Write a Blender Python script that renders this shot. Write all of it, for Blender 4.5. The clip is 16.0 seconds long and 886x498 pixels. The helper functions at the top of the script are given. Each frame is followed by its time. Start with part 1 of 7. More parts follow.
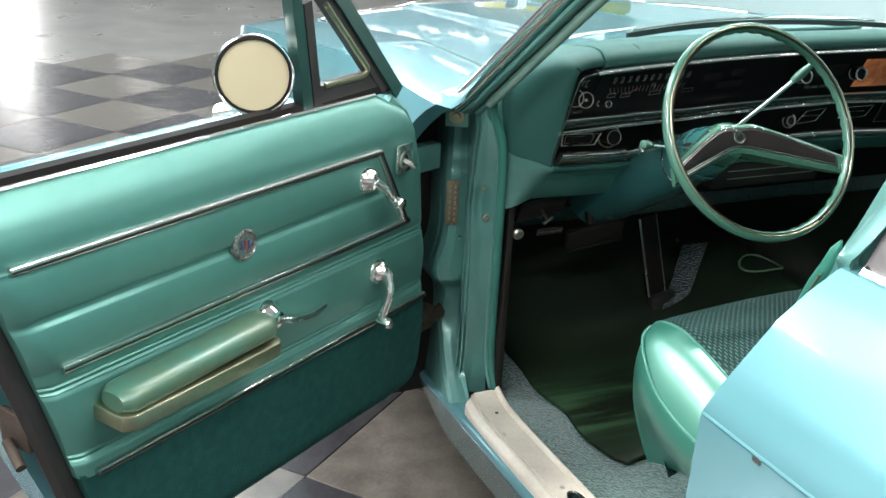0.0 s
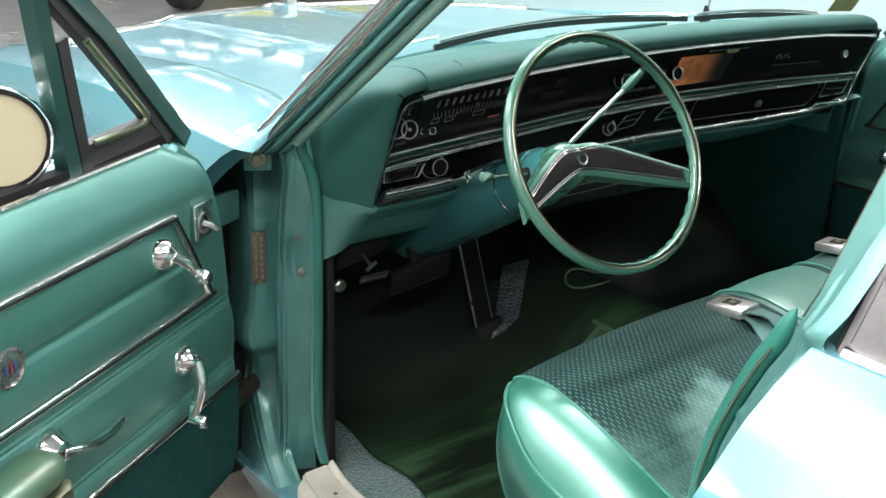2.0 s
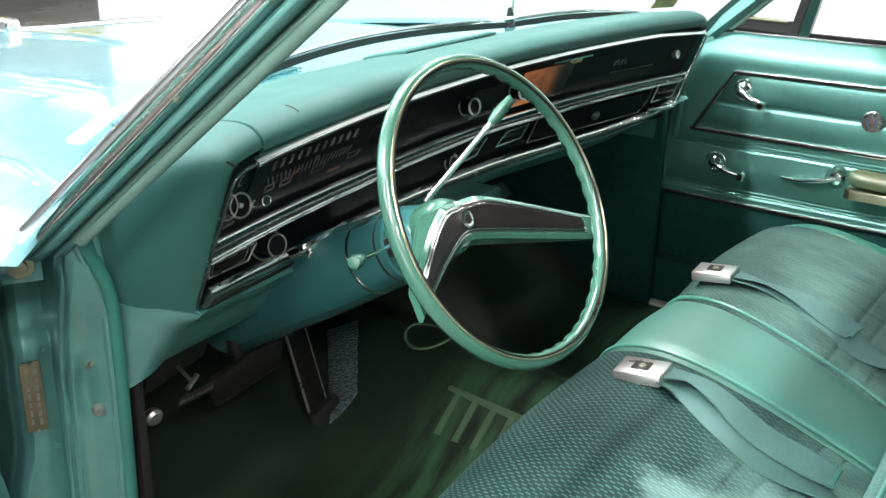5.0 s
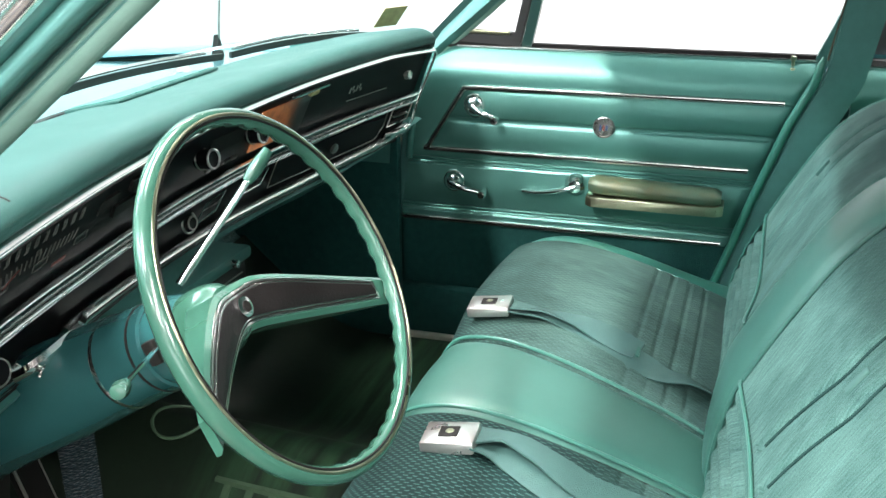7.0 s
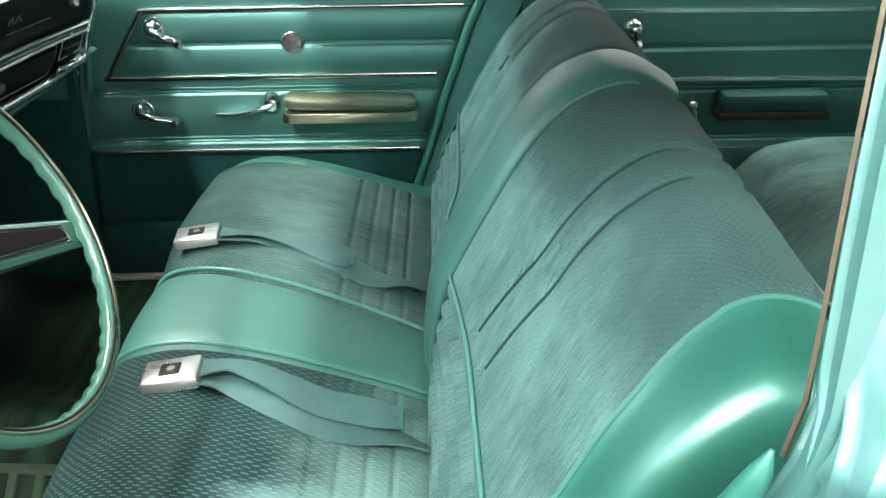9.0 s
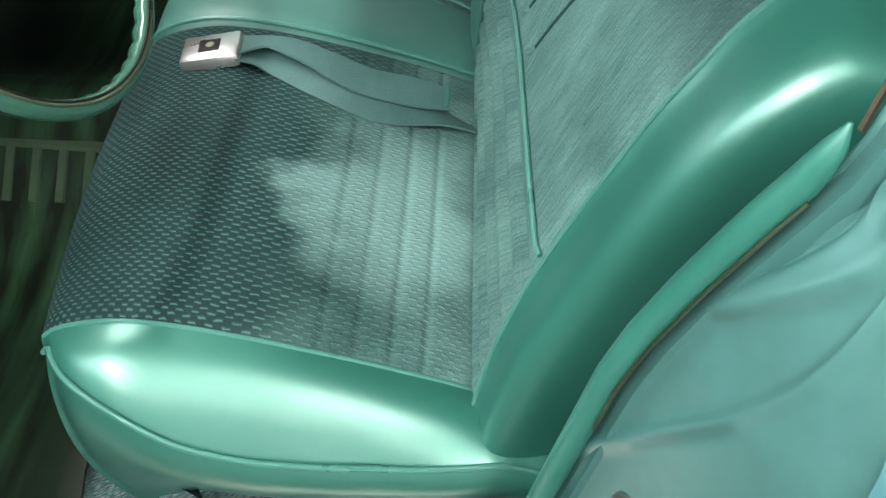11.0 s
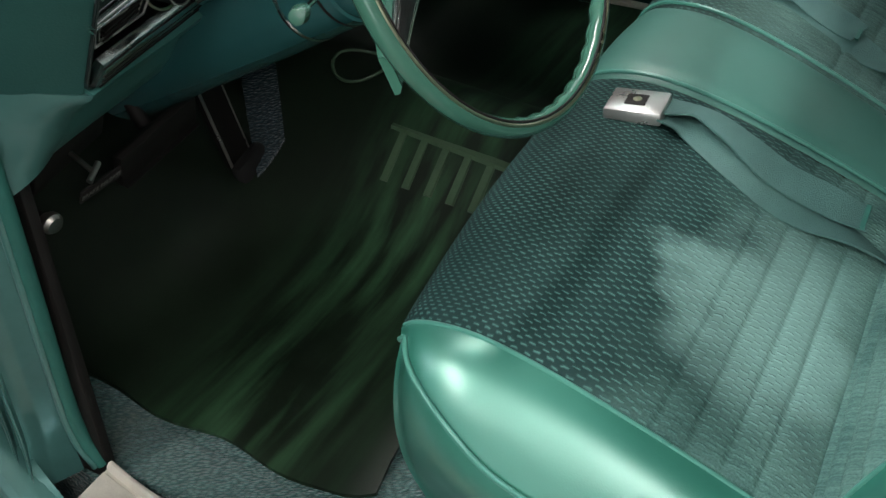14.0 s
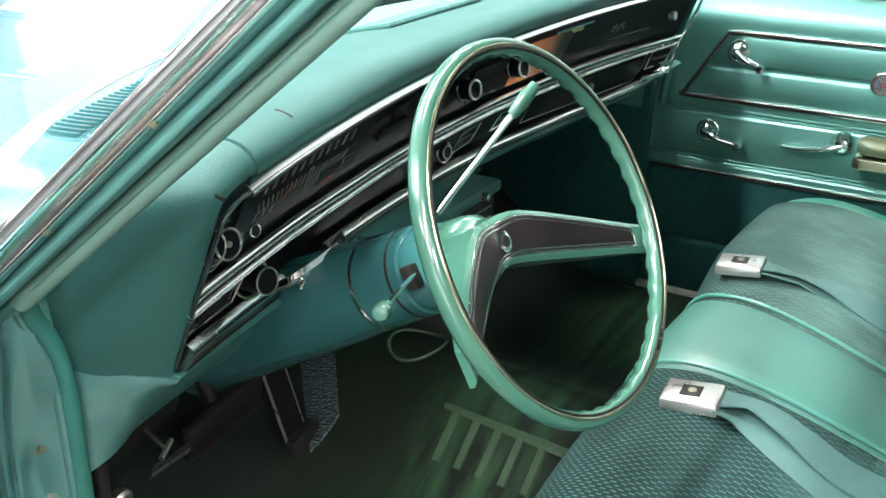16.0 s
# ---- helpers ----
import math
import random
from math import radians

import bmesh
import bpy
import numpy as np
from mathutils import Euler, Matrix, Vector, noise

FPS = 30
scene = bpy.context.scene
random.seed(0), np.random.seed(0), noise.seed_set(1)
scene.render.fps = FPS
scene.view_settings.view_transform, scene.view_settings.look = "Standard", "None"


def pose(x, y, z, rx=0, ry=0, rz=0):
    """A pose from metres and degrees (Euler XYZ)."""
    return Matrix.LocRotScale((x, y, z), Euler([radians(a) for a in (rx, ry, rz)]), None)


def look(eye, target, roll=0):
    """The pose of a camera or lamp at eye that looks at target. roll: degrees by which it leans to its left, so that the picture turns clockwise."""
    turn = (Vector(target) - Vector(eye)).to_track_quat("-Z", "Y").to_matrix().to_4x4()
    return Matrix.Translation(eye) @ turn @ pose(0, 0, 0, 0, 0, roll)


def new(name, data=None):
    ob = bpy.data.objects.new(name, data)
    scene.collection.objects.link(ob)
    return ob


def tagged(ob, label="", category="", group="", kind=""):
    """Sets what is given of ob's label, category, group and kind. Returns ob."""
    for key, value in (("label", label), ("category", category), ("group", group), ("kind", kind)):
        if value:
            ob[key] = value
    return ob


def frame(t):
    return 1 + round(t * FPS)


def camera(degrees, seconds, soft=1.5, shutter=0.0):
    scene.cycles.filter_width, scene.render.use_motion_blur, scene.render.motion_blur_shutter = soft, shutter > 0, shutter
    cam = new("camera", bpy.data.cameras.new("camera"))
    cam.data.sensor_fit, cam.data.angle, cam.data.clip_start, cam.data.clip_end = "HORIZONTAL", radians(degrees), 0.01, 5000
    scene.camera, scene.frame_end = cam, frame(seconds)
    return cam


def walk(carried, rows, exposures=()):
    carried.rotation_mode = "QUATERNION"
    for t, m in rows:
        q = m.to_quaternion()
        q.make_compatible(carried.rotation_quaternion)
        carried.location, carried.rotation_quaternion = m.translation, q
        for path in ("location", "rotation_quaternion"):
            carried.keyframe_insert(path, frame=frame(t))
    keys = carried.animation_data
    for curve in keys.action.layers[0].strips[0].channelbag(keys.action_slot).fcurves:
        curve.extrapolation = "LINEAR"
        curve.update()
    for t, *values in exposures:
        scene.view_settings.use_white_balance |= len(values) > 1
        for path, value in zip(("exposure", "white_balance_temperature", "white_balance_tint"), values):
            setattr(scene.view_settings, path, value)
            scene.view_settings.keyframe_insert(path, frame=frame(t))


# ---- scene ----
cam = camera(47.6, 16.0)
PATH = [
    (0, (-1.7165, -1.2073, 1.4233), (-1.3235, -0.3613, 1.0630), 2.85),
    (0.5, (-1.7014, -1.1119, 1.4242), (-1.2516, -0.2950, 1.0632), 2.79),
    (1, (-1.6864, -1.0308, 1.4170), (-1.1840, -0.2433, 1.0600), 2.49),
    (1.5, (-1.6743, -0.9719, 1.4130), (-1.1327, -0.2094, 1.0590), 2.14),
    (2, (-1.6533, -0.9050, 1.4147), (-1.0649, -0.1785, 1.0596), 1.94),
    (2.5, (-1.6307, -0.8402, 1.4062), (-1.0136, -0.1363, 1.0542), 1.70),
    (3, (-1.6068, -0.7689, 1.4008), (-0.9675, -0.0835, 1.0521), 1.50),
    (3.2, (-1.5943, -0.7405, 1.4009), (-0.9475, -0.0631, 1.0506), 1.43),
    (5.3, (-1.4618, -0.4623, 1.3851), (-0.6763, 0.0497, 1.0374), 0.91),
    (5.5, (-1.4460, -0.4392, 1.3853), (-0.6456, 0.0492, 1.0377), 0.82),
    (6, (-1.4139, -0.3910, 1.3851), (-0.5830, 0.0439, 1.0381), 0.51),
    (6.5, (-1.3809, -0.3472, 1.3873), (-0.5188, 0.0265, 1.0448), 0.25),
    (7, (-1.3471, -0.3100, 1.3862), (-0.4486, -0.0283, 1.0496), -0.13),
    (7.5, (-1.3347, -0.2989, 1.3861), (-0.4112, -0.1019, 1.0571), -0.41),
    (8, (-1.3334, -0.3056, 1.3865), (-0.3988, -0.1769, 1.0548), -0.65),
    (8.5, (-1.3370, -0.3150, 1.3805), (-0.4051, -0.2559, 1.0228), -0.85),
    (9, (-1.3378, -0.3205, 1.3741), (-0.4263, -0.3191, 0.9627), -1.04),
    (9.5, (-1.3365, -0.3211, 1.3636), (-0.4603, -0.3305, 0.8817), -1.36),
    (10, (-1.3305, -0.3189, 1.3550), (-0.5031, -0.3259, 0.7934), -1.65),
    (10.2, (-1.3282, -0.3176, 1.3524), (-0.5202, -0.3236, 0.7633), -1.78),
    (12.3, (-1.3007, -0.3076, 1.3297), (-0.6453, -0.1203, 0.5980), -1.69),
    (12.5, (-1.3015, -0.3043, 1.3251), (-0.6529, -0.0841, 0.5965), -1.54),
    (13, (-1.3008, -0.2880, 1.3226), (-0.6649, 0.0026, 0.6076), -0.60),
    (13.5, (-1.3015, -0.2820, 1.3300), (-0.6451, 0.0577, 0.6565), -0.11),
    (14, (-1.3042, -0.2810, 1.3382), (-0.6150, 0.0957, 0.7194), -0.06),
    (14.5, (-1.3302, -0.2587, 1.3500), (-0.5932, 0.1358, 0.8011), 0.56),
    (15, (-1.3348, -0.2610, 1.3614), (-0.5735, 0.1682, 0.8752), 0.48),
    (15.5, (-1.3388, -0.2598, 1.3695), (-0.5622, 0.1960, 0.9347), 0.48),
    (16, (-1.3420, -0.2615, 1.3768), (-0.5518, 0.2094, 0.9847), 0.45),
]
EXPOSURES = [(0, 0.0), (3, 0.1), (5.5, 0.5), (7, 0.5), (8, 0.5), (8.5, 0.43), (9, 0.35), (10, 0.06), (12.5, -0.53), (13.3, -0.58), (14, -0.72), (14.8, -0.28), (15.2, 0.13), (15.6, 0.3), (16, 0.56)]
walk(cam, [(t, look(eye, target, roll)) for t, eye, target, roll in PATH], EXPOSURES)

# ---- world and lights ----
world = bpy.data.worlds.new("showroom_air")
scene.world = world
world.use_nodes = True
world.node_tree.nodes["Background"].inputs[0].default_value = (0.9, 0.96, 1.0, 1)
world.node_tree.nodes["Background"].inputs[1].default_value = 0.027
scene.view_settings.exposure = 0.0


def tube_lamp(x, y, z, length, width, power, along_x=True):
    lamp = bpy.data.lights.new("tube_lamp", "AREA")
    lamp.shape, lamp.size, lamp.size_y, lamp.energy = "RECTANGLE", length, width, power
    lamp.color = (1.0, 0.95, 0.93)
    ob = new("tube_lamp", lamp)
    ob.matrix_world = pose(x, y, z, 0, 0, 0 if along_x else 90)
    return ob


# rows of ceiling tubes over the showroom
for ty in (-4.2, -1.6, 1.2, 3.6, 6.2, 9.2):
    for tx in (-3.8, 0.6):  # over the car and beside it
        row_lamp = tube_lamp(tx, ty, 4.3, 2.6, 0.22, 270 if ty < -4 else 480 if (tx < 0 and ty == 1.2) else 225 if tx < 0 else 190)
        if ty > 3:
            row_lamp.data.color = (0.84, 0.94, 1.0)
# unseen pair added to whiten the partition wall
for ty in (-2.0, 2.5):
    tube_lamp(3.3, ty, 4.3, 2.6, 0.22, 105, False)
# unseen row added for the highlight on the seat bolster
for ty in (-1.2, 2.2):
    tube_lamp(-6.8, ty, 4.3, 2.6, 0.3, 220 if ty < 0 else 210, False)


def panel_lamp(x, y, z, width, height, power, turn, colour):
    lamp = bpy.data.lights.new("panel_light", "AREA")
    lamp.shape, lamp.size, lamp.size_y, lamp.energy, lamp.color = "RECTANGLE", width, height, power, colour
    ob = new("panel_light", lamp)
    ob.matrix_world = pose(x, y, z, 90, 0, turn)
    return ob


# added area lights: unseen west one fills the cabin, north one streaks the floor
panel_lamp(-8.9, -2.4, 1.9, 5.0, 2.6, 150, -90, (0.95, 1.0, 1.0))
panel_lamp(-1.2, 31.9, 1.9, 1.1, 3.4, 600, 180, (1.0, 1.0, 1.0))

# ---- materials ----


def material(name, base, rough=0.5, metal=0.0, second=None, scale=8.0, amount=0.35, bump=0.0, bump_scale=300.0, coat=0.0, spec=0.5, sheen=0.0, wear=0.0, coat_rough=0.06):
    """Principled material with two scales of variation and fine relief."""
    m = bpy.data.materials.new(name)
    m.use_nodes = True
    nt = m.node_tree
    bsdf = nt.nodes["Principled BSDF"]
    bsdf.inputs["Metallic"].default_value = metal
    bsdf.inputs["Coat Weight"].default_value = coat
    bsdf.inputs["Coat Roughness"].default_value = coat_rough
    bsdf.inputs["Specular IOR Level"].default_value = spec
    bsdf.inputs["Sheen Weight"].default_value = sheen
    at = nt.nodes.new("ShaderNodeTexCoord")
    n1 = nt.nodes.new("ShaderNodeTexNoise")
    n1.inputs["Scale"].default_value, n1.inputs["Detail"].default_value = scale, 5
    n2 = nt.nodes.new("ShaderNodeTexNoise")
    n2.inputs["Scale"].default_value, n2.inputs["Detail"].default_value = scale * 9, 3
    nt.links.new(at.outputs["Object"], n1.inputs["Vector"])
    nt.links.new(at.outputs["Object"], n2.inputs["Vector"])
    add = nt.nodes.new("ShaderNodeMath")
    add.operation = "MULTIPLY_ADD"
    add.inputs[1].default_value = 0.35
    nt.links.new(n2.outputs["Fac"], add.inputs[0])
    nt.links.new(n1.outputs["Fac"], add.inputs[2])
    ramp = nt.nodes.new("ShaderNodeMapRange")
    ramp.inputs["From Min"].default_value, ramp.inputs["From Max"].default_value = 0.42, 0.92
    nt.links.new(add.outputs[0], ramp.inputs["Value"])
    mix = nt.nodes.new("ShaderNodeMix")
    mix.data_type = "RGBA"
    mix.inputs["A"].default_value = (*base, 1)
    mix.inputs["B"].default_value = (*(second or [c * (1 - amount) for c in base]), 1)
    nt.links.new(ramp.outputs["Result"], mix.inputs["Factor"])
    nt.links.new(mix.outputs["Result"], bsdf.inputs["Base Color"])
    rr = nt.nodes.new("ShaderNodeMapRange")
    rr.inputs["To Min"].default_value, rr.inputs["To Max"].default_value = max(0.02, rough * (1 - 0.25 - wear)), min(1, rough * (1.2 + wear))
    nt.links.new(n1.outputs["Fac"], rr.inputs["Value"])
    nt.links.new(rr.outputs["Result"], bsdf.inputs["Roughness"])
    if bump:
        n3 = nt.nodes.new("ShaderNodeTexNoise")
        n3.inputs["Scale"].default_value, n3.inputs["Detail"].default_value = bump_scale, 2
        nt.links.new(at.outputs["Object"], n3.inputs["Vector"])
        bm_ = nt.nodes.new("ShaderNodeBump")
        bm_.inputs["Strength"].default_value, bm_.inputs["Distance"].default_value = bump, 0.002
        nt.links.new(n3.outputs["Fac"], bm_.inputs["Height"])
        nt.links.new(bm_.outputs["Normal"], bsdf.inputs["Normal"])
    return m


def loop_carpet(name, base, dark, stain):
    """Looped pile: small dark gaps between loops, with brown stains."""
    m = material(name, base, 0.95, 0, scale=9, amount=0.25)
    nt = m.node_tree
    bsdf = nt.nodes["Principled BSDF"]
    bsdf.inputs["Sheen Weight"].default_value = 0.3
    at = nt.nodes["Texture Coordinate"]
    loops = nt.nodes.new("ShaderNodeTexVoronoi")
    loops.inputs["Scale"].default_value = 330.0
    stretch = nt.nodes.new("ShaderNodeMapping")
    stretch.vector_type = "TEXTURE"
    stretch.inputs["Rotation"].default_value = (0, 0, math.radians(-58))
    stretch.inputs["Scale"].default_value = (2.9, 1.0, 1.4)
    nt.links.new(at.outputs["Object"], stretch.inputs["Vector"])
    nt.links.new(stretch.outputs[0], loops.inputs["Vector"])
    gap = nt.nodes.new("ShaderNodeMapRange")
    gap.inputs["From Min"].default_value, gap.inputs["From Max"].default_value = 0.10, 0.60
    nt.links.new(loops.outputs["Distance"], gap.inputs["Value"])
    blot = nt.nodes.new("ShaderNodeTexNoise")
    blot.inputs["Scale"].default_value, blot.inputs["Detail"].default_value = 11.0, 6
    nt.links.new(at.outputs["Object"], blot.inputs["Vector"])
    soil = nt.nodes.new("ShaderNodeMapRange")
    soil.inputs["From Min"].default_value, soil.inputs["From Max"].default_value, soil.inputs["To Max"].default_value = 0.55, 0.72, 0.65
    nt.links.new(blot.outputs["Fac"], soil.inputs["Value"])
    before = bsdf.inputs["Base Color"].links[0].from_socket
    for fac, colour in ((soil.outputs["Result"], stain), (gap.outputs["Result"], dark)):
        mix = nt.nodes.new("ShaderNodeMix")
        mix.data_type = "RGBA"
        nt.links.new(fac, mix.inputs["Factor"])
        nt.links.new(before, mix.inputs["A"])
        mix.inputs["B"].default_value = (*colour, 1)
        before = mix.outputs["Result"]
    nt.links.new(before, bsdf.inputs["Base Color"])
    relief = nt.nodes.new("ShaderNodeBump")
    relief.invert = True
    relief.inputs["Strength"].default_value, relief.inputs["Distance"].default_value = 1.0, 0.004
    nt.links.new(loops.outputs["Distance"], relief.inputs["Height"])
    nt.links.new(relief.outputs["Normal"], bsdf.inputs["Normal"])
    return m


def weave(name, worn_from, worn_to, sheen_blob=None, falloff=1.0, plush=False):
    """Basket-weave upholstery: offset rows of short pale threads, brushed pale where it is worn."""
    m = bpy.data.materials.new(name)
    m.use_nodes = True
    nt = m.node_tree
    bsdf = nt.nodes["Principled BSDF"]
    bsdf.inputs["Roughness"].default_value = 0.8
    bsdf.inputs["Sheen Weight"].default_value = 0.0
    bsdf.inputs["Specular IOR Level"].default_value = 0.25
    at = nt.nodes.new("ShaderNodeTexCoord")

    def noise(scale, detail, coord="UV"):
        n = nt.nodes.new("ShaderNodeTexNoise")
        n.inputs["Scale"].default_value, n.inputs["Detail"].default_value = scale, detail
        nt.links.new(at.outputs[coord], n.inputs["Vector"])
        return n

    def maths(op, a, b, clamp=False):
        n = nt.nodes.new("ShaderNodeMath")
        n.operation, n.use_clamp = op, clamp
        for k, v in enumerate((a, b)):
            if isinstance(v, (int, float)):
                n.inputs[k].default_value = v
            else:
                nt.links.new(v, n.inputs[k])
        return n.outputs[0]

    def ranged(v, lo, hi, to0=0.0, to1=1.0, kind="SMOOTHSTEP"):
        n = nt.nodes.new("ShaderNodeMapRange")
        n.interpolation_type = kind
        n.inputs["From Min"].default_value, n.inputs["From Max"].default_value = lo, hi
        n.inputs["To Min"].default_value, n.inputs["To Max"].default_value = to0, to1
        nt.links.new(v, n.inputs["Value"])
        return n.outputs["Result"]

    def mixed(f, a, b):
        n = nt.nodes.new("ShaderNodeMix")
        n.data_type = "RGBA"
        nt.links.new(f, n.inputs["Factor"])
        for key, v in (("A", a), ("B", b)):
            if isinstance(v, tuple):
                n.inputs[key].default_value = (*v, 1)
            else:
                nt.links.new(v, n.inputs[key])
        return n.outputs["Result"]

    warp = noise(120.0, 1)
    shift = nt.nodes.new("ShaderNodeVectorMath")
    shift.operation = "MULTIPLY_ADD"
    shift.inputs[1].default_value = (0.004, 0.004, 0)
    nt.links.new(warp.outputs["Color"], shift.inputs[0])
    nt.links.new(at.outputs["UV"], shift.inputs[2])
    across = nt.nodes.new("ShaderNodeSeparateXYZ")
    nt.links.new(shift.outputs[0], across.inputs[0])
    rows_ = maths("COSINE", maths("MULTIPLY", across.outputs["X"], math.pi / 0.0056), 0.0)
    dashes = maths("COSINE", maths("MULTIPLY", across.outputs["Y"], 2 * math.pi / 0.0132), 0.0)
    ridge = maths("POWER", maths("ABSOLUTE", rows_, 0.0), 4.5)
    knot = maths("MULTIPLY", ridge, ranged(maths("MULTIPLY", maths("SIGN", rows_, 0.0), dashes), -0.4, 0.5))
    patch, fine = noise(9.0, 4), noise(520.0, 2)
    thread = maths("MULTIPLY", knot, ranged(patch.outputs["Fac"], 0.3, 0.7, 0.55, 1.1))
    thread = maths("MULTIPLY", thread, ranged(fine.outputs["Fac"], 0.3, 0.7, 0.7, 1.15), True)
    woven = mixed(thread, (0.038, 0.092, 0.084), (0.060, 0.134, 0.121)) if plush else mixed(thread, (0.0055, 0.025, 0.024), (0.066, 0.170, 0.150))
    nap = maths("MULTIPLY_ADD", ranged(fine.outputs["Fac"], 0.25, 0.75), 0.45)
    nt.links.new(maths("MULTIPLY", ranged(patch.outputs["Fac"], 0.3, 0.7), 0.5), nap.node.inputs[2])
    nap = maths("MULTIPLY", nap, ranged(knot, 0, 1, 0.80, 1.0))
    combed = nt.nodes.new("ShaderNodeMapping")
    combed.inputs["Scale"].default_value = (1.0, 0.07, 1.0)
    nt.links.new(at.outputs["UV"], combed.inputs["Vector"])
    ribs = nt.nodes.new("ShaderNodeTexNoise")
    ribs.inputs["Scale"].default_value, ribs.inputs["Detail"].default_value = 330.0, 3
    nt.links.new(combed.outputs[0], ribs.inputs["Vector"])
    broad = nt.nodes.new("ShaderNodeTexNoise")
    broad.inputs["Scale"].default_value, broad.inputs["Detail"].default_value = 26.0, 4
    nt.links.new(combed.outputs[0], broad.inputs["Vector"])
    nap = maths("MULTIPLY", maths("ADD", nap, ranged(ribs.outputs["Fac"], 0.3, 0.7, -0.10, 0.25)), ranged(broad.outputs["Fac"], 0.3, 0.7, 0.84, 1.08), True)
    brushed = mixed(nap, tuple(falloff * c for c in (0.026, 0.080, 0.071)), tuple(falloff * c for c in (0.150, 0.292, 0.256)))
    sep = nt.nodes.new("ShaderNodeSeparateXYZ")
    nt.links.new(at.outputs["UV"], sep.inputs[0])
    where = maths("ADD", sep.outputs["Y"], ranged(noise(6.0, 3).outputs["Fac"], 0.3, 0.7, -0.07, 0.07, "LINEAR"))
    worn = ranged(where, worn_from, worn_to)
    cloth = mixed(worn, woven, brushed)
    # pale oval of sheen where light meets the pleats, mixed into the colour
    if sheen_blob:
        ru = maths("DIVIDE", maths("SUBTRACT", sep.outputs["X"], sheen_blob[0]), sheen_blob[2])
        rv = maths("DIVIDE", maths("SUBTRACT", maths("ADD", sep.outputs["Y"], ranged(noise(14.0, 4).outputs["Fac"], 0.3, 0.7, -0.03, 0.03, "LINEAR")), sheen_blob[1]), sheen_blob[3])
        far = maths("ADD", maths("MULTIPLY", ru, ru), maths("MULTIPLY", rv, rv))
        patchy = maths("MULTIPLY", ranged(far, 0.0, 1.9, 0.8, 0.0), ranged(knot, 0, 1, 0.85, 1.0))
        cloth = mixed(patchy, cloth, (0.21, 0.38, 0.35))
    nt.links.new(cloth, bsdf.inputs["Base Color"])
    bump_n = nt.nodes.new("ShaderNodeBump")
    bump_n.inputs["Distance"].default_value = 0.0015
    nt.links.new(ranged(worn, 0, 1, 0.9, 0.5, "LINEAR"), bump_n.inputs["Strength"])
    nt.links.new(thread, bump_n.inputs["Height"])
    nt.links.new(bump_n.outputs["Normal"], bsdf.inputs["Normal"])
    return m


BODY_PAINT = material("aqua_body_paint", (0.125, 0.315, 0.355), 0.25, 0.3, amount=0.06, coat=1.0, scale=3, bump=0.05, bump_scale=5)
JAMB_PAINT = material("teal_jamb_paint", (0.096, 0.255, 0.235), 0.36, 0.35, amount=0.25, coat=0.4, scale=7, wear=0.2, coat_rough=0.14)
VINYL = material("pearl_teal_vinyl", (0.088, 0.262, 0.228), 0.40, 0.6, amount=0.14, bump=0.10, bump_scale=700, scale=5, coat=0.4, coat_rough=0.34)
BOLSTER = material("pearl_green_vinyl", (0.036, 0.205, 0.152), 0.40, 0.42, amount=0.10, bump=0.06, bump_scale=500, scale=4, coat=1.0, coat_rough=0.30, spec=0.7)
STRIP_VINYL = material("flat_green_vinyl", (0.048, 0.165, 0.134), 0.55, 0.15, amount=0.14, bump=0.12, bump_scale=600, scale=6, coat=0.35, coat_rough=0.35)
DASH_VINYL = material("grained_dash_vinyl", (0.028, 0.098, 0.087), 0.55, 0.0, spec=0.22, amount=0.12, bump=0.25, bump_scale=500, scale=5)
DASH_PAINT = material("teal_dash_paint", (0.06, 0.2, 0.18), 0.38, 0.1, amount=0.12, bump=0.08, bump_scale=300, scale=6, coat=0.15)
WHEEL_PLASTIC = material("glossy_green_plastic", (0.042, 0.132, 0.093), 0.24, 0.0, amount=0.12, scale=9, coat=0.7)
COLUMN_PAINT = material("column_enamel", (0.03, 0.125, 0.128), 0.25, 0.1, amount=0.1, coat=0.4)
PIPING = material("mint_piping", (0.065, 0.225, 0.18), 0.3, 0.1, amount=0.1)
FABRIC = weave("basket_weave_cloth", 0.52, 0.72, (-0.47, 0.62, 0.13, 0.075))
# velvety dark cloth, darkened further for light falling off across the cabin
FABRIC_VELVET = weave("velvety_weave_cloth", 0.22, 0.56, falloff=0.62)
# darker top: less brushed cloth, with the roof's shade in its colour
FABRIC_SOFT = weave("brushed_weave_cloth", 0.66, 0.44, plush=True)
CARPET = loop_carpet("blue_green_carpet", (0.12, 0.28, 0.262), (0.026, 0.085, 0.082), (0.17, 0.15, 0.09))
BLUE_CARPET = loop_carpet("deep_blue_carpet", (0.013, 0.050, 0.066), (0.007, 0.024, 0.032), (0.014, 0.036, 0.042))
DOOR_CARPET = material("dark_teal_carpet", (0.012, 0.060, 0.054), 0.95, 0, second=(0.009, 0.046, 0.042), bump=0.9, bump_scale=420, scale=60, spec=0.1)
RUBBER_MAT = material("green_rubber_mat", (0.0040, 0.0072, 0.0042), 0.5, 0, spec=0.42, second=(0.009, 0.020, 0.010), bump=0.12, bump_scale=60, scale=3.5)


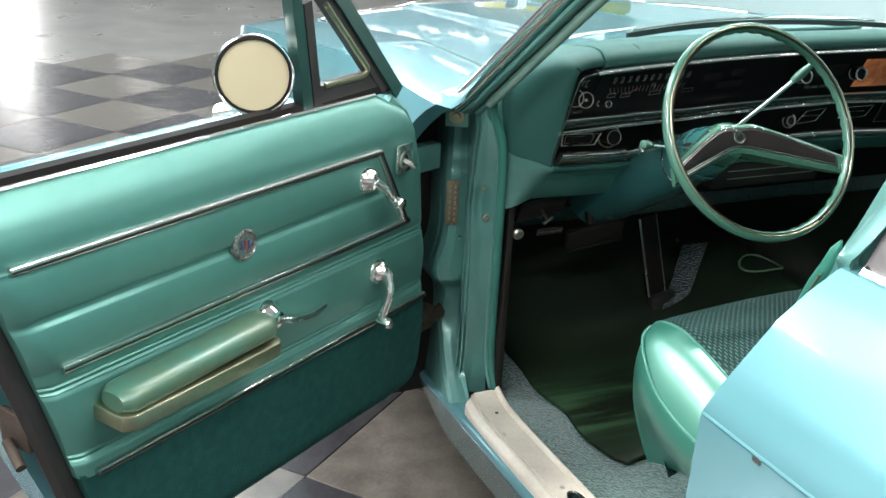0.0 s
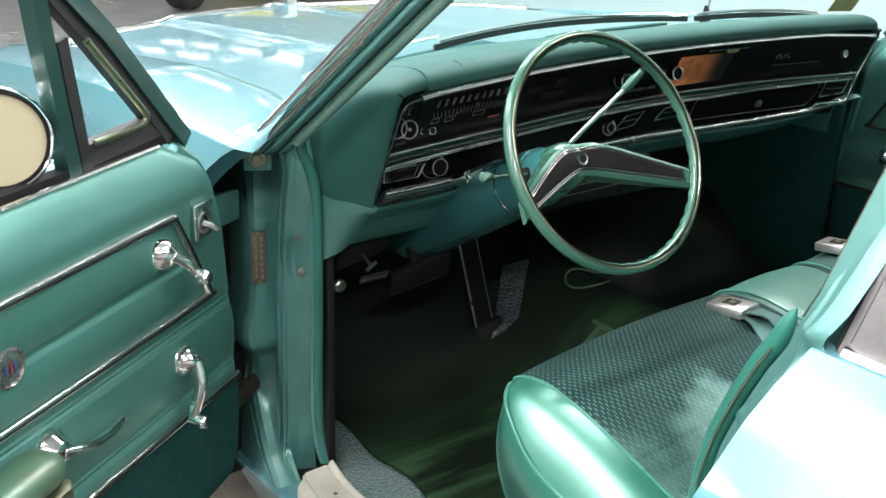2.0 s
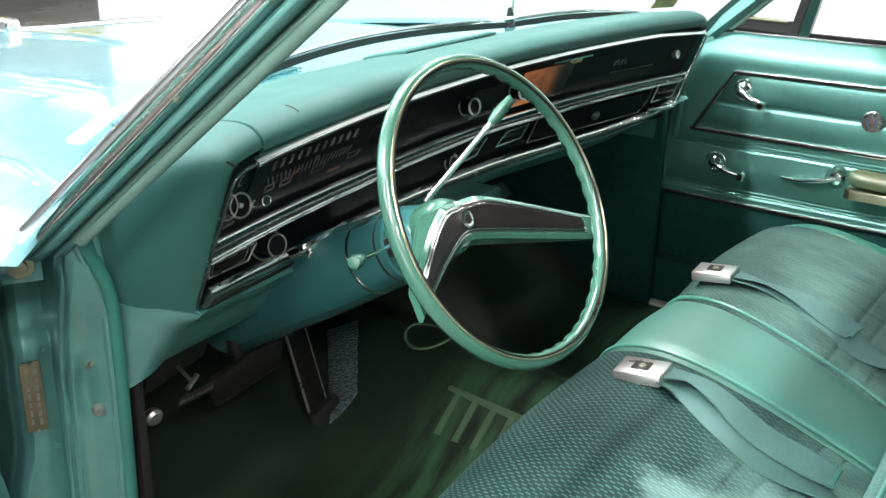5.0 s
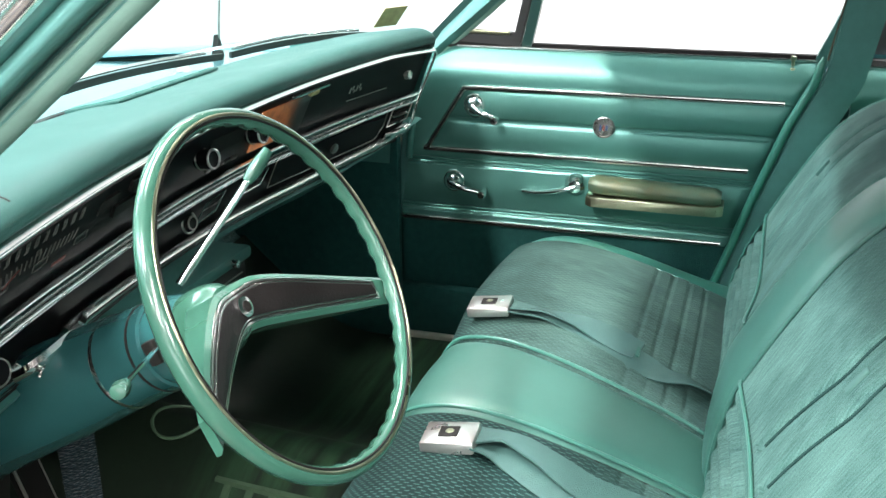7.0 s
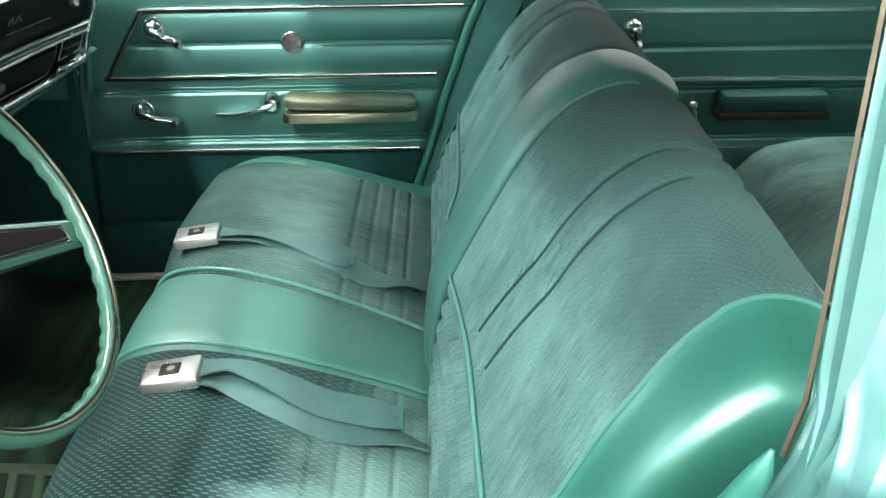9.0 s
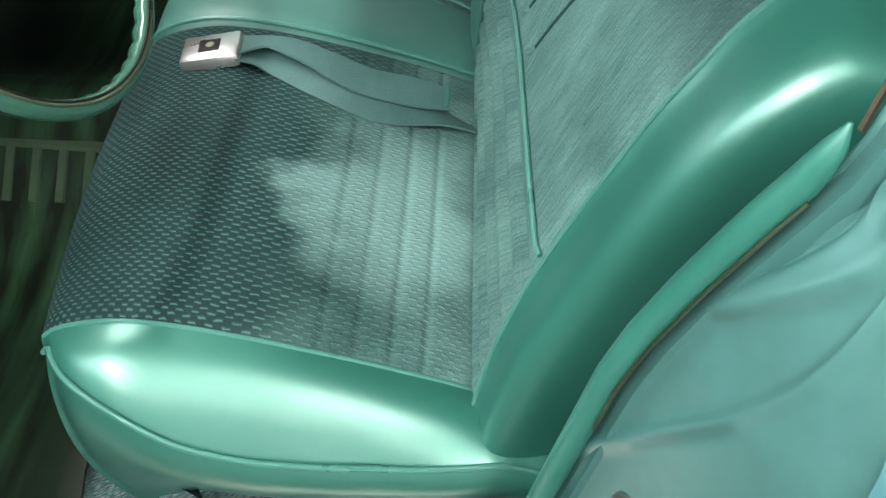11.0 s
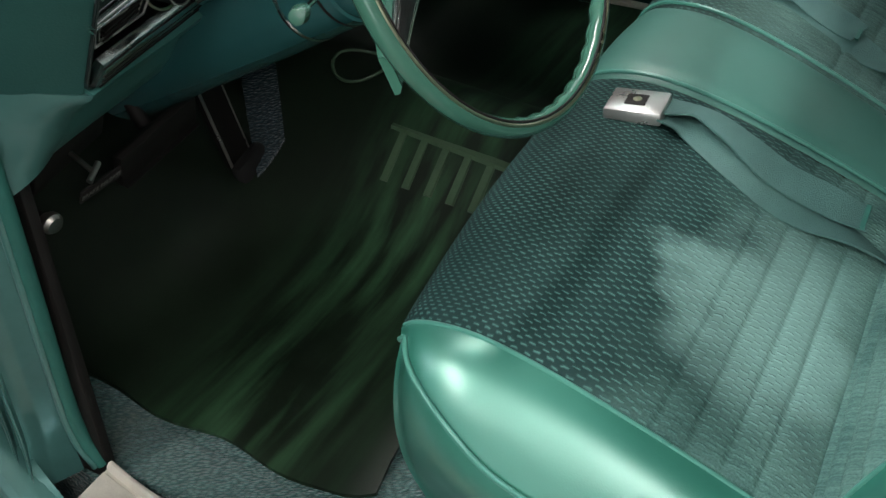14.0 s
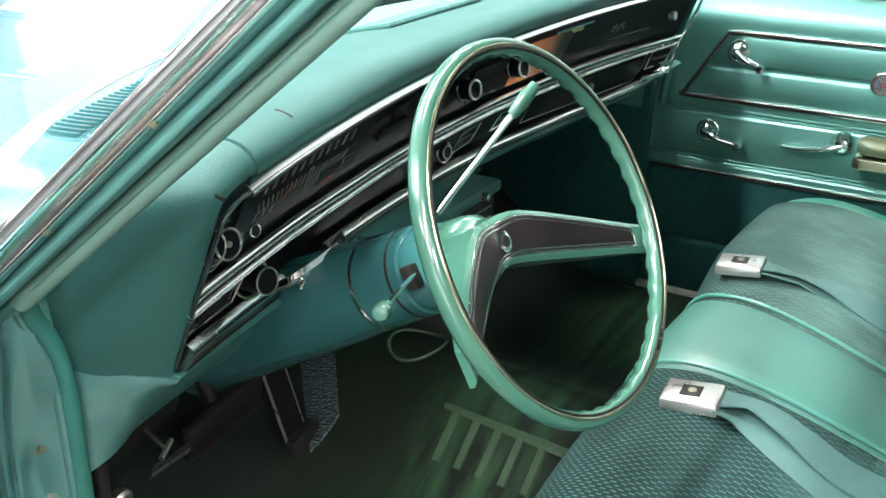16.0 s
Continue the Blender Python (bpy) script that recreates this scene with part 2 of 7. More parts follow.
def light_streaks(m, worn, y_mid, y_reach):
    """Streaks of light on the mat, painted across it in one band."""
    nt = m.node_tree
    bsdf = nt.nodes["Principled BSDF"]
    at = nt.nodes["Texture Coordinate"]
    turn = nt.nodes.new("ShaderNodeMapping")
    turn.inputs["Scale"].default_value = (0.10, 1.0, 0.3)
    nt.links.new(at.outputs["Object"], turn.inputs["Vector"])
    marks = nt.nodes.new("ShaderNodeTexNoise")
    marks.inputs["Scale"].default_value, marks.inputs["Detail"].default_value = 34.0, 4
    nt.links.new(turn.outputs[0], marks.inputs["Vector"])
    some = nt.nodes.new("ShaderNodeMapRange")
    some.inputs["From Min"].default_value, some.inputs["From Max"].default_value = 0.40, 0.72
    nt.links.new(marks.outputs["Fac"], some.inputs["Value"])
    sep = nt.nodes.new("ShaderNodeSeparateXYZ")
    nt.links.new(at.outputs["Object"], sep.inputs[0])
    off = nt.nodes.new("ShaderNodeMath")
    off.operation = "SUBTRACT"
    off.inputs[1].default_value = y_mid
    nt.links.new(sep.outputs["Y"], off.inputs[0])
    size = nt.nodes.new("ShaderNodeMath")
    size.operation = "ABSOLUTE"
    nt.links.new(off.outputs[0], size.inputs[0])
    side = nt.nodes.new("ShaderNodeMapRange")
    side.interpolation_type = "SMOOTHSTEP"
    side.inputs["From Min"].default_value, side.inputs["From Max"].default_value = y_reach, 0.02
    nt.links.new(size.outputs[0], side.inputs["Value"])
    both = nt.nodes.new("ShaderNodeMath")
    both.operation = "MULTIPLY"
    nt.links.new(some.outputs["Result"], both.inputs[0])
    nt.links.new(side.outputs["Result"], both.inputs[1])
    mix = nt.nodes.new("ShaderNodeMix")
    mix.data_type = "RGBA"
    nt.links.new(both.outputs[0], mix.inputs["Factor"])
    nt.links.new(bsdf.inputs["Base Color"].links[0].from_socket, mix.inputs["A"])
    # worn holds the lit colour of the streaks
    mix.inputs["B"].default_value = (*worn, 1)
    nt.links.new(mix.outputs["Result"], bsdf.inputs["Base Color"])


# paler streaks where light spills over the mat, put into its colour
light_streaks(RUBBER_MAT, (0.044, 0.118, 0.056), 0.37, 0.20)
CHROME = material("chrome", (0.90, 0.90, 0.88), 0.14, 1.0, amount=0.12, scale=30, wear=0.3)
GOLD_TRIM = material("yellowed_chrome", (0.37, 0.38, 0.26), 0.36, 1.0, amount=0.3, scale=25, wear=0.3)
SILL_METAL = material("brushed_sill_metal", (0.78, 0.74, 0.65), 0.40, 0.3, amount=0.25, scale=12, bump=0.25, bump_scale=350)
STEEL = material("dull_steel", (0.45, 0.43, 0.39), 0.35, 1.0, amount=0.4, scale=40)
RUST = material("rusty_hinge_metal", (0.040, 0.030, 0.021), 0.75, 0.3, second=(0.018, 0.012, 0.008), scale=40, bump=0.4)
BUCKLE = material("brushed_buckle", (0.60, 0.59, 0.57), 0.30, 0.85, amount=0.15, scale=30)
BLACK_PLASTIC = material("black_fascia", (0.007, 0.007, 0.008), 0.32, 0, amount=0.2, spec=0.07)
BLACK_MATT = material("black_crackle", (0.014, 0.013, 0.012), 0.6, 0, spec=0.2, amount=0.3, bump=0.2, bump_scale=400)
SPOKE_BLACK = material("grained_black_insert", (0.012, 0.010, 0.010), 0.50, 0, spec=0.25, amount=0.3, bump=0.3, bump_scale=500)
SLOT_RUBBER = material("slot_rubber", (0.008, 0.008, 0.008), 0.75, 0, amount=0.3, spec=0.15)
RUBBER = material("black_rubber", (0.015, 0.015, 0.015), 0.6, 0, amount=0.3, bump=0.2)
BRIGHT_TRIM = material("bright_trim_metal", (0.60, 0.60, 0.58), 0.20, 1.0, amount=0.05, scale=15)
POLISHED = material("polished_chrome", (0.90, 0.90, 0.88), 0.09, 1.0, amount=0.08, scale=30)
# chrome toned dark for the black and teal it reflects
BAND_METAL = material("reflection_toned_chrome", (0.10, 0.13, 0.125), 0.22, 0.9, amount=0.3, scale=20)
BEZEL_CHROME = material("softly_worn_chrome", (0.62, 0.63, 0.61), 0.24, 1.0, amount=0.3, scale=35, wear=0.3)
LACE_PAINT = material("pale_green_trim_paint", (0.17, 0.30, 0.25), 0.40, 0.1, amount=0.25, coat=0.2, scale=9, coat_rough=0.2)
LACE_VINYL = material("green_lace_vinyl", (0.034, 0.20, 0.15), 0.38, 0.2, amount=0.15, coat=0.5, coat_rough=0.3, bump=0.1, bump_scale=400)
TEAL_RUBBER = material("teal_windlace", (0.03, 0.16, 0.13), 0.55, 0, amount=0.25, bump=0.2, bump_scale=200)
BELT = material("teal_webbing", (0.050, 0.128, 0.117), 0.7, 0, amount=0.2, bump=0.5, bump_scale=600, scale=20)
SEAM_THREAD = material("dark_seam_cloth", (0.022, 0.062, 0.056), 0.9, 0, amount=0.2, spec=0.1)
BOOT_PLASTIC = material("dark_grey_green_plastic", (0.022, 0.052, 0.046), 0.5, 0, amount=0.2, bump=0.1)
# teal frame paint darkened, the frames' shade put into its colour
SHADED_TEAL = material("shaded_teal_paint", (0.018, 0.060, 0.052), 0.35, 0.2, amount=0.2, coat=0.3)
PLATE = material("aged_plate_metal", (0.17, 0.14, 0.085), 0.5, 0.5, amount=0.4, scale=60)
EMBLEM = material("grey_emblem_metal", (0.30, 0.30, 0.29), 0.28, 0.85, amount=0.3, scale=60)
FRAME_STEEL = material("brushed_frame_steel", (0.17, 0.165, 0.17), 0.45, 0.6, amount=0.3, scale=30)
OLD_GOLD = material("darkened_gold_strip", (0.085, 0.072, 0.045), 0.5, 0.5, amount=0.4, scale=40)
STICKER = material("yellowed_paper", (0.42, 0.36, 0.16), 0.6, 0, amount=0.3, scale=60)
CREAM = material("painted_ivory_reflection", (0.35, 0.32, 0.21), 0.5, 0, amount=0.06, scale=5)
PALE_PRINT = material("pale_print", (0.11, 0.11, 0.10), 0.5)
RED_PRINT = material("red_print", (0.22, 0.05, 0.04), 0.4)
BLUE_PRINT = material("blue_print", (0.05, 0.09, 0.2), 0.4)
ARM_VINYL = material("worn_olive_teal_vinyl", (0.032, 0.135, 0.106), 0.42, 0.25, second=(0.085, 0.095, 0.042), bump=0.08, bump_scale=600, scale=7, coat=0.4, coat_rough=0.3)
# amber reflection on the fascia, put in as colour and emission
AMBER_GLOW = material("painted_amber_glow", (0.85, 0.30, 0.11), 0.3, 0, second=(0.18, 0.05, 0.015), scale=20, coat=0.3)


def glow_fade(m, x0, x1):
    """Paints an amber glow, partly emitted, that fades to black along x."""
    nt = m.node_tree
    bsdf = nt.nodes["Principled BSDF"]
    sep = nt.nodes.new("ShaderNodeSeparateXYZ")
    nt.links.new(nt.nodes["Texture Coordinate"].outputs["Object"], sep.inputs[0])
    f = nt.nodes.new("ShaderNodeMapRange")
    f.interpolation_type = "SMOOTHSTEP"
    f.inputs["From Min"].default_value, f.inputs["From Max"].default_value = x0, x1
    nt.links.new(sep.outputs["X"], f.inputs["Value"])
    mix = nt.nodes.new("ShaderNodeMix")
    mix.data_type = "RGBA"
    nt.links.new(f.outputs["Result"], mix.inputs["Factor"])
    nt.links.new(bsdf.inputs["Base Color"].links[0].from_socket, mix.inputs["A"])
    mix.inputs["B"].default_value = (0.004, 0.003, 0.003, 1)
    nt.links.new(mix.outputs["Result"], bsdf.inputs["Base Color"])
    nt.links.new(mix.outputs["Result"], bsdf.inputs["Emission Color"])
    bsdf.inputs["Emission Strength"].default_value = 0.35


glow_fade(AMBER_GLOW, 0.06, 0.185)
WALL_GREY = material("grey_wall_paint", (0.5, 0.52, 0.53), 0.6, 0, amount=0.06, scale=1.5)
# grey chosen for unseen walls, to cut the fill light
WALL_DIM = material("fill_cutting_wall_grey", (0.26, 0.27, 0.27), 0.7, 0, amount=0.1, scale=1.5)
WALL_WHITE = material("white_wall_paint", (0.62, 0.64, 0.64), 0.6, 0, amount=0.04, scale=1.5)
CEIL = material("ceiling_paint", (0.42, 0.43, 0.43), 0.8, 0, amount=0.1, scale=1.5)
YELLOW = material("yellow_car_paint", (0.72, 0.56, 0.02), 0.2, 0, amount=0.05, coat=0.8)
TYRE = material("tyre_rubber", (0.02, 0.02, 0.02), 0.7, 0, amount=0.3, bump=0.3)
TILE_LIGHT = material("light_stone_tile", (0.098, 0.091, 0.079), 0.16, 0, spec=0.45, second=(0.050, 0.046, 0.040), scale=11, bump=0.02, bump_scale=40, wear=0.4)
TILE_DARK = material("dark_stone_tile", (0.015, 0.015, 0.017), 0.22, 0, spec=0.14, second=(0.036, 0.036, 0.039), scale=6, bump=0.02, bump_scale=40, wear=0.4)
GROUT = material("floor_screed", (0.13, 0.125, 0.115), 0.3, 0, amount=0.3, scale=2)


def glass_material(name, tint, rough=0.0):
    m = bpy.data.materials.new(name)
    m.use_nodes = True
    nt = m.node_tree
    nt.nodes.remove(nt.nodes["Principled BSDF"])
    clear = nt.nodes.new("ShaderNodeBsdfTransparent")
    clear.inputs[0].default_value = (*tint, 1)
    gloss = nt.nodes.new("ShaderNodeBsdfGlossy")
    gloss.inputs["Roughness"].default_value = rough
    mix = nt.nodes.new("ShaderNodeMixShader")
    mix.inputs[0].default_value = 0.05
    nt.links.new(clear.outputs[0], mix.inputs[1])
    nt.links.new(gloss.outputs[0], mix.inputs[2])
    nt.links.new(mix.outputs[0], nt.nodes["Material Output"].inputs[0])
    return m


GLASS = glass_material("clear_glass", (0.95, 0.985, 0.98))
TINTED = glass_material("tinted_windshield_glass", (0.64, 0.81, 0.80))

# ---- mesh helpers ----


def empty(name, label, category, group="", kind=""):
    return tagged(new(name), label, category, group, kind)


def finish(bm, smooth=True, angle=40):
    bmesh.ops.recalc_face_normals(bm, faces=bm.faces)
    for f in bm.faces:
        f.smooth = smooth
    for e in bm.edges:
        e.smooth = len(e.link_faces) == 2 and e.calc_face_angle(0) < radians(angle)


def part(name, bm, mat, parent=None, label="", m=None, angle=40):
    finish(bm, angle=angle)
    me = bpy.data.meshes.new(name)
    if m is not None:
        bm.transform(m)
        if m.determinant() < 0:
            bmesh.ops.reverse_faces(bm, faces=bm.faces)
    bm.to_mesh(me)
    bm.free()
    me.materials.append(mat)
    ob = new(name, me)
    if parent:
        ob.parent = parent
    return tagged(ob, label)


def box(x0, x1, y0, y1, z0, z1, bevel=0.0, bm=None, segs=2):
    bm = bm or bmesh.new()
    vs = bmesh.ops.create_cube(bm, size=1)["verts"]
    for v in vs:
        v.co = Vector(((x0 + x1) / 2 + v.co.x * (x1 - x0), (y0 + y1) / 2 + v.co.y * (y1 - y0), (z0 + z1) / 2 + v.co.z * (z1 - z0)))
    if bevel:
        es = list({e for v in vs for e in v.link_edges})
        bmesh.ops.bevel(bm, geom=es, offset=bevel, segments=segs, profile=0.5, affect="EDGES")
    return bm


def obox(centre, ax, ay, az, sx, sy, sz, bevel=0.0, bm=None):
    """A box with its own axes."""
    b2 = box(-sx / 2, sx / 2, -sy / 2, sy / 2, -sz / 2, sz / 2, bevel)
    m = Matrix((Vector(ax), Vector(ay), Vector(az))).transposed().to_4x4()
    b2.transform(Matrix.Translation(centre) @ m)
    if bm is None:
        return b2
    join(bm, b2)
    return bm


def join(bm, other):
    tmp = bpy.data.meshes.new("join")
    other.to_mesh(tmp)
    other.free()
    bm.from_mesh(tmp)
    bpy.data.meshes.remove(tmp)
    return bm


def smooth_path(pts, n):
    """Catmull-Rom through pts, n points in all."""
    P = [Vector(p) for p in pts]
    P = [P[0] * 2 - P[1]] + P + [P[-1] * 2 - P[-2]]
    out = []
    k = len(P) - 3
    for i in range(n):
        s = i / (n - 1) * k
        a = min(int(s), k - 1)
        t = s - a
        p0, p1, p2, p3 = P[a : a + 4]
        out.append(0.5 * (2 * p1 + (p2 - p0) * t + (2 * p0 - 5 * p1 + 4 * p2 - p3) * t * t + (3 * p1 - p0 - 3 * p2 + p3) * t**3))
    return out


def sweep(path, section, closed=False, up=(0, 0, 1), bm=None, taper=None):
    """Sweeps a closed 2D section (side, up) along a path."""
    bm = bm or bmesh.new()
    path = [Vector(p) for p in path]
    n = len(path)
    rings = []
    for i, p in enumerate(path):
        a = path[(i - 1) % n] if closed or i else p
        b = path[(i + 1) % n] if closed or i < n - 1 else p
        t = (b - a).normalized()
        upv = up(i / max(1, n - 1)) if callable(up) else Vector(up)
        side = t.cross(upv)
        if side.length < 1e-5:
            side = t.cross(Vector((0, 1, 0.01)))
        side.normalize()
        u2 = side.cross(t)
        k = taper(i / max(1, n - 1)) if taper else 1
        rings.append([bm.verts.new(p + side * sx * k + u2 * sy * k) for sx, sy in section])
    m = len(section)
    for i in range(n if closed else n - 1):
        r0, r1 = rings[i], rings[(i + 1) % n]
        for j in range(m):
            bm.faces.new((r0[j], r0[(j + 1) % m], r1[(j + 1) % m], r1[j]))
    if not closed:
        bm.faces.new(rings[0][::-1])
        bm.faces.new(rings[-1])
    return bm


def circle(r, n=10, ry=None):
    return [(r * math.cos(2 * math.pi * i / n), (ry or r) * math.sin(2 * math.pi * i / n)) for i in range(n)]


def rod(a, b, r0, r1=None, n=14, bm=None):
    a, b = Vector(a), Vector(b)
    r1 = r0 if r1 is None else r1
    return sweep([a, b], circle(1, n), up=(0.13, 0.2, 1), bm=bm, taper=lambda t: r0 + (r1 - r0) * t)


def lathe(profile, n=28, bm=None, m=None):
    """Turns (radius, height) about z; open ends with radius 0 close themselves."""
    b2 = bmesh.new()
    rings = []
    for r, h in profile:
        if r < 1e-6:
            rings.append([b2.verts.new((0, 0, h))])
        else:
            rings.append([b2.verts.new((r * math.cos(2 * math.pi * i / n), r * math.sin(2 * math.pi * i / n), h)) for i in range(n)])
    for r0, r1 in zip(rings, rings[1:]):
        for i in range(n):
            j = (i + 1) % n
            if len(r0) == 1 and len(r1) > 1:
                b2.faces.new((r0[0], r1[j], r1[i]))
            elif len(r1) == 1 and len(r0) > 1:
                b2.faces.new((r0[i], r0[j], r1[0]))
            elif len(r0) > 1:
                b2.faces.new((r0[i], r0[j], r1[j], r1[i]))
    if m is not None:
        b2.transform(m)
    return join(bm, b2) if bm else b2


def aim(origin, axis):
    """A matrix that takes z to axis, at origin."""
    return Matrix.Translation(origin) @ Vector(axis).to_track_quat("Z", "Y").to_matrix().to_4x4()


def grid(fn, nu, nv, thick=0.0, bm=None, uv=None):
    """A sheet fn(u, v), u and v from 0 to 1, with a skirt of the given vector or depth along -normal."""
    bm = bm or bmesh.new()
    P = [[Vector(fn(i / nu, j / nv)) for j in range(nv + 1)] for i in range(nu + 1)]
    V = [[bm.verts.new(p) for p in row] for row in P]
    faces = []
    for i in range(nu):
        for j in range(nv):
            faces.append(bm.faces.new((V[i][j], V[i + 1][j], V[i + 1][j + 1], V[i][j + 1])))
    if uv:
        lay = bm.loops.layers.uv.verify()
        where = {V[i][j]: (i / nu, j / nv) for i in range(nu + 1) for j in range(nv + 1)}
        for f in faces:
            for lp in f.loops:
                a, b = where[lp.vert]
                lp[lay].uv = uv(a, b)
    if thick:
        off = Vector(thick)
        edge = [V[i][0] for i in range(nu + 1)] + [V[nu][j] for j in range(1, nv + 1)] + [V[i][nv] for i in range(nu - 1, -1, -1)] + [V[0][j] for j in range(nv - 1, 0, -1)]
        L = {v: bm.verts.new(v.co + off) for row in V for v in row}
        n = len(edge)
        for i in range(n):
            bm.faces.new((edge[i], edge[(i + 1) % n], L[edge[(i + 1) % n]], L[edge[i]]))
        for i in range(nu):
            for j in range(nv):
                bm.faces.new((L[V[i][j]], L[V[i][j + 1]], L[V[i + 1][j + 1]], L[V[i + 1][j]]))
    return bm


def prism(poly, depth, bevel=0.0, m=None, bm=None):
    """Extrudes a 2D outline (x, y) from z = 0 to depth."""
    b2 = bmesh.new()
    lo = [b2.verts.new((x, y, 0)) for x, y in poly]
    hi = [b2.verts.new((x, y, depth)) for x, y in poly]
    n = len(poly)
    b2.faces.new(lo[::-1])
    top = b2.faces.new(hi)
    for i in range(n):
        b2.faces.new((lo[i], lo[(i + 1) % n], hi[(i + 1) % n], hi[i]))
    if bevel:
        bmesh.ops.bevel(b2, geom=list(top.edges), offset=bevel, segments=2, profile=0.5, affect="EDGES")
    if m is not None:
        b2.transform(m)
    return join(bm, b2) if bm else b2


def lerp(table, t):
    """Piecewise-linear lookup in rows (t, value)."""
    for (a, va), (b, vb) in zip(table, table[1:]):
        if t <= b:
            return va + (vb - va) * max(0.0, (t - a) / (b - a))
    return table[-1][1]


def ease(table, t):
    """Like lerp, but with smoothed corners."""
    w = (table[-1][0] - table[0][0]) * 0.03
    return sum(lerp(table, t + k * w) for k in (-1, -0.5, 0, 0.5, 1)) / 5


def bmesh_capped(fn, nu, nv):
    """A closed tube fn(u, v), round in v, with capped ends."""
    bm = bmesh.new()
    R = [[bm.verts.new(fn(i / nu, j / nv)) for j in range(nv)] for i in range(nu + 1)]
    for i in range(nu):
        for j in range(nv):
            bm.faces.new((R[i][j], R[i][(j + 1) % nv], R[i + 1][(j + 1) % nv], R[i + 1][j]))
    bm.faces.new(R[0][::-1])
    bm.faces.new(R[-1])
    return bm

# ---- showroom ----
TILE, TILE_TURN, TILE_AT = 0.533, radians(39.0), Vector((-1.137, 4.233, 0))


def walls():
    # south and west walls stay unseen, dimmed to cut fill light in the cabin
    part("wall_north", box(-9.2, 14.2, 32.0, 32.2, 0, 4.6), WALL_GREY)
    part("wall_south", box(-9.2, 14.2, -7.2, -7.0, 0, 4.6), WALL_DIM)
    part("wall_east", box(14.0, 14.2, -7.0, 32.0, 0, 4.6), WALL_WHITE)
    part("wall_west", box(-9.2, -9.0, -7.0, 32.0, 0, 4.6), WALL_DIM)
    part("wall_partition", box(4.6, 4.72, -6.9, 8.0, 0, 4.59), WALL_WHITE)
    part("ceiling", box(-9.0, 14.0, -7.0, 32.0, 4.6, 4.8), CEIL)
    for n in ("wall_north", "wall_south", "wall_east", "wall_west", "wall_partition", "ceiling"):
        tagged(bpy.data.objects[n], ("plain light-tuned grey showroom " if n in ("wall_north", "wall_south", "wall_west") else "plain white painted showroom ") + n.split("_")[0], n.split("_")[0], kind="structure")


walls()
for n, bx in (("west_panel_frame", ((-8.99, -8.93, -2.5, -2.4, 0.5, 3.3), (-8.99, -8.93, 1.2, 1.3, 0.5, 3.3), (-8.99, -8.93, -2.4, 1.2, 0.5, 0.6), (-8.99, -8.93, -2.4, 1.2, 3.2, 3.3))), ("window_2", ((-1.9, -1.8, 31.93, 31.99, 0.1, 3.7), (-0.6, -0.5, 31.93, 31.99, 0.1, 3.7), (-1.8, -0.6, 31.93, 31.99, 3.6, 3.7), (-1.8, -0.6, 31.93, 31.99, 0.1, 0.2)))):
    surround = tagged(part(n, box(*bx[0], 0.01), WALL_WHITE), "white frame round an unseen light panel", "window", kind="structure")
    for b in bx[1:]:
        part("window_frame", box(*b, 0.01), WALL_WHITE, surround)
TUBE = bpy.data.materials.new("glowing_tube")
TUBE.use_nodes = True
TUBE.node_tree.nodes["Principled BSDF"].inputs["Emission Color"].default_value = (1, 0.98, 0.95, 1)
TUBE.node_tree.nodes["Principled BSDF"].inputs["Emission Strength"].default_value = 14.0
for tx in (-1.0, 2.0, 5.0, 8.0, 11.0):
    for k in range(10):
        y = 5.0 + k * 2.65 + 0.5 * (tx == 2.0)
        fixture = tagged(part("ceiling_light", box(tx - 0.09, tx + 0.09, y, y + 1.7, 4.50, 4.598, 0.01), WALL_WHITE), "white fluorescent ceiling fixture with a glowing tube", "ceiling light", "ceiling tubes")
        part("tube", rod((tx, y + 0.03, 4.47), (tx, y + 1.67, 4.47), 0.035), TUBE, fixture)
ground = tagged(part("ground", box(-9.2, 14.2, -7.2, 32.2, -0.2, -0.006), GROUT), "polished grey floor under checkered stone tiles", "floor", kind="structure")

# ---- car shell ----
car = empty("car", "aqua four-door sedan with teal interior and its driver's door open", "car")


def post_inner(z):
    return Vector((0.879 - 0.234 * (z - 1.0), 0.426 - 1.17 * (z - 1.0), z))


def post_outer(z):
    return Vector((0.9376 - 0.28 * (z - 1.0), 0.463 - 1.064 * (z - 1.0), z))


# windshield pillar profile: share of the way from the inner edge to the outer, and height above that line
PROFILE = [(0.0, -0.004), (0.02, 0.004), (0.09, 0.0095), (0.17, 0.009), (0.23, 0.003), (0.255, -0.006), (0.285, -0.006), (0.31, 0.004), (0.37, 0.0125), (0.45, 0.0150), (0.53, 0.0125), (0.585, 0.005), (0.60, 0.0015), (0.63, 0.0045), (0.66, 0.0065), (0.80, 0.0075), (0.84, 0.004), (0.86, 0.001), (1.0, 0.001)]


def on_post(s, z, up=0.0):
    a, c = post_inner(z), post_outer(z)
    w = c - a
    n = Vector((w.y, -w.x, 0)).normalized()
    return a + w * s + n * up


def post_valley(z):
    return on_post(0.60, z, 0.002)


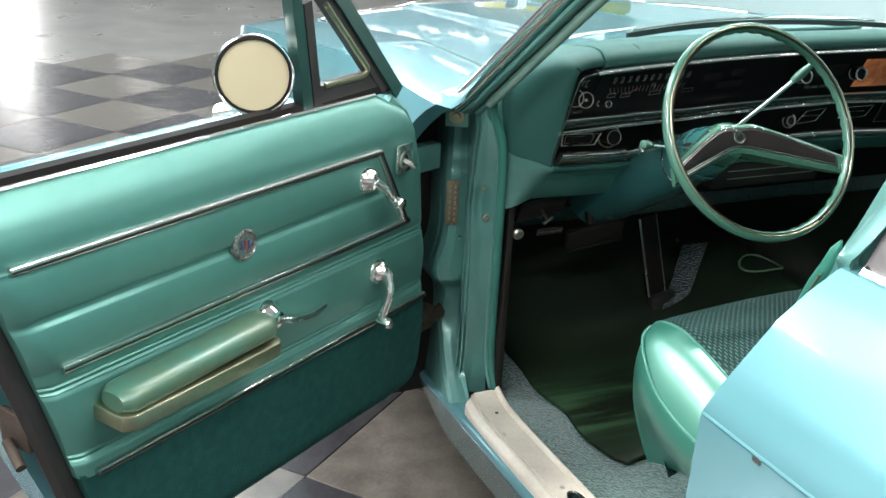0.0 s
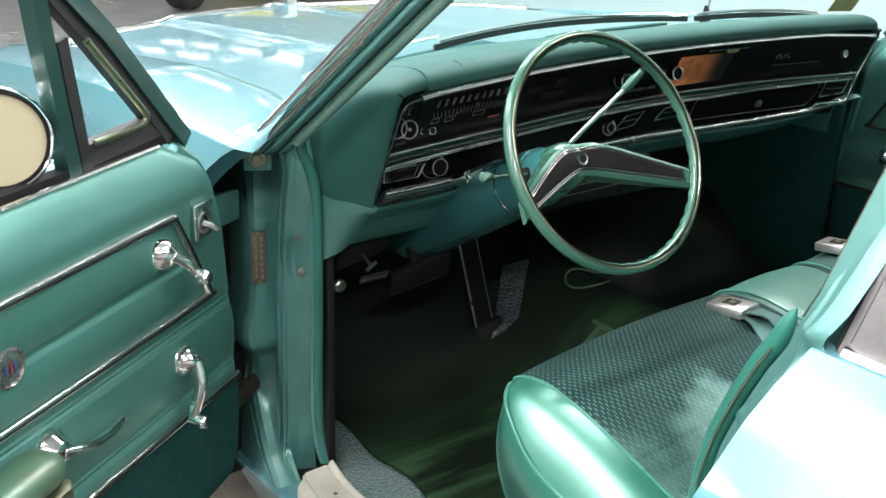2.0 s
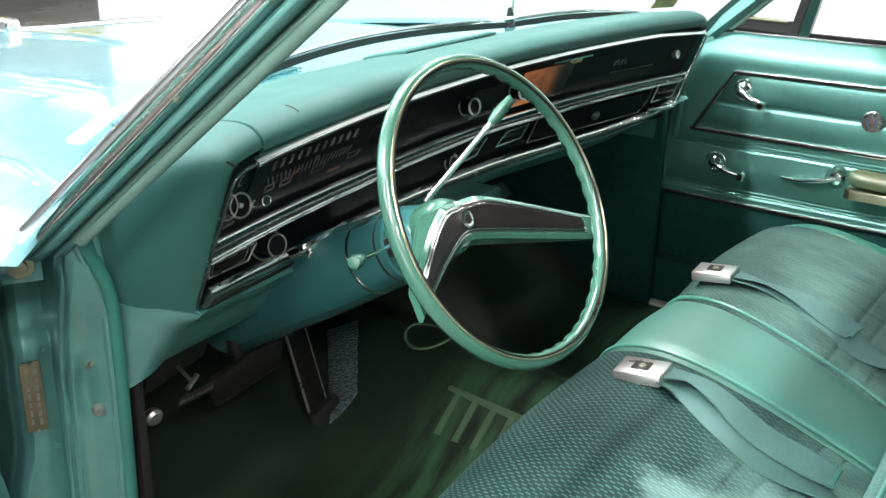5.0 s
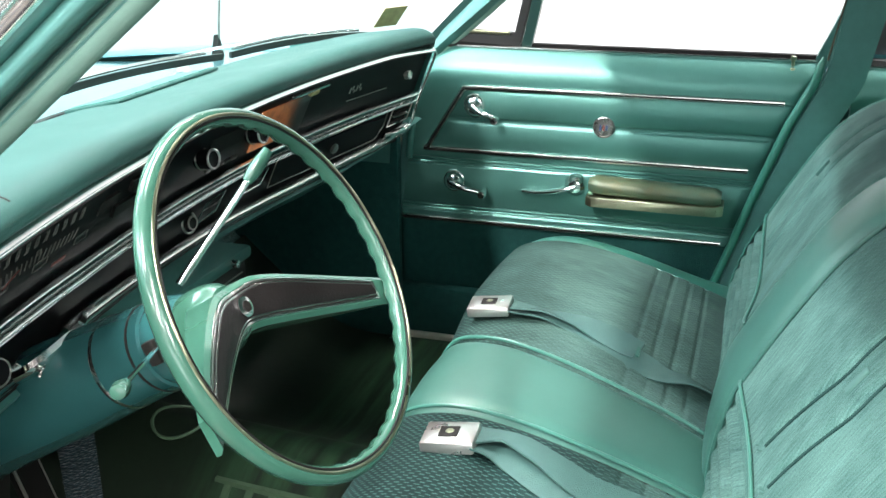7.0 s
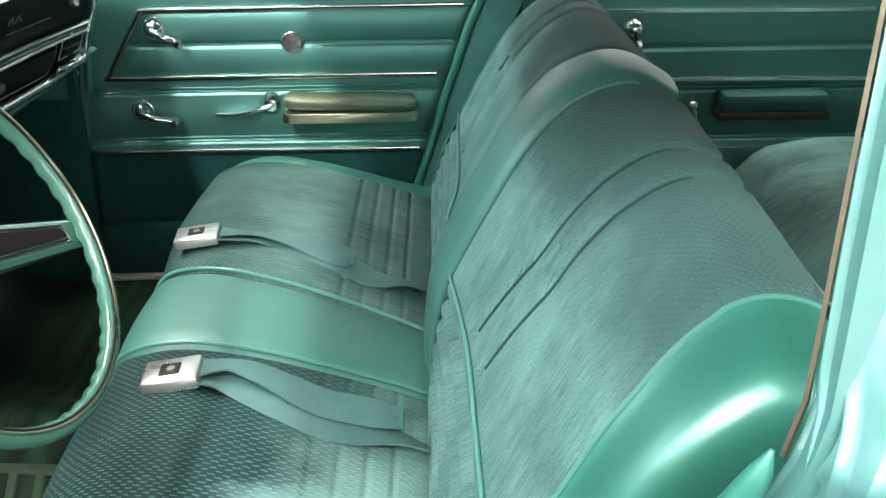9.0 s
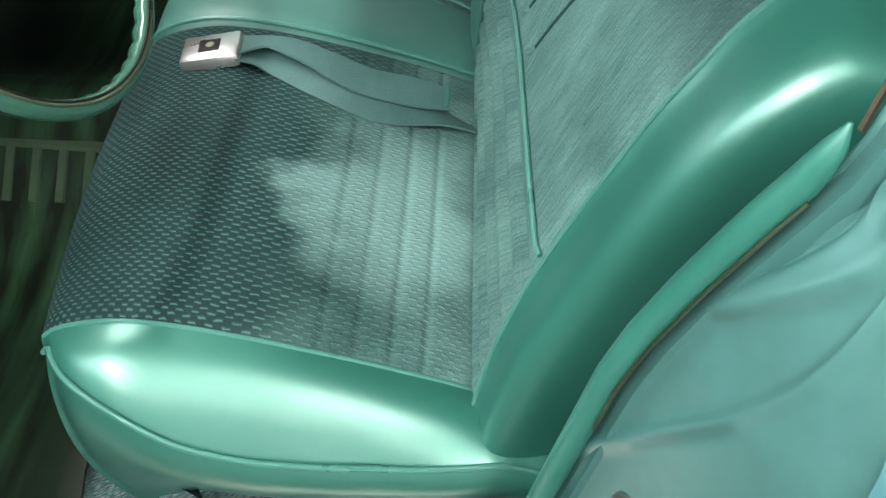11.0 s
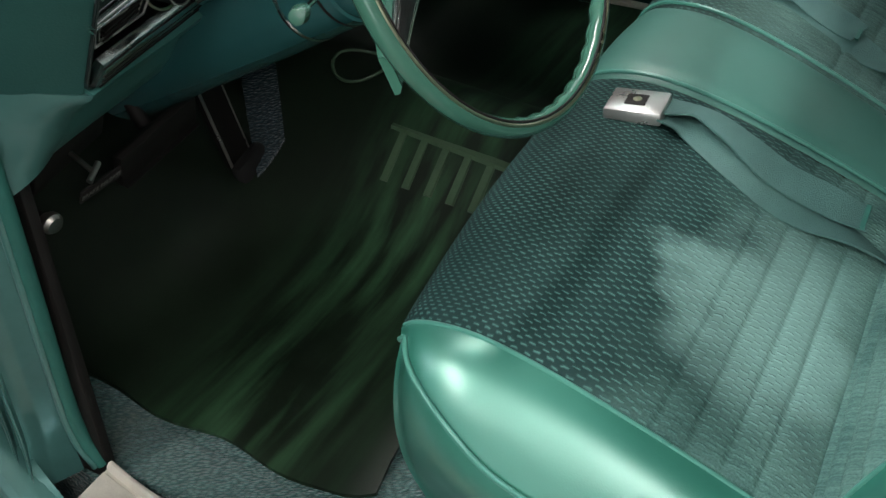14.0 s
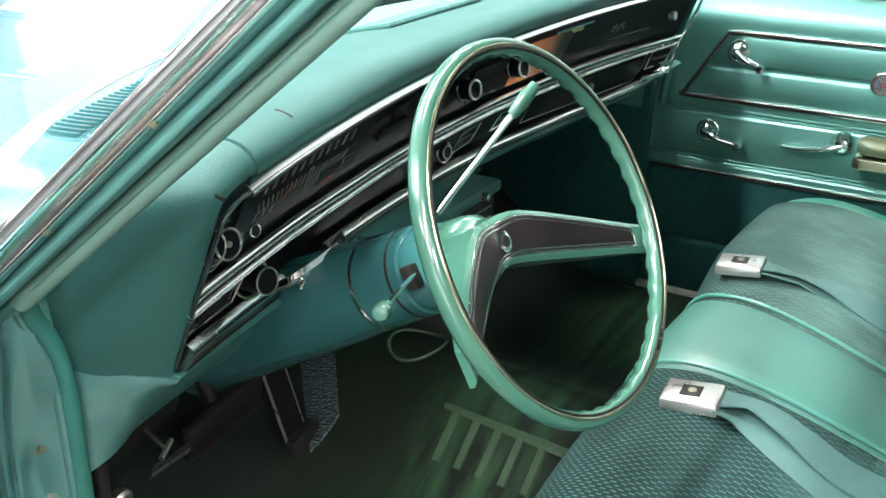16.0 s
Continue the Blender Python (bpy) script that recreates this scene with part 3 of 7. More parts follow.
def pillar_sections():
    # windshield pillars, left and right, with their chrome edges
    for sgn in (-1, 1):
        fine = []
        for (s0, h0), (s1, h1) in zip(PROFILE, PROFILE[1:]):
            for k in range(3):
                fine.append((s0 + (s1 - s0) * k / 3, h0 + (h1 - h0) * k / 3))
        fine += [PROFILE[-1], (1.0, -0.03), (0.5, -0.045), (0.0, -0.03)]
        count = len(fine)

        def ring(u, v):
            z = 0.985 + 0.450 * u
            s_, h_ = fine[int(round(v * count)) % count]
            low = max(0.0, min(1.0, (1.04 - z) / 0.055))
            p = on_post(s_, z, h_ * (1 - 0.5 * low * low))
            return (sgn * p.x, p.y, p.z)

        part("windshield_pillar", bmesh_capped(ring, 30, count), JAMB_PAINT, car, "teal painted windshield pillar with a rounded rib", angle=60)
        zs = np.linspace(1.0, 1.43, 22)
        half = [(-0.013, -0.003), (-0.011, 0.003), (-0.006, 0.0065), (0.0, 0.0078), (0.006, 0.0065), (0.011, 0.003), (0.013, -0.003)]

        def outward(t):
            z = 1.0 + 0.43 * t
            w = post_outer(z) - post_inner(z)
            n = Vector((w.y, -w.x, 0))
            return Vector((sgn * n.x, n.y, 0))

        def side_of(s_, up, z):
            p = on_post(s_, z, up)
            return Vector((sgn * p.x, p.y, p.z))

        part("windshield_moulding", sweep([side_of(0.93, 0.002, z) for z in zs], half, up=outward), CHROME, car, "chrome windshield edge moulding")
        part("pillar_trim", sweep([side_of(0.09, 0.002, z) for z in np.linspace(1.01, 1.43, 20)], [(0.0095 * math.cos(a), 0.0085 * math.sin(a)) for a in np.linspace(0, 2 * math.pi, 17)[:-1]], up=outward), LACE_PAINT, car, "pale rounded inner pillar trim")
        for z in (1.096, 1.187, 1.285):
            p = side_of(0.74, 0.0075, z)
            part("pillar_screw", lathe([(0, 0.003), (0.0025, 0.0027), (0.0045, 0), (0.0045, -0.004)], 12, m=aim(p, outward((z - 1.0) / 0.43))), GOLD_TRIM, car)


POST = [(0.812, 0.456), (0.822, 0.464), (0.834, 0.473), (0.848, 0.478), (0.857, 0.483), (0.860, 0.494), (0.855, 0.518), (0.858, 0.538), (0.876, 0.539), (0.891, 0.543), (0.897, 0.556), (0.894, 0.60), (0.885, 0.72)]


def jamb(sgn):
    """Front door post: a rounded column, a recessed plate panel beside it, hinge pockets above and below."""

    def f(u, v):
        k = u * (len(POST) - 1)
        i = min(int(k), len(POST) - 2)
        x, y = [a + (b - a) * (k - i) for a, b in zip(POST[i], POST[i + 1])]
        z = 0.345 + v * 0.655
        if k > 6.4:
            up = 1 / (1 + math.exp(-(z - 0.856) * 160))
            x += 0.022 * math.exp(-(((z - 0.63) / 0.05) ** 2)) * min(1, max(0, k - 7) / 2)
            down = 1 / (1 + math.exp((z - 0.588) * 140))
            y += 0.026 * up + 0.040 * down
            x -= 0.012 * up + 0.020 * down
            y += 0.006 * math.exp(-(((z - 0.76) / 0.09) ** 2))
            if z < 0.56:
                y += 0.025 * math.exp(-(((z - 0.50) / 0.035) ** 2)) * math.exp(-(((k - 9) / 1.6) ** 2))
                y -= 0.10 * max(0.0, (0.47 - z) / 0.12) ** 1.6
                x += 0.02 * max(0.0, (0.47 - z) / 0.12)
        else:
            foot = max(0.0, (0.46 - z) / 0.11)
            y -= 0.018 * foot**2.2 * (0.4 + 0.6 * u)
            x += 0.016 * foot**2 * min(1, k / 3)
            dimple = 0.012 * math.exp(-(((z - 0.795) / 0.035) ** 2)) * math.exp(-(((k - 2.2) / 0.9) ** 2))
            y += dimple
        lean = max(0.0, min(1.0, (6.5 - k) / 3.0))
        x += 0.06 * (z - 0.5) * lean
        y += (0.037 - 0.125 * (z - 0.5)) * lean
        t = max(0.0, (z - 0.86) / 0.14)
        q = t * t * (3 - 2 * t)
        if k < 6.5:
            a = post_inner(1.0)
            b = a.lerp(post_valley(1.0), 0.5)
            aim_p = a.lerp(b, k / 6.5)
            x, y = x + (aim_p.x - 0.01 - x) * q, y + (aim_p.y + 0.004 - y) * q
        return (sgn * x, y, z)

    part("door_post", grid(f, 72, 60, (0, 0.02, 0)), JAMB_PAINT, car, "teal painted door hinge post with pressed recesses")
    for z, x in ((0.83, 0.848), (0.763, 0.842)):
        part("jamb_bolt", lathe([(0, 0.009), (0.004, 0.008), (0.005, 0.004), (0.009, 0.003), (0.010, 0), (0.010, -0.006)], 12, m=aim((sgn * x, 0.476, z), (sgn * 0.3, -1, 0))), GOLD_TRIM if z > 0.8 else STEEL, car)
    lace = smooth_path([(sgn * x, y, z) for x, y, z in ((0.798, 0.472, 0.372), (0.805, 0.484, 0.42), (0.8085, 0.484, 0.50), (0.8195, 0.463, 0.70), (0.828, 0.449, 0.85), (0.838, 0.441, 0.93), (0.864, 0.432, 0.985), (0.874, 0.422, 1.012))], 48)
    if sgn > 0:
        lace = lace[24:]
    part("windlace", sweep(lace, circle(0.0095, 10), up=(1, 0.05, 0)), TEAL_RUBBER, car, "dark teal door opening windlace")
    part("windlace_flange", sweep([p + Vector((sgn * 0.010, 0.002, 0)) for p in lace], circle(0.004, 8), up=(1, 0.05, 0)), JAMB_PAINT, car)


pillar_sections()
jamb(-1)
jamb(1)
for z in (0.885, 0.53):
    part("door_hinge", obox((-0.948, 0.560, z - 0.012), (0.9, 0.43, 0), (-0.43, 0.9, 0), (0, 0, 1), 0.075, 0.03, 0.055, 0.006), JAMB_PAINT if z > 0.7 else RUST, car, "door hinge")
part("fender_bracket", obox((-0.912, 0.490, 0.985), (0.85, -0.5, 0), (0, 0, 1), (-0.5, -0.85, 0), 0.045, 0.07, 0.004, 0.0015), JAMB_PAINT, car, "bolted fender bracket")
part("bracket_bolt", lathe([(0, 0.012), (0.007, 0.011), (0.008, 0.004), (0.015, 0.003), (0.016, 0)], 16, m=aim((-0.914, 0.487, 0.972), (-0.5, -0.85, 0))), GOLD_TRIM, car)
part("door_check_arm", sweep([(-0.885, 0.575, 0.525), (-0.93, 0.56, 0.51), (-1.0, 0.53, 0.50)], circle(0.010, 6, 0.018)), RUST, car)
plate = part("data_plate", obox((-0.889, 0.541, 0.778), (-0.94, 0.33, 0), (0, 0, 1), (-0.33, -0.94, 0), 0.025, 0.095, 0.003, 0.001), PLATE, car, "stamped metal data plate")
for i in range(7):
    for k, (side, w, h) in enumerate(((-0.005, 0.004, 0.009 - 0.002 * (i % 3)), (0.005, 0.003, 0.007 + 0.002 * (i % 2)))):
        part("stamped_mark", obox((-0.889 - 0.94 * side - 0.33 * 0.0019, 0.541 + 0.33 * side - 0.94 * 0.0019, 0.743 + i * 0.0115 + 0.002 * k), (-0.94, 0.33, 0), (0, 0, 1), (-0.33, -0.94, 0), w, h, 0.0012), STEEL, plate)
for z in (0.733, 0.823):
    part("rivet", lathe([(0, 0.0025), (0.002, 0.002), (0.003, 0)], 8, m=aim((-0.8896, 0.5394, z), (-0.33, -0.94, 0))), STEEL, plate)
for x, y, z in ((-0.868, 0.5415, 0.835), (-0.868, 0.5415, 0.70), (-0.866, 0.5415, 0.612)):
    part("jamb_plug", lathe([(0, 0.0025), (0.003, 0.0022), (0.0045, 0)], 10, m=aim((x, y, z), (-0.33, -0.94, 0))), DASH_PAINT, car)

# sills and floor pan
SILL = [(0.805, 0.352), (0.806, 0.370), (0.808, 0.3745), (0.812, 0.3745), (0.815, 0.371), (0.8165, 0.3665), (0.820, 0.3665), (0.822, 0.3695), (0.866, 0.3695), (0.8675, 0.3665), (0.870, 0.3665), (0.8715, 0.3705), (0.8745, 0.3705), (0.876, 0.366), (0.884, 0.362), (0.890, 0.356), (0.892, 0.345)]


def sill(u, v):
    """Stamped plate: rolled inner lip, flat tread, double bead and a sloping outer face; it curls up at the front."""
    k = u * 44 / 44 * (len(SILL) - 1)
    i = min(int(k), len(SILL) - 2)
    x, z = [a + (b - a) * (k - i) for a, b in zip(SILL[i], SILL[i + 1])]
    y = 0.462 - 0.96 * v
    flare = max(0.0, min(1.0, (y - 0.28) / 0.19)) ** 2
    x -= 0.012 * flare * (1 - 0.5 * u)
    tread = 1.0 if 7 <= k <= 8 else 0.0
    rise = max(0.0, (y - 0.385) / 0.085)
    y -= 0.012 * rise * (2 * u - 1) ** 2 + 0.022 * rise * u
    return (-x, y, z + 0.013 * min(1.0, rise) ** 1.5 - 0.0018 * tread * (y < 0.388))


for sgn in (-1, 1):
    if sgn < 0:
        part("sill_plate", grid(sill, 44, 80, (0, 0, -0.02)), SILL_METAL, car, "scuffed stepped aluminium sill plate", angle=28)
    part("sill_step", box(*sorted((sgn * 0.785, sgn * 0.70)), -1.2, 0.50, 0.318, 0.345, 0.006), CARPET, car)
    part("rocker_panel", grid(lambda u, v: (sgn * (0.884 + 0.016 * math.sin(math.pi * 0.5 * min(1, u * 2.5)) - 0.14 * max(0, u - 0.4)), 0.66 - 2.3 * v, 0.348 - 0.010 * min(1, u * 2.5) ** 2 - 0.30 * max(0, u - 0.36)), 24, 4, (-sgn * 0.02, 0, 0)), BODY_PAINT, car)
for x, y in ((-0.838, 0.380), (-0.863, 0.300), (-0.845, 0.103), (-0.845, -0.27)):
    part("sill_screw", lathe([(0, 0.002), (0.004, 0.0018), (0.005, 0)], 12, m=aim((x, y, 0.369), (0, 0, 1))), BUCKLE, car)
oval = part("sill_badge", lathe([(0, 0.004), (0.014, 0.004), (0.018, 0.002), (0.019, 0)], 24, m=Matrix.Translation((-0.842, 0.055, 0.370)) @ Matrix.Diagonal((0.8, 1.4, 1, 1))), BLACK_PLASTIC, car, "small oval black badge with plain chrome rim")
part("badge_rim", sweep([(-0.842 + 0.0145 * math.cos(a), 0.055 + 0.026 * math.sin(a), 0.373) for a in np.linspace(0, 2 * math.pi, 25)[:-1]], circle(0.0016, 6), closed=True), CHROME, oval)
part("badge_mark", box(-0.848, -0.836, 0.041, 0.067, 0.3745, 0.3753), CHROME, oval)


def floor_height(x, y):
    """Floor with a tunnel in the middle and a toe board, blended into one another."""
    hump = 0.135 * math.exp(-((x / 0.20) ** 2)) * (1 if y > -1.2 else 0) * (1 + 0.7 * max(0, y))
    t = y - 0.62
    toe = 0.45 * (t + math.sqrt(t * t + 0.004)) - 0.001
    return 0.318 + (hump + toe + math.sqrt((hump - toe) ** 2 + 0.0012)) / 2 - 0.008


part("floor_pan", grid(lambda u, v: (-0.80 + 1.63 * u, -1.45 + 2.45 * v, floor_height(-0.80 + 1.63 * u, -1.45 + 2.45 * v)), 60, 70, (0, 0, -0.1)), CARPET, car, "worn blue-green loop carpet with brown stains")
part("carpet_seam", sweep(smooth_path([(-0.63, -0.055, 0.345), (-0.69, -0.043, 0.345), (-0.75, -0.047, 0.346), (-0.79, -0.053, 0.346)], 12), circle(0.0022, 6, 0.0016)), SEAM_THREAD, car, "dark seam in the carpet")
part("inner_sill", box(0.822, 0.87, -1.2, 0.95, 0.30, 0.47, 0.006), DOOR_CARPET, car)
part("sill_edge", box(0.800, 0.823, 0.10, 0.50, 0.335, 0.352, 0.004), SILL_METAL, car, "bright passenger sill edge")
part("firewall", box(-0.85, 0.85, 0.93, 0.97, 0.30, 0.99), BLACK_MATT, car)
part("kick_panel", box(-0.80, -0.785, 0.462, 0.95, 0.34, 0.80, 0.004), BLACK_MATT, car)
part("kick_panel", box(0.79, 0.815, 0.47, 0.95, 0.34, 1.0, 0.004), DOOR_CARPET, car)

# hood, fenders, cowl; unseen light stops close them in front


def hood_z(y):
    d = max(0.0, y - 0.92)
    return 1.035 - 0.040 * d - 0.012 * d * d


FENDER_Y = [(0.80, 0.66), (0.834, 0.54), (0.90, 0.468), (0.955, 0.426), (1.0, 0.395), (1.03, 0.38)]


def hood_front(x):
    """The bonnet's V-shaped nose."""
    return 2.00 - 0.22 * (math.hypot(x, 0.06) - 0.06) - 0.20 * x * x


def hood_at(u, v):
    x = -0.80 + 1.6 * u
    y = 0.92 + (hood_front(x) - 0.92) * v
    ridge = 0.010 / (1 + math.exp((abs(x) - 0.46) * 90))
    return (x, y, hood_z(y) - 0.026 * (2 * u - 1) ** 4 + ridge - 0.008 + 0.010 * math.exp(-((x / 0.05) ** 2)) * v)


part("hood", grid(hood_at, 80, 30, (0, 0, -0.02)), BODY_PAINT, car, "glossy aqua hood with raised ridges")
part("hood_lip", sweep([Vector(hood_at(u, 1.0)) + Vector((0, 0.006, -0.002)) for u in np.linspace(0, 1, 41)], circle(0.013, 8, 0.010)), CHROME, car, "chrome lip along the hood's nose")
nose = part("hood_ornament", obox((0, 1.985, 0.995), (1, 0, 0), (0, 1, 0), (0, 0, 1), 0.05, 0.085, 0.05, 0.012), CHROME, car, "chrome block ornament on the hood's nose")
part("ornament_face", obox((0, 1.940, 0.997), (1, 0, 0), (0, 1, 0), (0, 0, 1), 0.030, 0.006, 0.030, 0.003), BUCKLE, nose)
for sgn in (-1, 1):
    part("hood_gap", sweep([Vector(hood_at(0.5 + sgn * 0.4975, v)) + Vector((0, 0, 0.0015)) for v in np.linspace(0, 1, 24)], circle(0.0022, 6)), SLOT_RUBBER, car)
for sgn in (-1, 1):

    def fender(u, v):
        side = max(0.0, u - 0.4) / 0.6
        xt = 0.80 + 0.20 * min(1, u / 0.4)
        y0 = lerp(FENDER_Y, xt) + 0.17 * min(1, side * 3.6)
        y = y0 + (2.24 - y0) * v
        x = 0.80 + 0.20 * min(1, u / 0.4) + 0.02 * math.sin(min(1, side * 2.2) * math.pi * 0.8) - 0.03 * side
        z = hood_z(y) - 0.045 * max(0.0, y - 0.92) + 0.003 - 0.018 * min(1, u / 0.4) ** 2 - 0.60 * side ** 1.2
        end = max(0.0, v - 0.72) / 0.28
        return (sgn * (x - 0.10 * end**2.2 * min(1, u / 0.4)), y, z - 0.05 * end**2.5)

    part("front_fender", grid(fender, 30, 36, (-sgn * 0.03, 0, -0.01)), BODY_PAINT, car, "glossy aqua front fender")
# unseen boxes that keep light from entering through the open nose
part("bay_light_stop", box(-0.76, 0.76, 1.02, 1.62, 0.22, 0.90, 0.03), BLACK_MATT, car)
part("nose_light_stop", box(-0.86, 0.86, 1.64, 1.72, 0.20, 0.90, 0.03), BODY_PAINT, car)
# black sheets added so the gap beside the door post stays dark
part("dark_gap_sheet", box(-0.985, -0.975, 0.56, 1.1, 0.35, 0.93), BLACK_MATT, car)
part("dark_gap_sheet", box(-0.985, -0.80, 0.64, 0.66, 0.30, 0.98), BLACK_MATT, car)
def glass_y(k, z):
    """The windshield's y at side share k (-1 to 1) and height z."""
    return 0.462 - 0.97 * (z - 1.03) + 0.28 * max(0.0, 1 - k * k) ** 1.3


part("cowl_panel", grid(lambda u, v: (-0.88 + 1.76 * u, glass_y(2 * u - 1, 1.035) - 0.01 + (0.96 - glass_y(2 * u - 1, 1.035)) * v, 1.030 + 0.012 * math.sin(math.pi * u)), 30, 6, (0, 0, -0.03)), BODY_PAINT, car)
for i in range(36):
    x = -0.60 + i * 0.0135
    y = 0.70 + 0.40 * (x + 0.60) - 0.25 * (x + 0.60) ** 2
    part("cowl_slot", obox((x, y, 1.0335 + 0.012 * math.sin(math.pi * (x + 0.88) / 1.76)), (1, 0.2, 0), (-0.2, 1, 0), (0, 0, 1), 0.005, 0.05, 0.003), COLUMN_PAINT, car)


def on_glass(x, z, out=0.016):
    return Vector((x, glass_y(x / 0.9, z) + out, z + out * 0.6))


def wiper(arm_path, x0, x1):
    arm = part("wiper", sweep(smooth_path(arm_path, 24), circle(0.012, 8, 0.005), taper=lambda t: 1.25 - 0.85 * t), BUCKLE, car, "bright metal windshield wiper")
    part("wiper_blade", sweep([on_glass(x0 + (x1 - x0) * t, 1.084 + 0.008 * math.sin(math.pi * t), 0.014) for t in np.linspace(0, 1, 16)], [(-0.003, -0.006), (0.003, -0.006), (0.003, 0.006), (-0.003, 0.006)]), RUBBER, arm)
    part("blade_holder", sweep([on_glass(x0 + (x1 - x0) * t, 1.090 + 0.008 * math.sin(math.pi * t), 0.022) for t in np.linspace(0.02, 0.95, 14)], circle(0.0035, 6)), CHROME, arm)


wiper([(-0.746, 0.607, 1.062), (-0.632, 0.671, 1.072), (-0.516, 0.720, 1.077), (-0.412, 0.752, 1.079), (-0.329, 0.772, 1.082)], -0.462, 0.34)
wiper([(0.34, 0.74, 1.055), (0.44, 0.775, 1.078), on_glass(0.53, 1.092, 0.026)], 0.36, 0.70)
part("windshield_base_moulding", sweep([on_glass(k * 0.9, 1.043, 0.008) for k in np.linspace(-0.97, 0.97, 40)], circle(0.010, 8, 0.007)), CHROME, car, "chrome windshield base moulding")
part("windshield_seal", sweep([on_glass(k * 0.9, 1.054, 0.004) for k in np.linspace(-0.97, 0.97, 40)], circle(0.007, 8, 0.005)), RUBBER, car)
ws = part("windshield", grid(lambda u, v: ((2 * u - 1) * (0.90 - 0.135 * v), glass_y(2 * u - 1, 1.035 + 0.39 * v), 1.035 + 0.39 * v), 20, 14), TINTED, car, "clear windshield with a pale green tint")
ws.visible_shadow = False
part("antenna", rod((0.685, 0.86, 1.02), (0.685, 0.80, 1.62), 0.0028, 0.0018, 8), STEEL, car)
part("antenna_base", lathe([(0.016, 0), (0.012, 0.02), (0.006, 0.05), (0, 0.052)], 14, m=Matrix.Translation((0.685, 0.86, 1.03))), BLACK_MATT, car)
sax = Vector((1, -0.47, 0)).normalized()
say = Vector((0, -0.97, 1))
say = (say - sax * say.dot(sax)).normalized()
sticker = part("window_sticker", obox((0.640, 0.425, 1.140), sax, say, sax.cross(say), 0.066, 0.056, 0.001), STICKER, car, "small yellowed windshield sticker")
part("sticker_print", obox(Vector((0.640, 0.425, 1.140)) - sax.cross(say) * 0.0015, sax, say, sax.cross(say), 0.036, 0.030, 0.001), JAMB_PAINT, sticker)

# roof and centre pillars
part("roof", grid(lambda u, v: (-0.74 + 1.48 * u, 0.16 - 2.1 * v, 1.43 + 0.05 * math.sin(math.pi * u) * math.sin(math.pi * (0.2 + 0.6 * v))), 16, 16, (0, 0, 0.03)), BODY_PAINT, car, "aqua roof panel")
part("headliner", grid(lambda u, v: (-0.73 + 1.46 * u, 0.13 - 2.08 * v, 1.41 + 0.045 * math.sin(math.pi * u) * math.sin(math.pi * (0.2 + 0.6 * v))), 16, 16), STRIP_VINYL, car, "pale green headliner")
SKIN_Y = [(0.34, -0.40), (0.60, -0.437), (0.77, -0.460), (0.855, -0.475), (0.893, -0.482), (0.947, -0.500), (1.007, -0.510), (1.037, -0.517), (1.061, -0.524), (1.08, -0.53)]
SKIN_X = [(0.34, 1.0), (0.55, 1.022), (0.77, 1.054), (0.88, 1.069), (0.895, 1.071), (0.91, 1.069), (0.947, 1.056), (1.007, 1.016), (1.037, 0.989), (1.061, 0.961), (1.08, 0.945)]

EDGE_X = [(0.34, 0.80), (0.53, 0.825), (0.852, 0.882), (0.90, 0.891), (0.954, 0.901), (1.008, 0.911), (1.039, 0.915), (1.065, 0.919), (1.094, 0.913), (1.134, 0.901), (1.204, 0.879), (1.43, 0.808)]
EDGE_Y = [(0.34, -0.30), (0.53, -0.333), (0.852, -0.397), (0.90, -0.411), (0.954, -0.433), (1.008, -0.459), (1.039, -0.477), (1.065, -0.486), (1.094, -0.496), (1.134, -0.503), (1.204, -0.515), (1.43, -0.555)]


def inner_x(sgn, z):
    return lerp(EDGE_X, z) if sgn < 0 else 0.80 - 0.045 * max(0, z - 1.0) / 0.43


def inner_y(sgn, z):
    """Front edge of a centre pillar; beside the shut door it meets the door's rear edge."""
    return lerp(EDGE_Y, z) if sgn < 0 else lerp(REAR_Y, max(0.44, min(z, 1.05))) - 0.004 - 0.16 * max(0.0, z - 1.05)


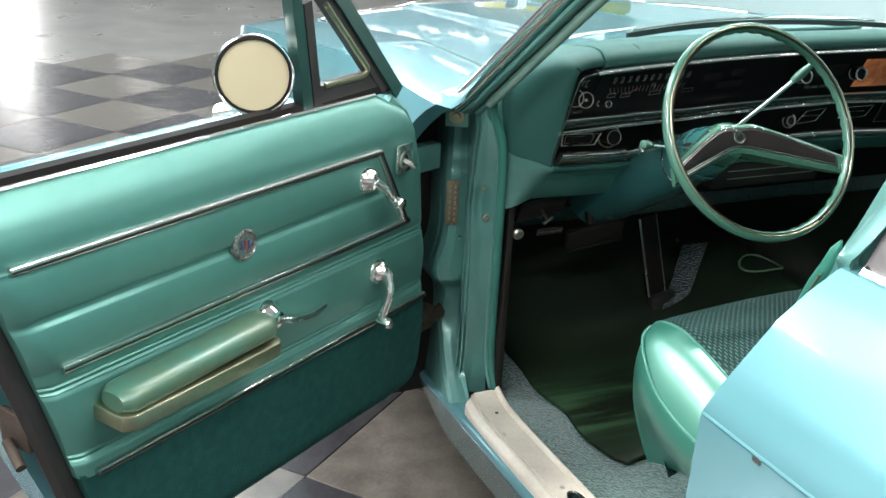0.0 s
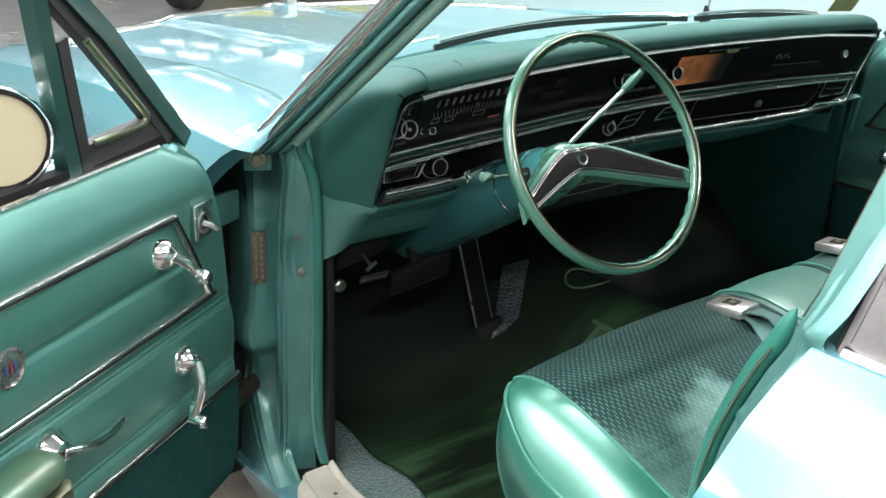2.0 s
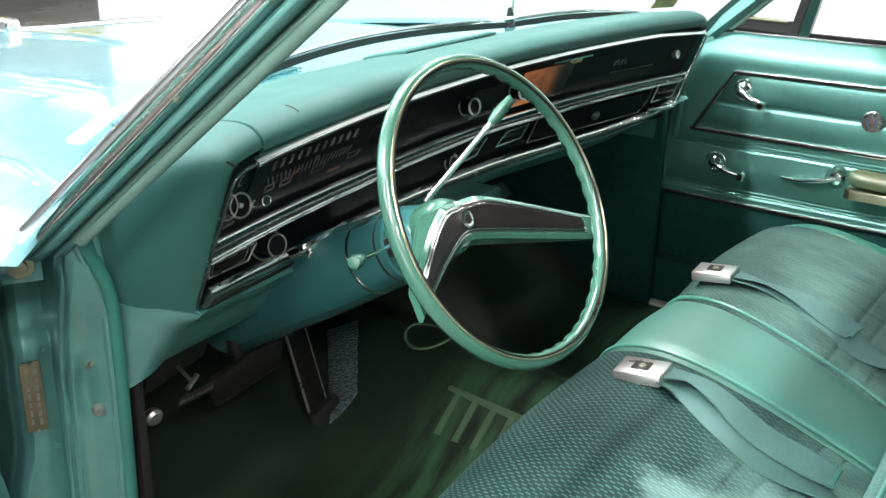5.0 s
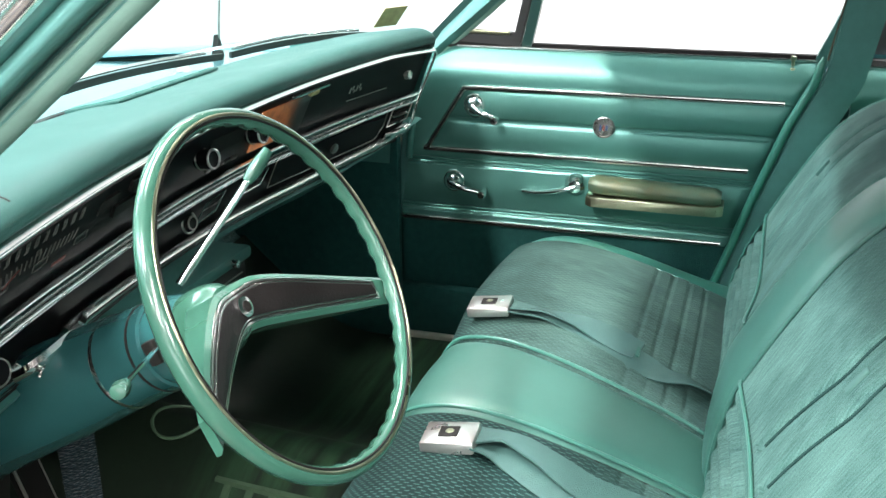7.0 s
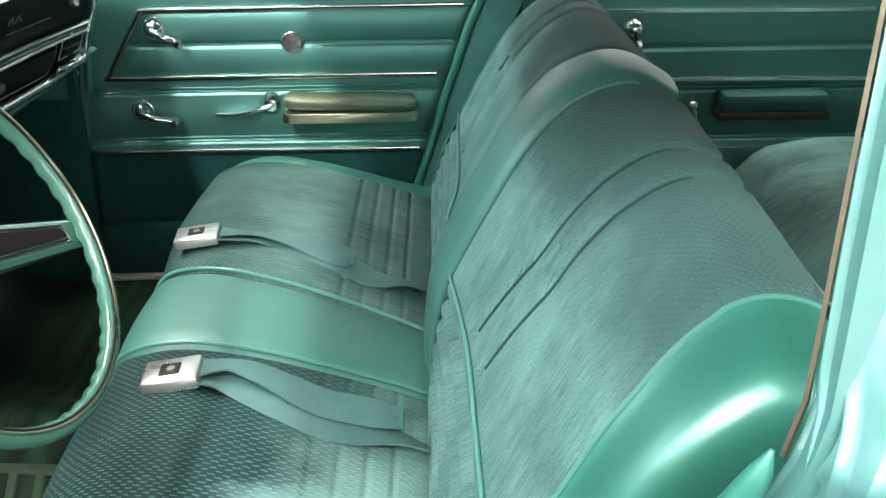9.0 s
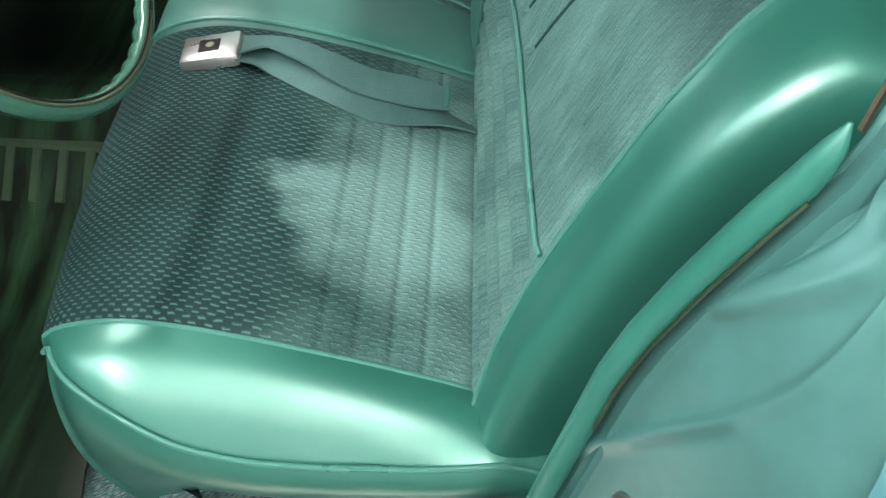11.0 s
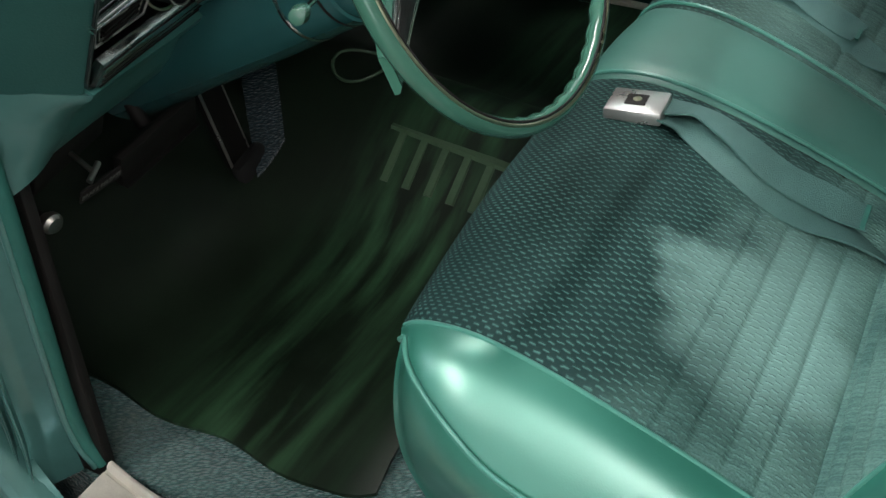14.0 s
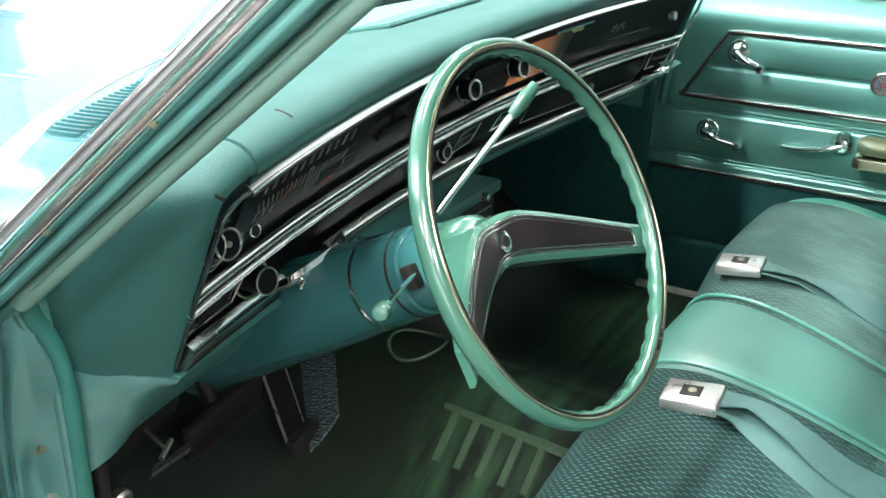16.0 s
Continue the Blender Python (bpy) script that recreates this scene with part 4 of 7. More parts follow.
FRONT_Y = [(0.44, 0.43), (0.455, 0.485), (0.50, 0.505), (0.59, 0.509), (0.75, 0.49), (0.904, 0.463), (0.98, 0.435), (1.02, 0.41), (1.05, 0.36)]
REAR_Y = [(0.44, -0.20), (0.47, -0.225), (0.55, -0.258), (0.64, -0.288), (0.77, -0.328), (0.93, -0.383), (1.02, -0.425), (1.05, -0.43)]
for sgn in (-1, 1):

    def pillar(u, v):
        z = 0.34 + 1.08 * v
        xi, yi = inner_x(sgn, z), inner_y(sgn, z) - 0.008
        k = max(0.0, min(1.0, (z - 1.02) / 0.05))
        slim = 0.042 - 0.024 * max(0.0, min(1.0, (z - 1.07) / 0.09))
        xo = (lerp(SKIN_X, z) - 0.022) * (1 - k) + (xi + slim) * k
        yo = (lerp(SKIN_Y, z) - 0.014) * (1 - k) + (yi - 0.024) * k
        d = z - (0.922 + 0.19 * u - 0.065 * u * u)
        reach = 1 / (1 + math.exp(-(u - 0.09) * 60))
        rib = reach * (0.012 * math.exp(-max(0.0, d) / 0.025) / (1 + math.exp(-(d + 0.005) * 320)))
        hollow = 1 / (1 + math.exp(-(z - 0.965) * 200)) / (1 + math.exp((z - 1.055) * 160))
        rib -= 0.009 * hollow * math.exp(-(((u - 0.09 - (z - 0.97) * 3.6) / 0.05) ** 2))
        high = 1 / (1 + math.exp(-(z - 1.045) * 160))
        rib += high * (0.006 * math.exp(-(((u - max(0.14, 0.38 - 4 * (z - 1.05))) / 0.06) ** 2)) + 0.005 * math.exp(-(((u - max(0.48, 0.66 - 3 * (z - 1.05))) / 0.06) ** 2)))
        rib += (1 - high) * 0.007 * math.exp(-(((u - 0.55 - (z - 0.945) * 2.8) / 0.035) ** 2)) / (1 + math.exp((d + 0.004) * 300))
        step = -0.018 * (1 / (1 + math.exp(-(u - 0.86) * 50))) * (1 - k)
        return (sgn * (xi + (xo - xi) * u), yi + (yo - yi) * u + rib + step, z)

    part("centre_pillar", grid(pillar, 70, 190, (0, -0.018, 0)), JAMB_PAINT, car, "teal painted centre pillar with pressed ribs", angle=75)
    # dark strip standing in for the shade inside the door gap
    part("shut_gap_strip", sweep([(sgn * (lerp(SKIN_X, z) - 0.016), lerp(SKIN_Y, z) - 0.010, z) for z in np.linspace(0.38, 1.05, 36)], circle(0.007, 8)), RUBBER, car, "black strip for the shade in the door gap")
    part("pillar_inner_trim", grid(lambda u, v: (sgn * (inner_x(sgn, 0.34 + 1.08 * v) - 0.004), inner_y(sgn, 0.34 + 1.08 * v) - 0.010 - (0.075 if sgn > 0 else 0.13) * u, 0.34 + 1.08 * v), 4, 60, (sgn * 0.02, 0, 0)), JAMB_PAINT, car)
    part("pillar_windlace", sweep([(sgn * (inner_x(sgn, z) + 0.003), inner_y(sgn, z) + 0.005, z) for z in np.linspace(0.36, 1.072, 60)], circle(0.0085, 12), up=(1, 0, 0), taper=lambda t: 1.15 if t < 0.93 else 1.15 * max(0.02, 1 - ((t - 0.93) / 0.07) ** 2) ** 0.5), LACE_VINYL, car, "teal rubber door seal")
    part("lace_welt", sweep([(sgn * (inner_x(sgn, z) + 0.0145), inner_y(sgn, z) + 0.001, z) for z in np.linspace(0.80, 1.03, 26)], circle(0.0014, 6)), GOLD_TRIM, car)
    part("pillar_moulding", sweep([(sgn * (inner_x(sgn, z) - 0.001), inner_y(sgn, z) - 0.004, z) for z in np.linspace(1.066, 1.40, 24)], [(-0.0013, -0.0016), (0.0013, -0.0016), (0.0013, 0.0016), (-0.0013, 0.0016)]), OLD_GOLD, car, "worn gold-toned pillar edge strip")
striker = part("door_striker", lathe([(0.018, -0.004), (0.018, 0.003), (0.009, 0.004), (0.006, 0.006), (0.006, 0.020), (0.010, 0.022), (0.010, 0.028), (0, 0.030)], 20, m=aim((-0.917, -0.412, 0.742), (-0.45, 0.9, 0))), STEEL, car, "steel door striker")
# rear bulkhead closes the cabin
part("rear_bulkhead", box(-0.83, 0.83, -2.05, -2.0, 0.3, 1.05), DASH_PAINT, car)


# ---- car doors ----


def panel_x(z):
    return 0.827 - 0.052 * (z - 0.895) + 0.034 * max(0.0, (z - 0.982) / 0.068) ** 2


GROOVES = (0.8885, 0.8945, 0.796, 0.789, 0.782, 0.681, 0.674, 0.667)


def front_door(driver):
    sgn = -1 if driver else 1
    m = Matrix.Diagonal((sgn, 1, 1, 1))
    if driver:
        hinge = Vector((-0.997, 0.595, 0))
        m = Matrix.Translation(hinge) @ Matrix.Rotation(radians(-57.67), 4, "Z") @ Matrix.Translation(-hinge) @ Matrix.Translation((-0.006, 0, 0)) @ m
    # painted shell
    def shell(u, v):
        z = 0.465 + 0.585 * v
        zz = max(0.44, z)
        y0, y1 = lerp(REAR_Y, zz) - 0.02, lerp(FRONT_Y, zz) + 0.02
        return (0.975 + 0.030 * math.sin(math.pi * min(1, v * 1.1)) - 0.03 * max(0, v - 0.8) / 0.2, y0 + (y1 - y0) * u, z)

    door = part("front_door", grid(shell, 12, 24, (-0.06, 0, 0)), BODY_PAINT, car, "open driver's door, aqua outside, pearl teal vinyl inside" if driver else "closed passenger door, aqua outside, pearl teal vinyl inside", m)

    def put(name, bm, mat, label="", parent=None):
        return part(name, bm, mat, door, label, m)


    def edge_strip(table, off):
        return [(panel_x(z) + 0.035, lerp(table, z) + off, z) for z in np.linspace(0.44, 1.03, 24)]

    put("edge_seal", sweep(edge_strip(REAR_Y, -0.008), circle(0.016, 8, 0.02)), RUBBER if driver else JAMB_PAINT, "black rubber door edge seal" if driver else "")
    put("door_edge", sweep(edge_strip(FRONT_Y, 0.003), circle(0.014, 8, 0.02)), VINYL)

    # pearl vinyl panel
    def vinyl(u, v):
        z = 0.640 + 0.412 * v
        y0, y1 = lerp(REAR_Y, z), lerp(FRONT_Y, z)
        y = y0 + (y1 - y0) * u
        d = 0.0
        for g in GROOVES:
            k = 1.0 if g < 0.85 else (1 if -0.345 < y < 0.36 else 0)
            d -= 0.0042 * k * math.exp(-(((z - g) / 0.0022) ** 2))
        if 0.82 < z < 0.967:
            inside = max(0.0, min(1.0, (0.403 - (z - 0.831) * 0.624 - 0.010 - y) / 0.025))
            d += 0.007 * abs(math.sin(math.pi * (z - 0.82) / 0.0715)) ** 0.7 * inside
        elif 0.69 < z < 0.775:
            d += 0.004 * math.sin(math.pi * (z - 0.69) / 0.085)
        d -= 0.010 * max(0, abs(2 * u - 1) - 0.96) / 0.04
        return (panel_x(z) - d, y, z)

    put("upper_panel", grid(vinyl, 56, 150, (0.02, 0, 0)), VINYL, "pearl teal vinyl with pressed pleats")

    def carpet(u, v):
        z = 0.44 + 0.204 * v
        y0, y1 = lerp(REAR_Y, z) + 0.002, lerp(FRONT_Y, z) - 0.002
        return (panel_x(z) + 0.004 + 0.012 * max(0, 0.1 - v) / 0.1, y0 + (y1 - y0) * u, z)

    put("carpet_panel", grid(carpet, 20, 16, (0.02, 0, 0)), DOOR_CARPET, "dark teal carpeted kick panel")

    def P(y, z, out=0.0):
        return Vector((panel_x(z) - out, y, z))

    flat = [(-0.006, -0.004), (0.006, -0.004), (0.0065, 0.0), (0.0045, 0.0035), (0.0, 0.005), (-0.0045, 0.0035), (-0.0065, 0.0)]
    inward = lambda t: Vector((-1, 0, 0))
    loop = [(-0.37, 0.969), (-0.1, 0.9685), (0.15, 0.968), (0.305, 0.967), (0.319, 0.962), (0.330, 0.948), (0.403, 0.831), (0.404, 0.824), (0.396, 0.8195), (0.15, 0.819), (-0.1, 0.819), (-0.31, 0.819)]
    put("chrome_trim", sweep(smooth_path([P(y, z, 0.004) for y, z in loop], 90), flat, up=inward), BRIGHT_TRIM, "chrome trim loop")
    put("chrome_trim", sweep([P(y, 0.645, 0.002) for y in np.linspace(-0.268, 0.494, 8)], flat, up=inward), BRIGHT_TRIM)
    put("trim_groove", sweep(smooth_path([P(y, z, 0.0086) for y, z in loop], 90), circle(0.0016, 6), up=inward), SLOT_RUBBER)
    put("trim_groove", sweep([P(y, 0.645, 0.0066) for y in np.linspace(-0.262, 0.488, 8)], circle(0.0016, 6), up=inward), SLOT_RUBBER)
    put("sill_moulding", sweep([(panel_x(1.051) + 0.003, y, 1.054) for y in np.linspace(-0.425, 0.345, 10)], circle(0.006, 8, 0.004)), CHROME)
    put("glass_seal", sweep([(panel_x(1.05) + 0.020, y, 1.058) for y in np.linspace(-0.43, 0.40, 10)], [(-0.010, -0.008), (0.010, -0.008), (0.010, 0.006), (-0.010, 0.006)], up=(0, 0, 1)), SLOT_RUBBER, "black window slot seal")
    put("belt_rail", sweep([(panel_x(1.05) + 0.066, y, 1.046) for y in np.linspace(-0.43, 0.42, 10)], circle(0.012, 8, 0.010)), BODY_PAINT)

    # emblem disc
    em = put("emblem", lathe([(0.0245, -0.002), (0.024, 0.008), (0.0205, 0.010), (0.019, 0.007), (0.010, 0.0075), (0, 0.0075)], 28, m=aim(P(0, 0.8955), (-1, 0, 0))), EMBLEM, "round chrome disc emblem, plain")
    for i, mt in enumerate((BLUE_PRINT, RED_PRINT, BLUE_PRINT)):
        put("emblem_bar", obox(P(0.007 - 0.007 * i, 0.8955, 0.0095), (0, 1, 0), (0, 0, 1), (-1, 0, 0), 0.0035, 0.012, 0.002), mt, parent=em)

    def crank(y, z, ty, tz, r, name, label):
        hub_m = aim(P(y, z, -0.002), (-1, 0, 0))
        hub = put(name, lathe([(r * 1.08, 0), (r * 1.08, 0.004), (r, 0.007), (r * 0.93, 0.0075), (r * 0.90, 0.010), (r * 0.82, 0.016), (r * 0.62, 0.023), (r * 0.34, 0.029), (0, 0.032)], 40, m=hub_m), POLISHED, label)
        dy, dz = ty - y, tz - z
        arm = smooth_path([P(y, z, 0.022), P(y + dy * 0.35, z + dz * 0.35, 0.034), P(y + dy * 0.75, z + dz * 0.75, 0.030), P(ty, tz, 0.028)], 12)
        put("crank_arm", sweep(arm, circle(0.007, 14, 0.0095), up=inward, taper=lambda t: 1.25 - 0.45 * t), POLISHED, parent=hub)
        put("crank_knob", lathe([(0, -0.004), (0.008, -0.003), (0.0095, 0.006), (0.0105, 0.018), (0.008, 0.024), (0, 0.025)], 24, m=aim(P(ty, tz, 0.026), (-1, 0, 0))), POLISHED, parent=hub)

    if driver:
        crank(0.285, 0.927, 0.332, 0.882, 0.024, "vent_crank", "chrome vent window crank")
        crank(0.338, 0.744, 0.322, 0.658, 0.022, "window_crank", "chrome window crank hanging down")
    else:
        crank(0.292, 0.927, 0.238, 0.903, 0.027, "vent_crank", "chrome vent window crank")
        crank(0.345, 0.744, 0.268, 0.727, 0.025, "window_crank", "chrome window crank turned back")
    hb = put("door_pull", lathe([(0.026, 0), (0.026, 0.004), (0.019, 0.014), (0.014, 0.024), (0, 0.027)], 24, m=aim(P(0.058, 0.757, -0.002), (-1, 0, 0))), CHROME, "chrome inner door lever")
    put("lever", sweep(smooth_path([P(0.058, 0.757, 0.018), P(0.09, 0.748, 0.026), P(0.14, 0.738, 0.022), P(0.178, 0.737, 0.014)], 12), circle(0.0065, 10, 0.010), up=inward, taper=lambda t: 1.15 - 0.5 * t), POLISHED, parent=hb)

    # armrest
    y0, y1 = -0.262, 0.022

    def rest(u, v):
        a = 2 * math.pi * v
        ex = max(0.0, abs(2 * u - 1) - 0.82) / 0.18
        k = math.sqrt(max(0.0, 1 - ex**2)) * 0.35 + 0.65 if ex < 1 else 0.65
        cx, sx_ = math.cos(a), math.sin(a)
        px = 0.032 * math.copysign(abs(cx) ** 0.7, cx) * k
        pz = 0.019 * math.copysign(abs(sx_) ** 0.8, sx_) * k
        z = 0.772 - 0.010 * (1 - u)
        return (panel_x(0.75) - 0.034 + px, y0 + (y1 - y0) * u, z + pz)

    ar = put("armrest", bmesh_capped(rest, 26, 20), ARM_VINYL, "padded teal armrest worn olive on top")
    base_poly = [(y0 - 0.006, 0), (y1 + 0.004, 0), (y1 + 0.004, 0.058), (y1 - 0.01, 0.070), (y0 + 0.01, 0.070), (y0 - 0.006, 0.058)]
    base_m = Matrix.Translation((panel_x(0.74), 0, 0.729)) @ Matrix(((0, -1, 0, 0), (1, 0, 0, 0), (0, 0, 1, 0), (0, 0, 0, 1)))
    put("armrest_base", prism(base_poly, 0.022, 0.004, base_m), GOLD_TRIM, "yellowed chrome armrest base", ar)
    if driver:
        lp = put("mirror_control", obox(P(0.387, 0.943, 0.006), (0, 1, 0), (0, 0, 1), (-1, 0, 0), 0.046, 0.052, 0.006, 0.002), CHROME, "chrome remote mirror control plate")
        put("bezel", lathe([(0.016, 0), (0.015, 0.006), (0.010, 0.004), (0, 0.002)], 20, m=aim(P(0.384, 0.940, 0.005), (-1, 0, 0))), STEEL, parent=lp)
        put("stick", sweep([P(0.384, 0.940, 0.004), P(0.390, 0.934, 0.018), P(0.396, 0.928, 0.024)], circle(0.005, 8), up=(0, 1, 0)), CHROME, parent=lp)
    else:
        put("lock_button", lathe([(0.009, 0), (0.008, 0.004), (0.0035, 0.006), (0.0035, 0.02), (0.006, 0.023), (0.006, 0.028), (0, 0.03)], 14, m=Matrix.Translation((panel_x(1.05) - 0.004, -0.378, 1.035))), GOLD_TRIM)

    # window and vent frames
    xf = 0.872
    def rail(pts, mat, name, w=0.014, d=0.012, label=""):
        put(name, sweep(pts, [(-w, -d), (w, -d), (w, d), (-w, d)], up=(1, 0, 0)), mat, label)

    rail([(xf, 0.425, 1.045), (xf - 0.012, 0.255, 1.215), (xf - 0.035, 0.07, 1.36), (xf - 0.06, -0.06, 1.405)], SHADED_TEAL, "window_frame", 0.012, 0.012, "teal painted window frame")
    rail([(xf, 0.395, 1.06), (xf - 0.012, 0.226, 1.225), (xf - 0.03, 0.10, 1.33)], RUBBER, "frame_seal", 0.018, 0.009)
    rail([(xf - 0.06, -0.05, 1.408), (xf - 0.065, -0.30, 1.415), (xf - 0.065, -0.56, 1.405)], SHADED_TEAL, "window_frame", 0.017, 0.014)
    rail([(xf - 0.065, -0.56, 1.41), (xf - 0.03, -0.50, 1.22), (xf, -0.435, 1.05)], SHADED_TEAL if driver else JAMB_PAINT, "window_frame", 0.016, 0.014)
    rail([(xf, 0.190, 1.045), (xf - 0.012, 0.150, 1.22), (xf - 0.035, 0.105, 1.37)], SHADED_TEAL, "vent_post", 0.011, 0.010, "vent window post")
    rail([(xf - 0.002, 0.213, 1.050), (xf - 0.014, 0.173, 1.22)], RUBBER, "vent_seal", 0.009, 0.008)
    rail([(xf, 0.20, 1.072), (xf, 0.37, 1.078)], RUBBER, "vent_seal", 0.014, 0.010)
    put("vent_edge", sweep(smooth_path([(xf - 0.011, 0.225, 1.086), (xf - 0.011, 0.27, 1.0865), (xf - 0.011, 0.315, 1.0875), (xf - 0.011, 0.329, 1.091), (xf - 0.012, 0.332, 1.099), (xf - 0.013, 0.322, 1.110), (xf - 0.017, 0.27, 1.160), (xf - 0.022, 0.213, 1.214)], 40), circle(0.005, 8, 0.004), up=(1, 0, 0)), GOLD_TRIM, "rounded bright edge of the vent glass")
    vent = bmesh.new()
    vent.faces.new([vent.verts.new(p) for p in ((xf, 0.205, 1.075), (xf, 0.375, 1.075), (xf - 0.012, 0.225, 1.22), (xf - 0.014, 0.165, 1.22))])
    put("vent_glass", vent, GLASS).visible_shadow = False
    if driver:
        # round mirror on the outer skin
        centre = m.inverted() @ Vector((-1.36, 0.255, 1.114))
        back = (m.inverted().to_3x3() @ Vector((-0.20, -1, 0.14))).normalized()
        mm = aim(centre, back)
        mir = put("side_mirror", lathe([(0, -0.05), (0.03, -0.045), (0.05, -0.025), (0.0600, -0.006), (0.0605, 0.003), (0.0580, 0.007), (0.0535, 0.003)], 36, m=mm), CHROME, "round chrome side mirror")
        put("mirror_seal", sweep([mm @ Vector((0.0535 * math.cos(a), 0.0535 * math.sin(a), 0.0045)) for a in np.linspace(0, 2 * math.pi, 49)[:-1]], circle(0.0018, 8), closed=True), SLOT_RUBBER, parent=mir)
        # the mirrored wall is a flat ivory colour on the glass
        put("mirror_glass", lathe([(0.0537, 0.0), (0.0537, 0.002), (0, 0.002)], 36, m=mm), CREAM, "mirror glass painted ivory for the wall it reflects", mir)
        foot = Vector((0.985, centre.y + 0.01, 1.035))
        put("mirror_stalk", sweep(smooth_path([centre - back * 0.03, centre + Vector((0, 0, -0.05)) - back * 0.03, foot], 10), circle(0.013, 10, 0.02), up=(1, 0, 0.1)), CHROME, parent=mir)
        put("door_latch", obox((0.90, -0.335, 0.72), (1, 0, 0), (0, 1, 0), (0, 0, 1), 0.06, 0.012, 0.05, 0.004), RUST, "greasy door latch")
        put("latch_lever", rod((0.90, -0.35, 0.71), (0.86, -0.36, 0.69), 0.007), RUST)
    return door


front_door(True)
front_door(False)


def rear_door(driver):
    sgn = -1 if driver else 1
    m = Matrix.Diagonal((sgn, 1, 1, 1))
    near = -0.575 if driver else -0.497  # where the trim panel starts behind the pillar

    def skin(u, v):
        z = 0.36 + 0.702 * v
        return (lerp(SKIN_X, z), lerp(SKIN_Y, z) - (1.08 + 0.1 * v) * u, z)

    door = part("rear_door", grid(skin, 20, 80, (-0.03, 0, 0)), BODY_PAINT, car, "closed rear door, aqua outside with a sharp crease", m)

    def put(name, bm, mat, label="", parent=None):
        return part(name, bm, mat, door, label, m)

    put("body_crease", sweep([(1.0695, -0.486 - 1.06 * u, 0.895) for u in np.linspace(0.0, 1, 10)], circle(0.003, 8)), BODY_PAINT)
    put("crease_chip", obox((1.0715, -0.571, 0.890), (0, 1, 0), (0, 0, 1), (1, 0, 0), 0.010, 0.005, 0.002), STEEL, "paint chip on the crease")
    put("belt_moulding", sweep([(0.950, y, 1.066) for y in np.linspace(-0.55, -1.65, 6)], circle(0.012, 8, 0.008)), CHROME)
    back = 0.0 if driver else 0.045
    put("window_frame", sweep([(0.950, -0.570 + back, 1.05), (0.897, -0.590 + back, 1.20), (0.820, -0.625 + back, 1.42)], [(-0.040, -0.008), (-0.030, 0.004), (-0.024, 0.004), (-0.020, 0.010), (0.020, 0.010), (0.024, 0.004), (0.030, 0.004), (0.040, -0.008)], up=(1, 0, 0.3)), FRAME_STEEL, "wide polished window frame")

    def vinyl(u, v):
        z = 0.40 + 0.645 * v
        y = near - 1.0 * u
        d = -sum(0.0035 * math.exp(-(((z - g) / 0.0022) ** 2)) for g in (0.87, 0.865, 0.778, 0.771, 0.662, 0.655))
        return (panel_x(z) - d, y, z)

    put("inner_panel", grid(vinyl, 8, 160, (0.02, 0, 0)), VINYL, "pearl teal vinyl")
    flat = [(-0.0035, -0.003), (0.0035, -0.003), (0.0035, 0.004), (-0.0035, 0.004)]
    inward = lambda t: Vector((-1, 0, 0))
    for pts in ([(-0.62, 0.950), (-1.25, 0.944)], [(-0.62, 0.800), (-1.3, 0.792)], [(-0.60, 0.634), (-1.3, 0.628)]):
        put("chrome_trim", sweep([Vector((panel_x(z) - 0.003, y, z)) for y, z in pts], flat, up=inward), CHROME)
    for (y, z, r) in ((-0.735, 0.912, 0.026), (-0.875, 0.741, 0.022)):
        c = Vector((panel_x(z), y, z))
        hub = put("window_crank", lathe([(r, 0), (r * 0.9, 0.010), (r * 0.5, 0.026), (0, 0.03)], 20, m=aim(c, (-1, 0, 0))), CHROME)
        put("crank_arm", sweep(smooth_path([c + Vector((-0.022, 0, 0)), c + Vector((-0.034, -0.01, -0.03)), c + Vector((-0.03, -0.015, -0.06))], 8), circle(0.006, 8)), CHROME, parent=hub)
    # armrest and its base take darker materials for the shadow on them
    put("armrest", box(panel_x(0.75) - 0.07, panel_x(0.75), -1.16, -0.93, 0.735, 0.775, 0.012), DASH_VINYL, "teal armrest darkened as if in shadow")
    put("armrest_base", box(panel_x(0.75) - 0.06, panel_x(0.75), -1.165, -0.925, 0.715, 0.735, 0.003), OLD_GOLD)
    put("sill_moulding", sweep([(panel_x(1.045) + 0.003, y, 1.047) for y in np.linspace(near - 0.01, -1.6, 8)], circle(0.006, 8, 0.004)), CHROME)
    put("glass_seal", sweep([(panel_x(1.045) + 0.020, y, 1.053) for y in np.linspace(near - 0.005, -1.6, 6)], [(-0.012, -0.008), (0.012, -0.008), (0.012, 0.007), (-0.012, 0.007)]), RUBBER)
    put("lock_button", lathe([(0.009, 0), (0.008, 0.004), (0.0035, 0.006), (0.0035, 0.02), (0.006, 0.023), (0.006, 0.028), (0, 0.03)], 14, m=Matrix.Translation((panel_x(1.04) - 0.004, -0.592, 1.022))), GOLD_TRIM)
    return door


rear_door(True)
rear_door(False)

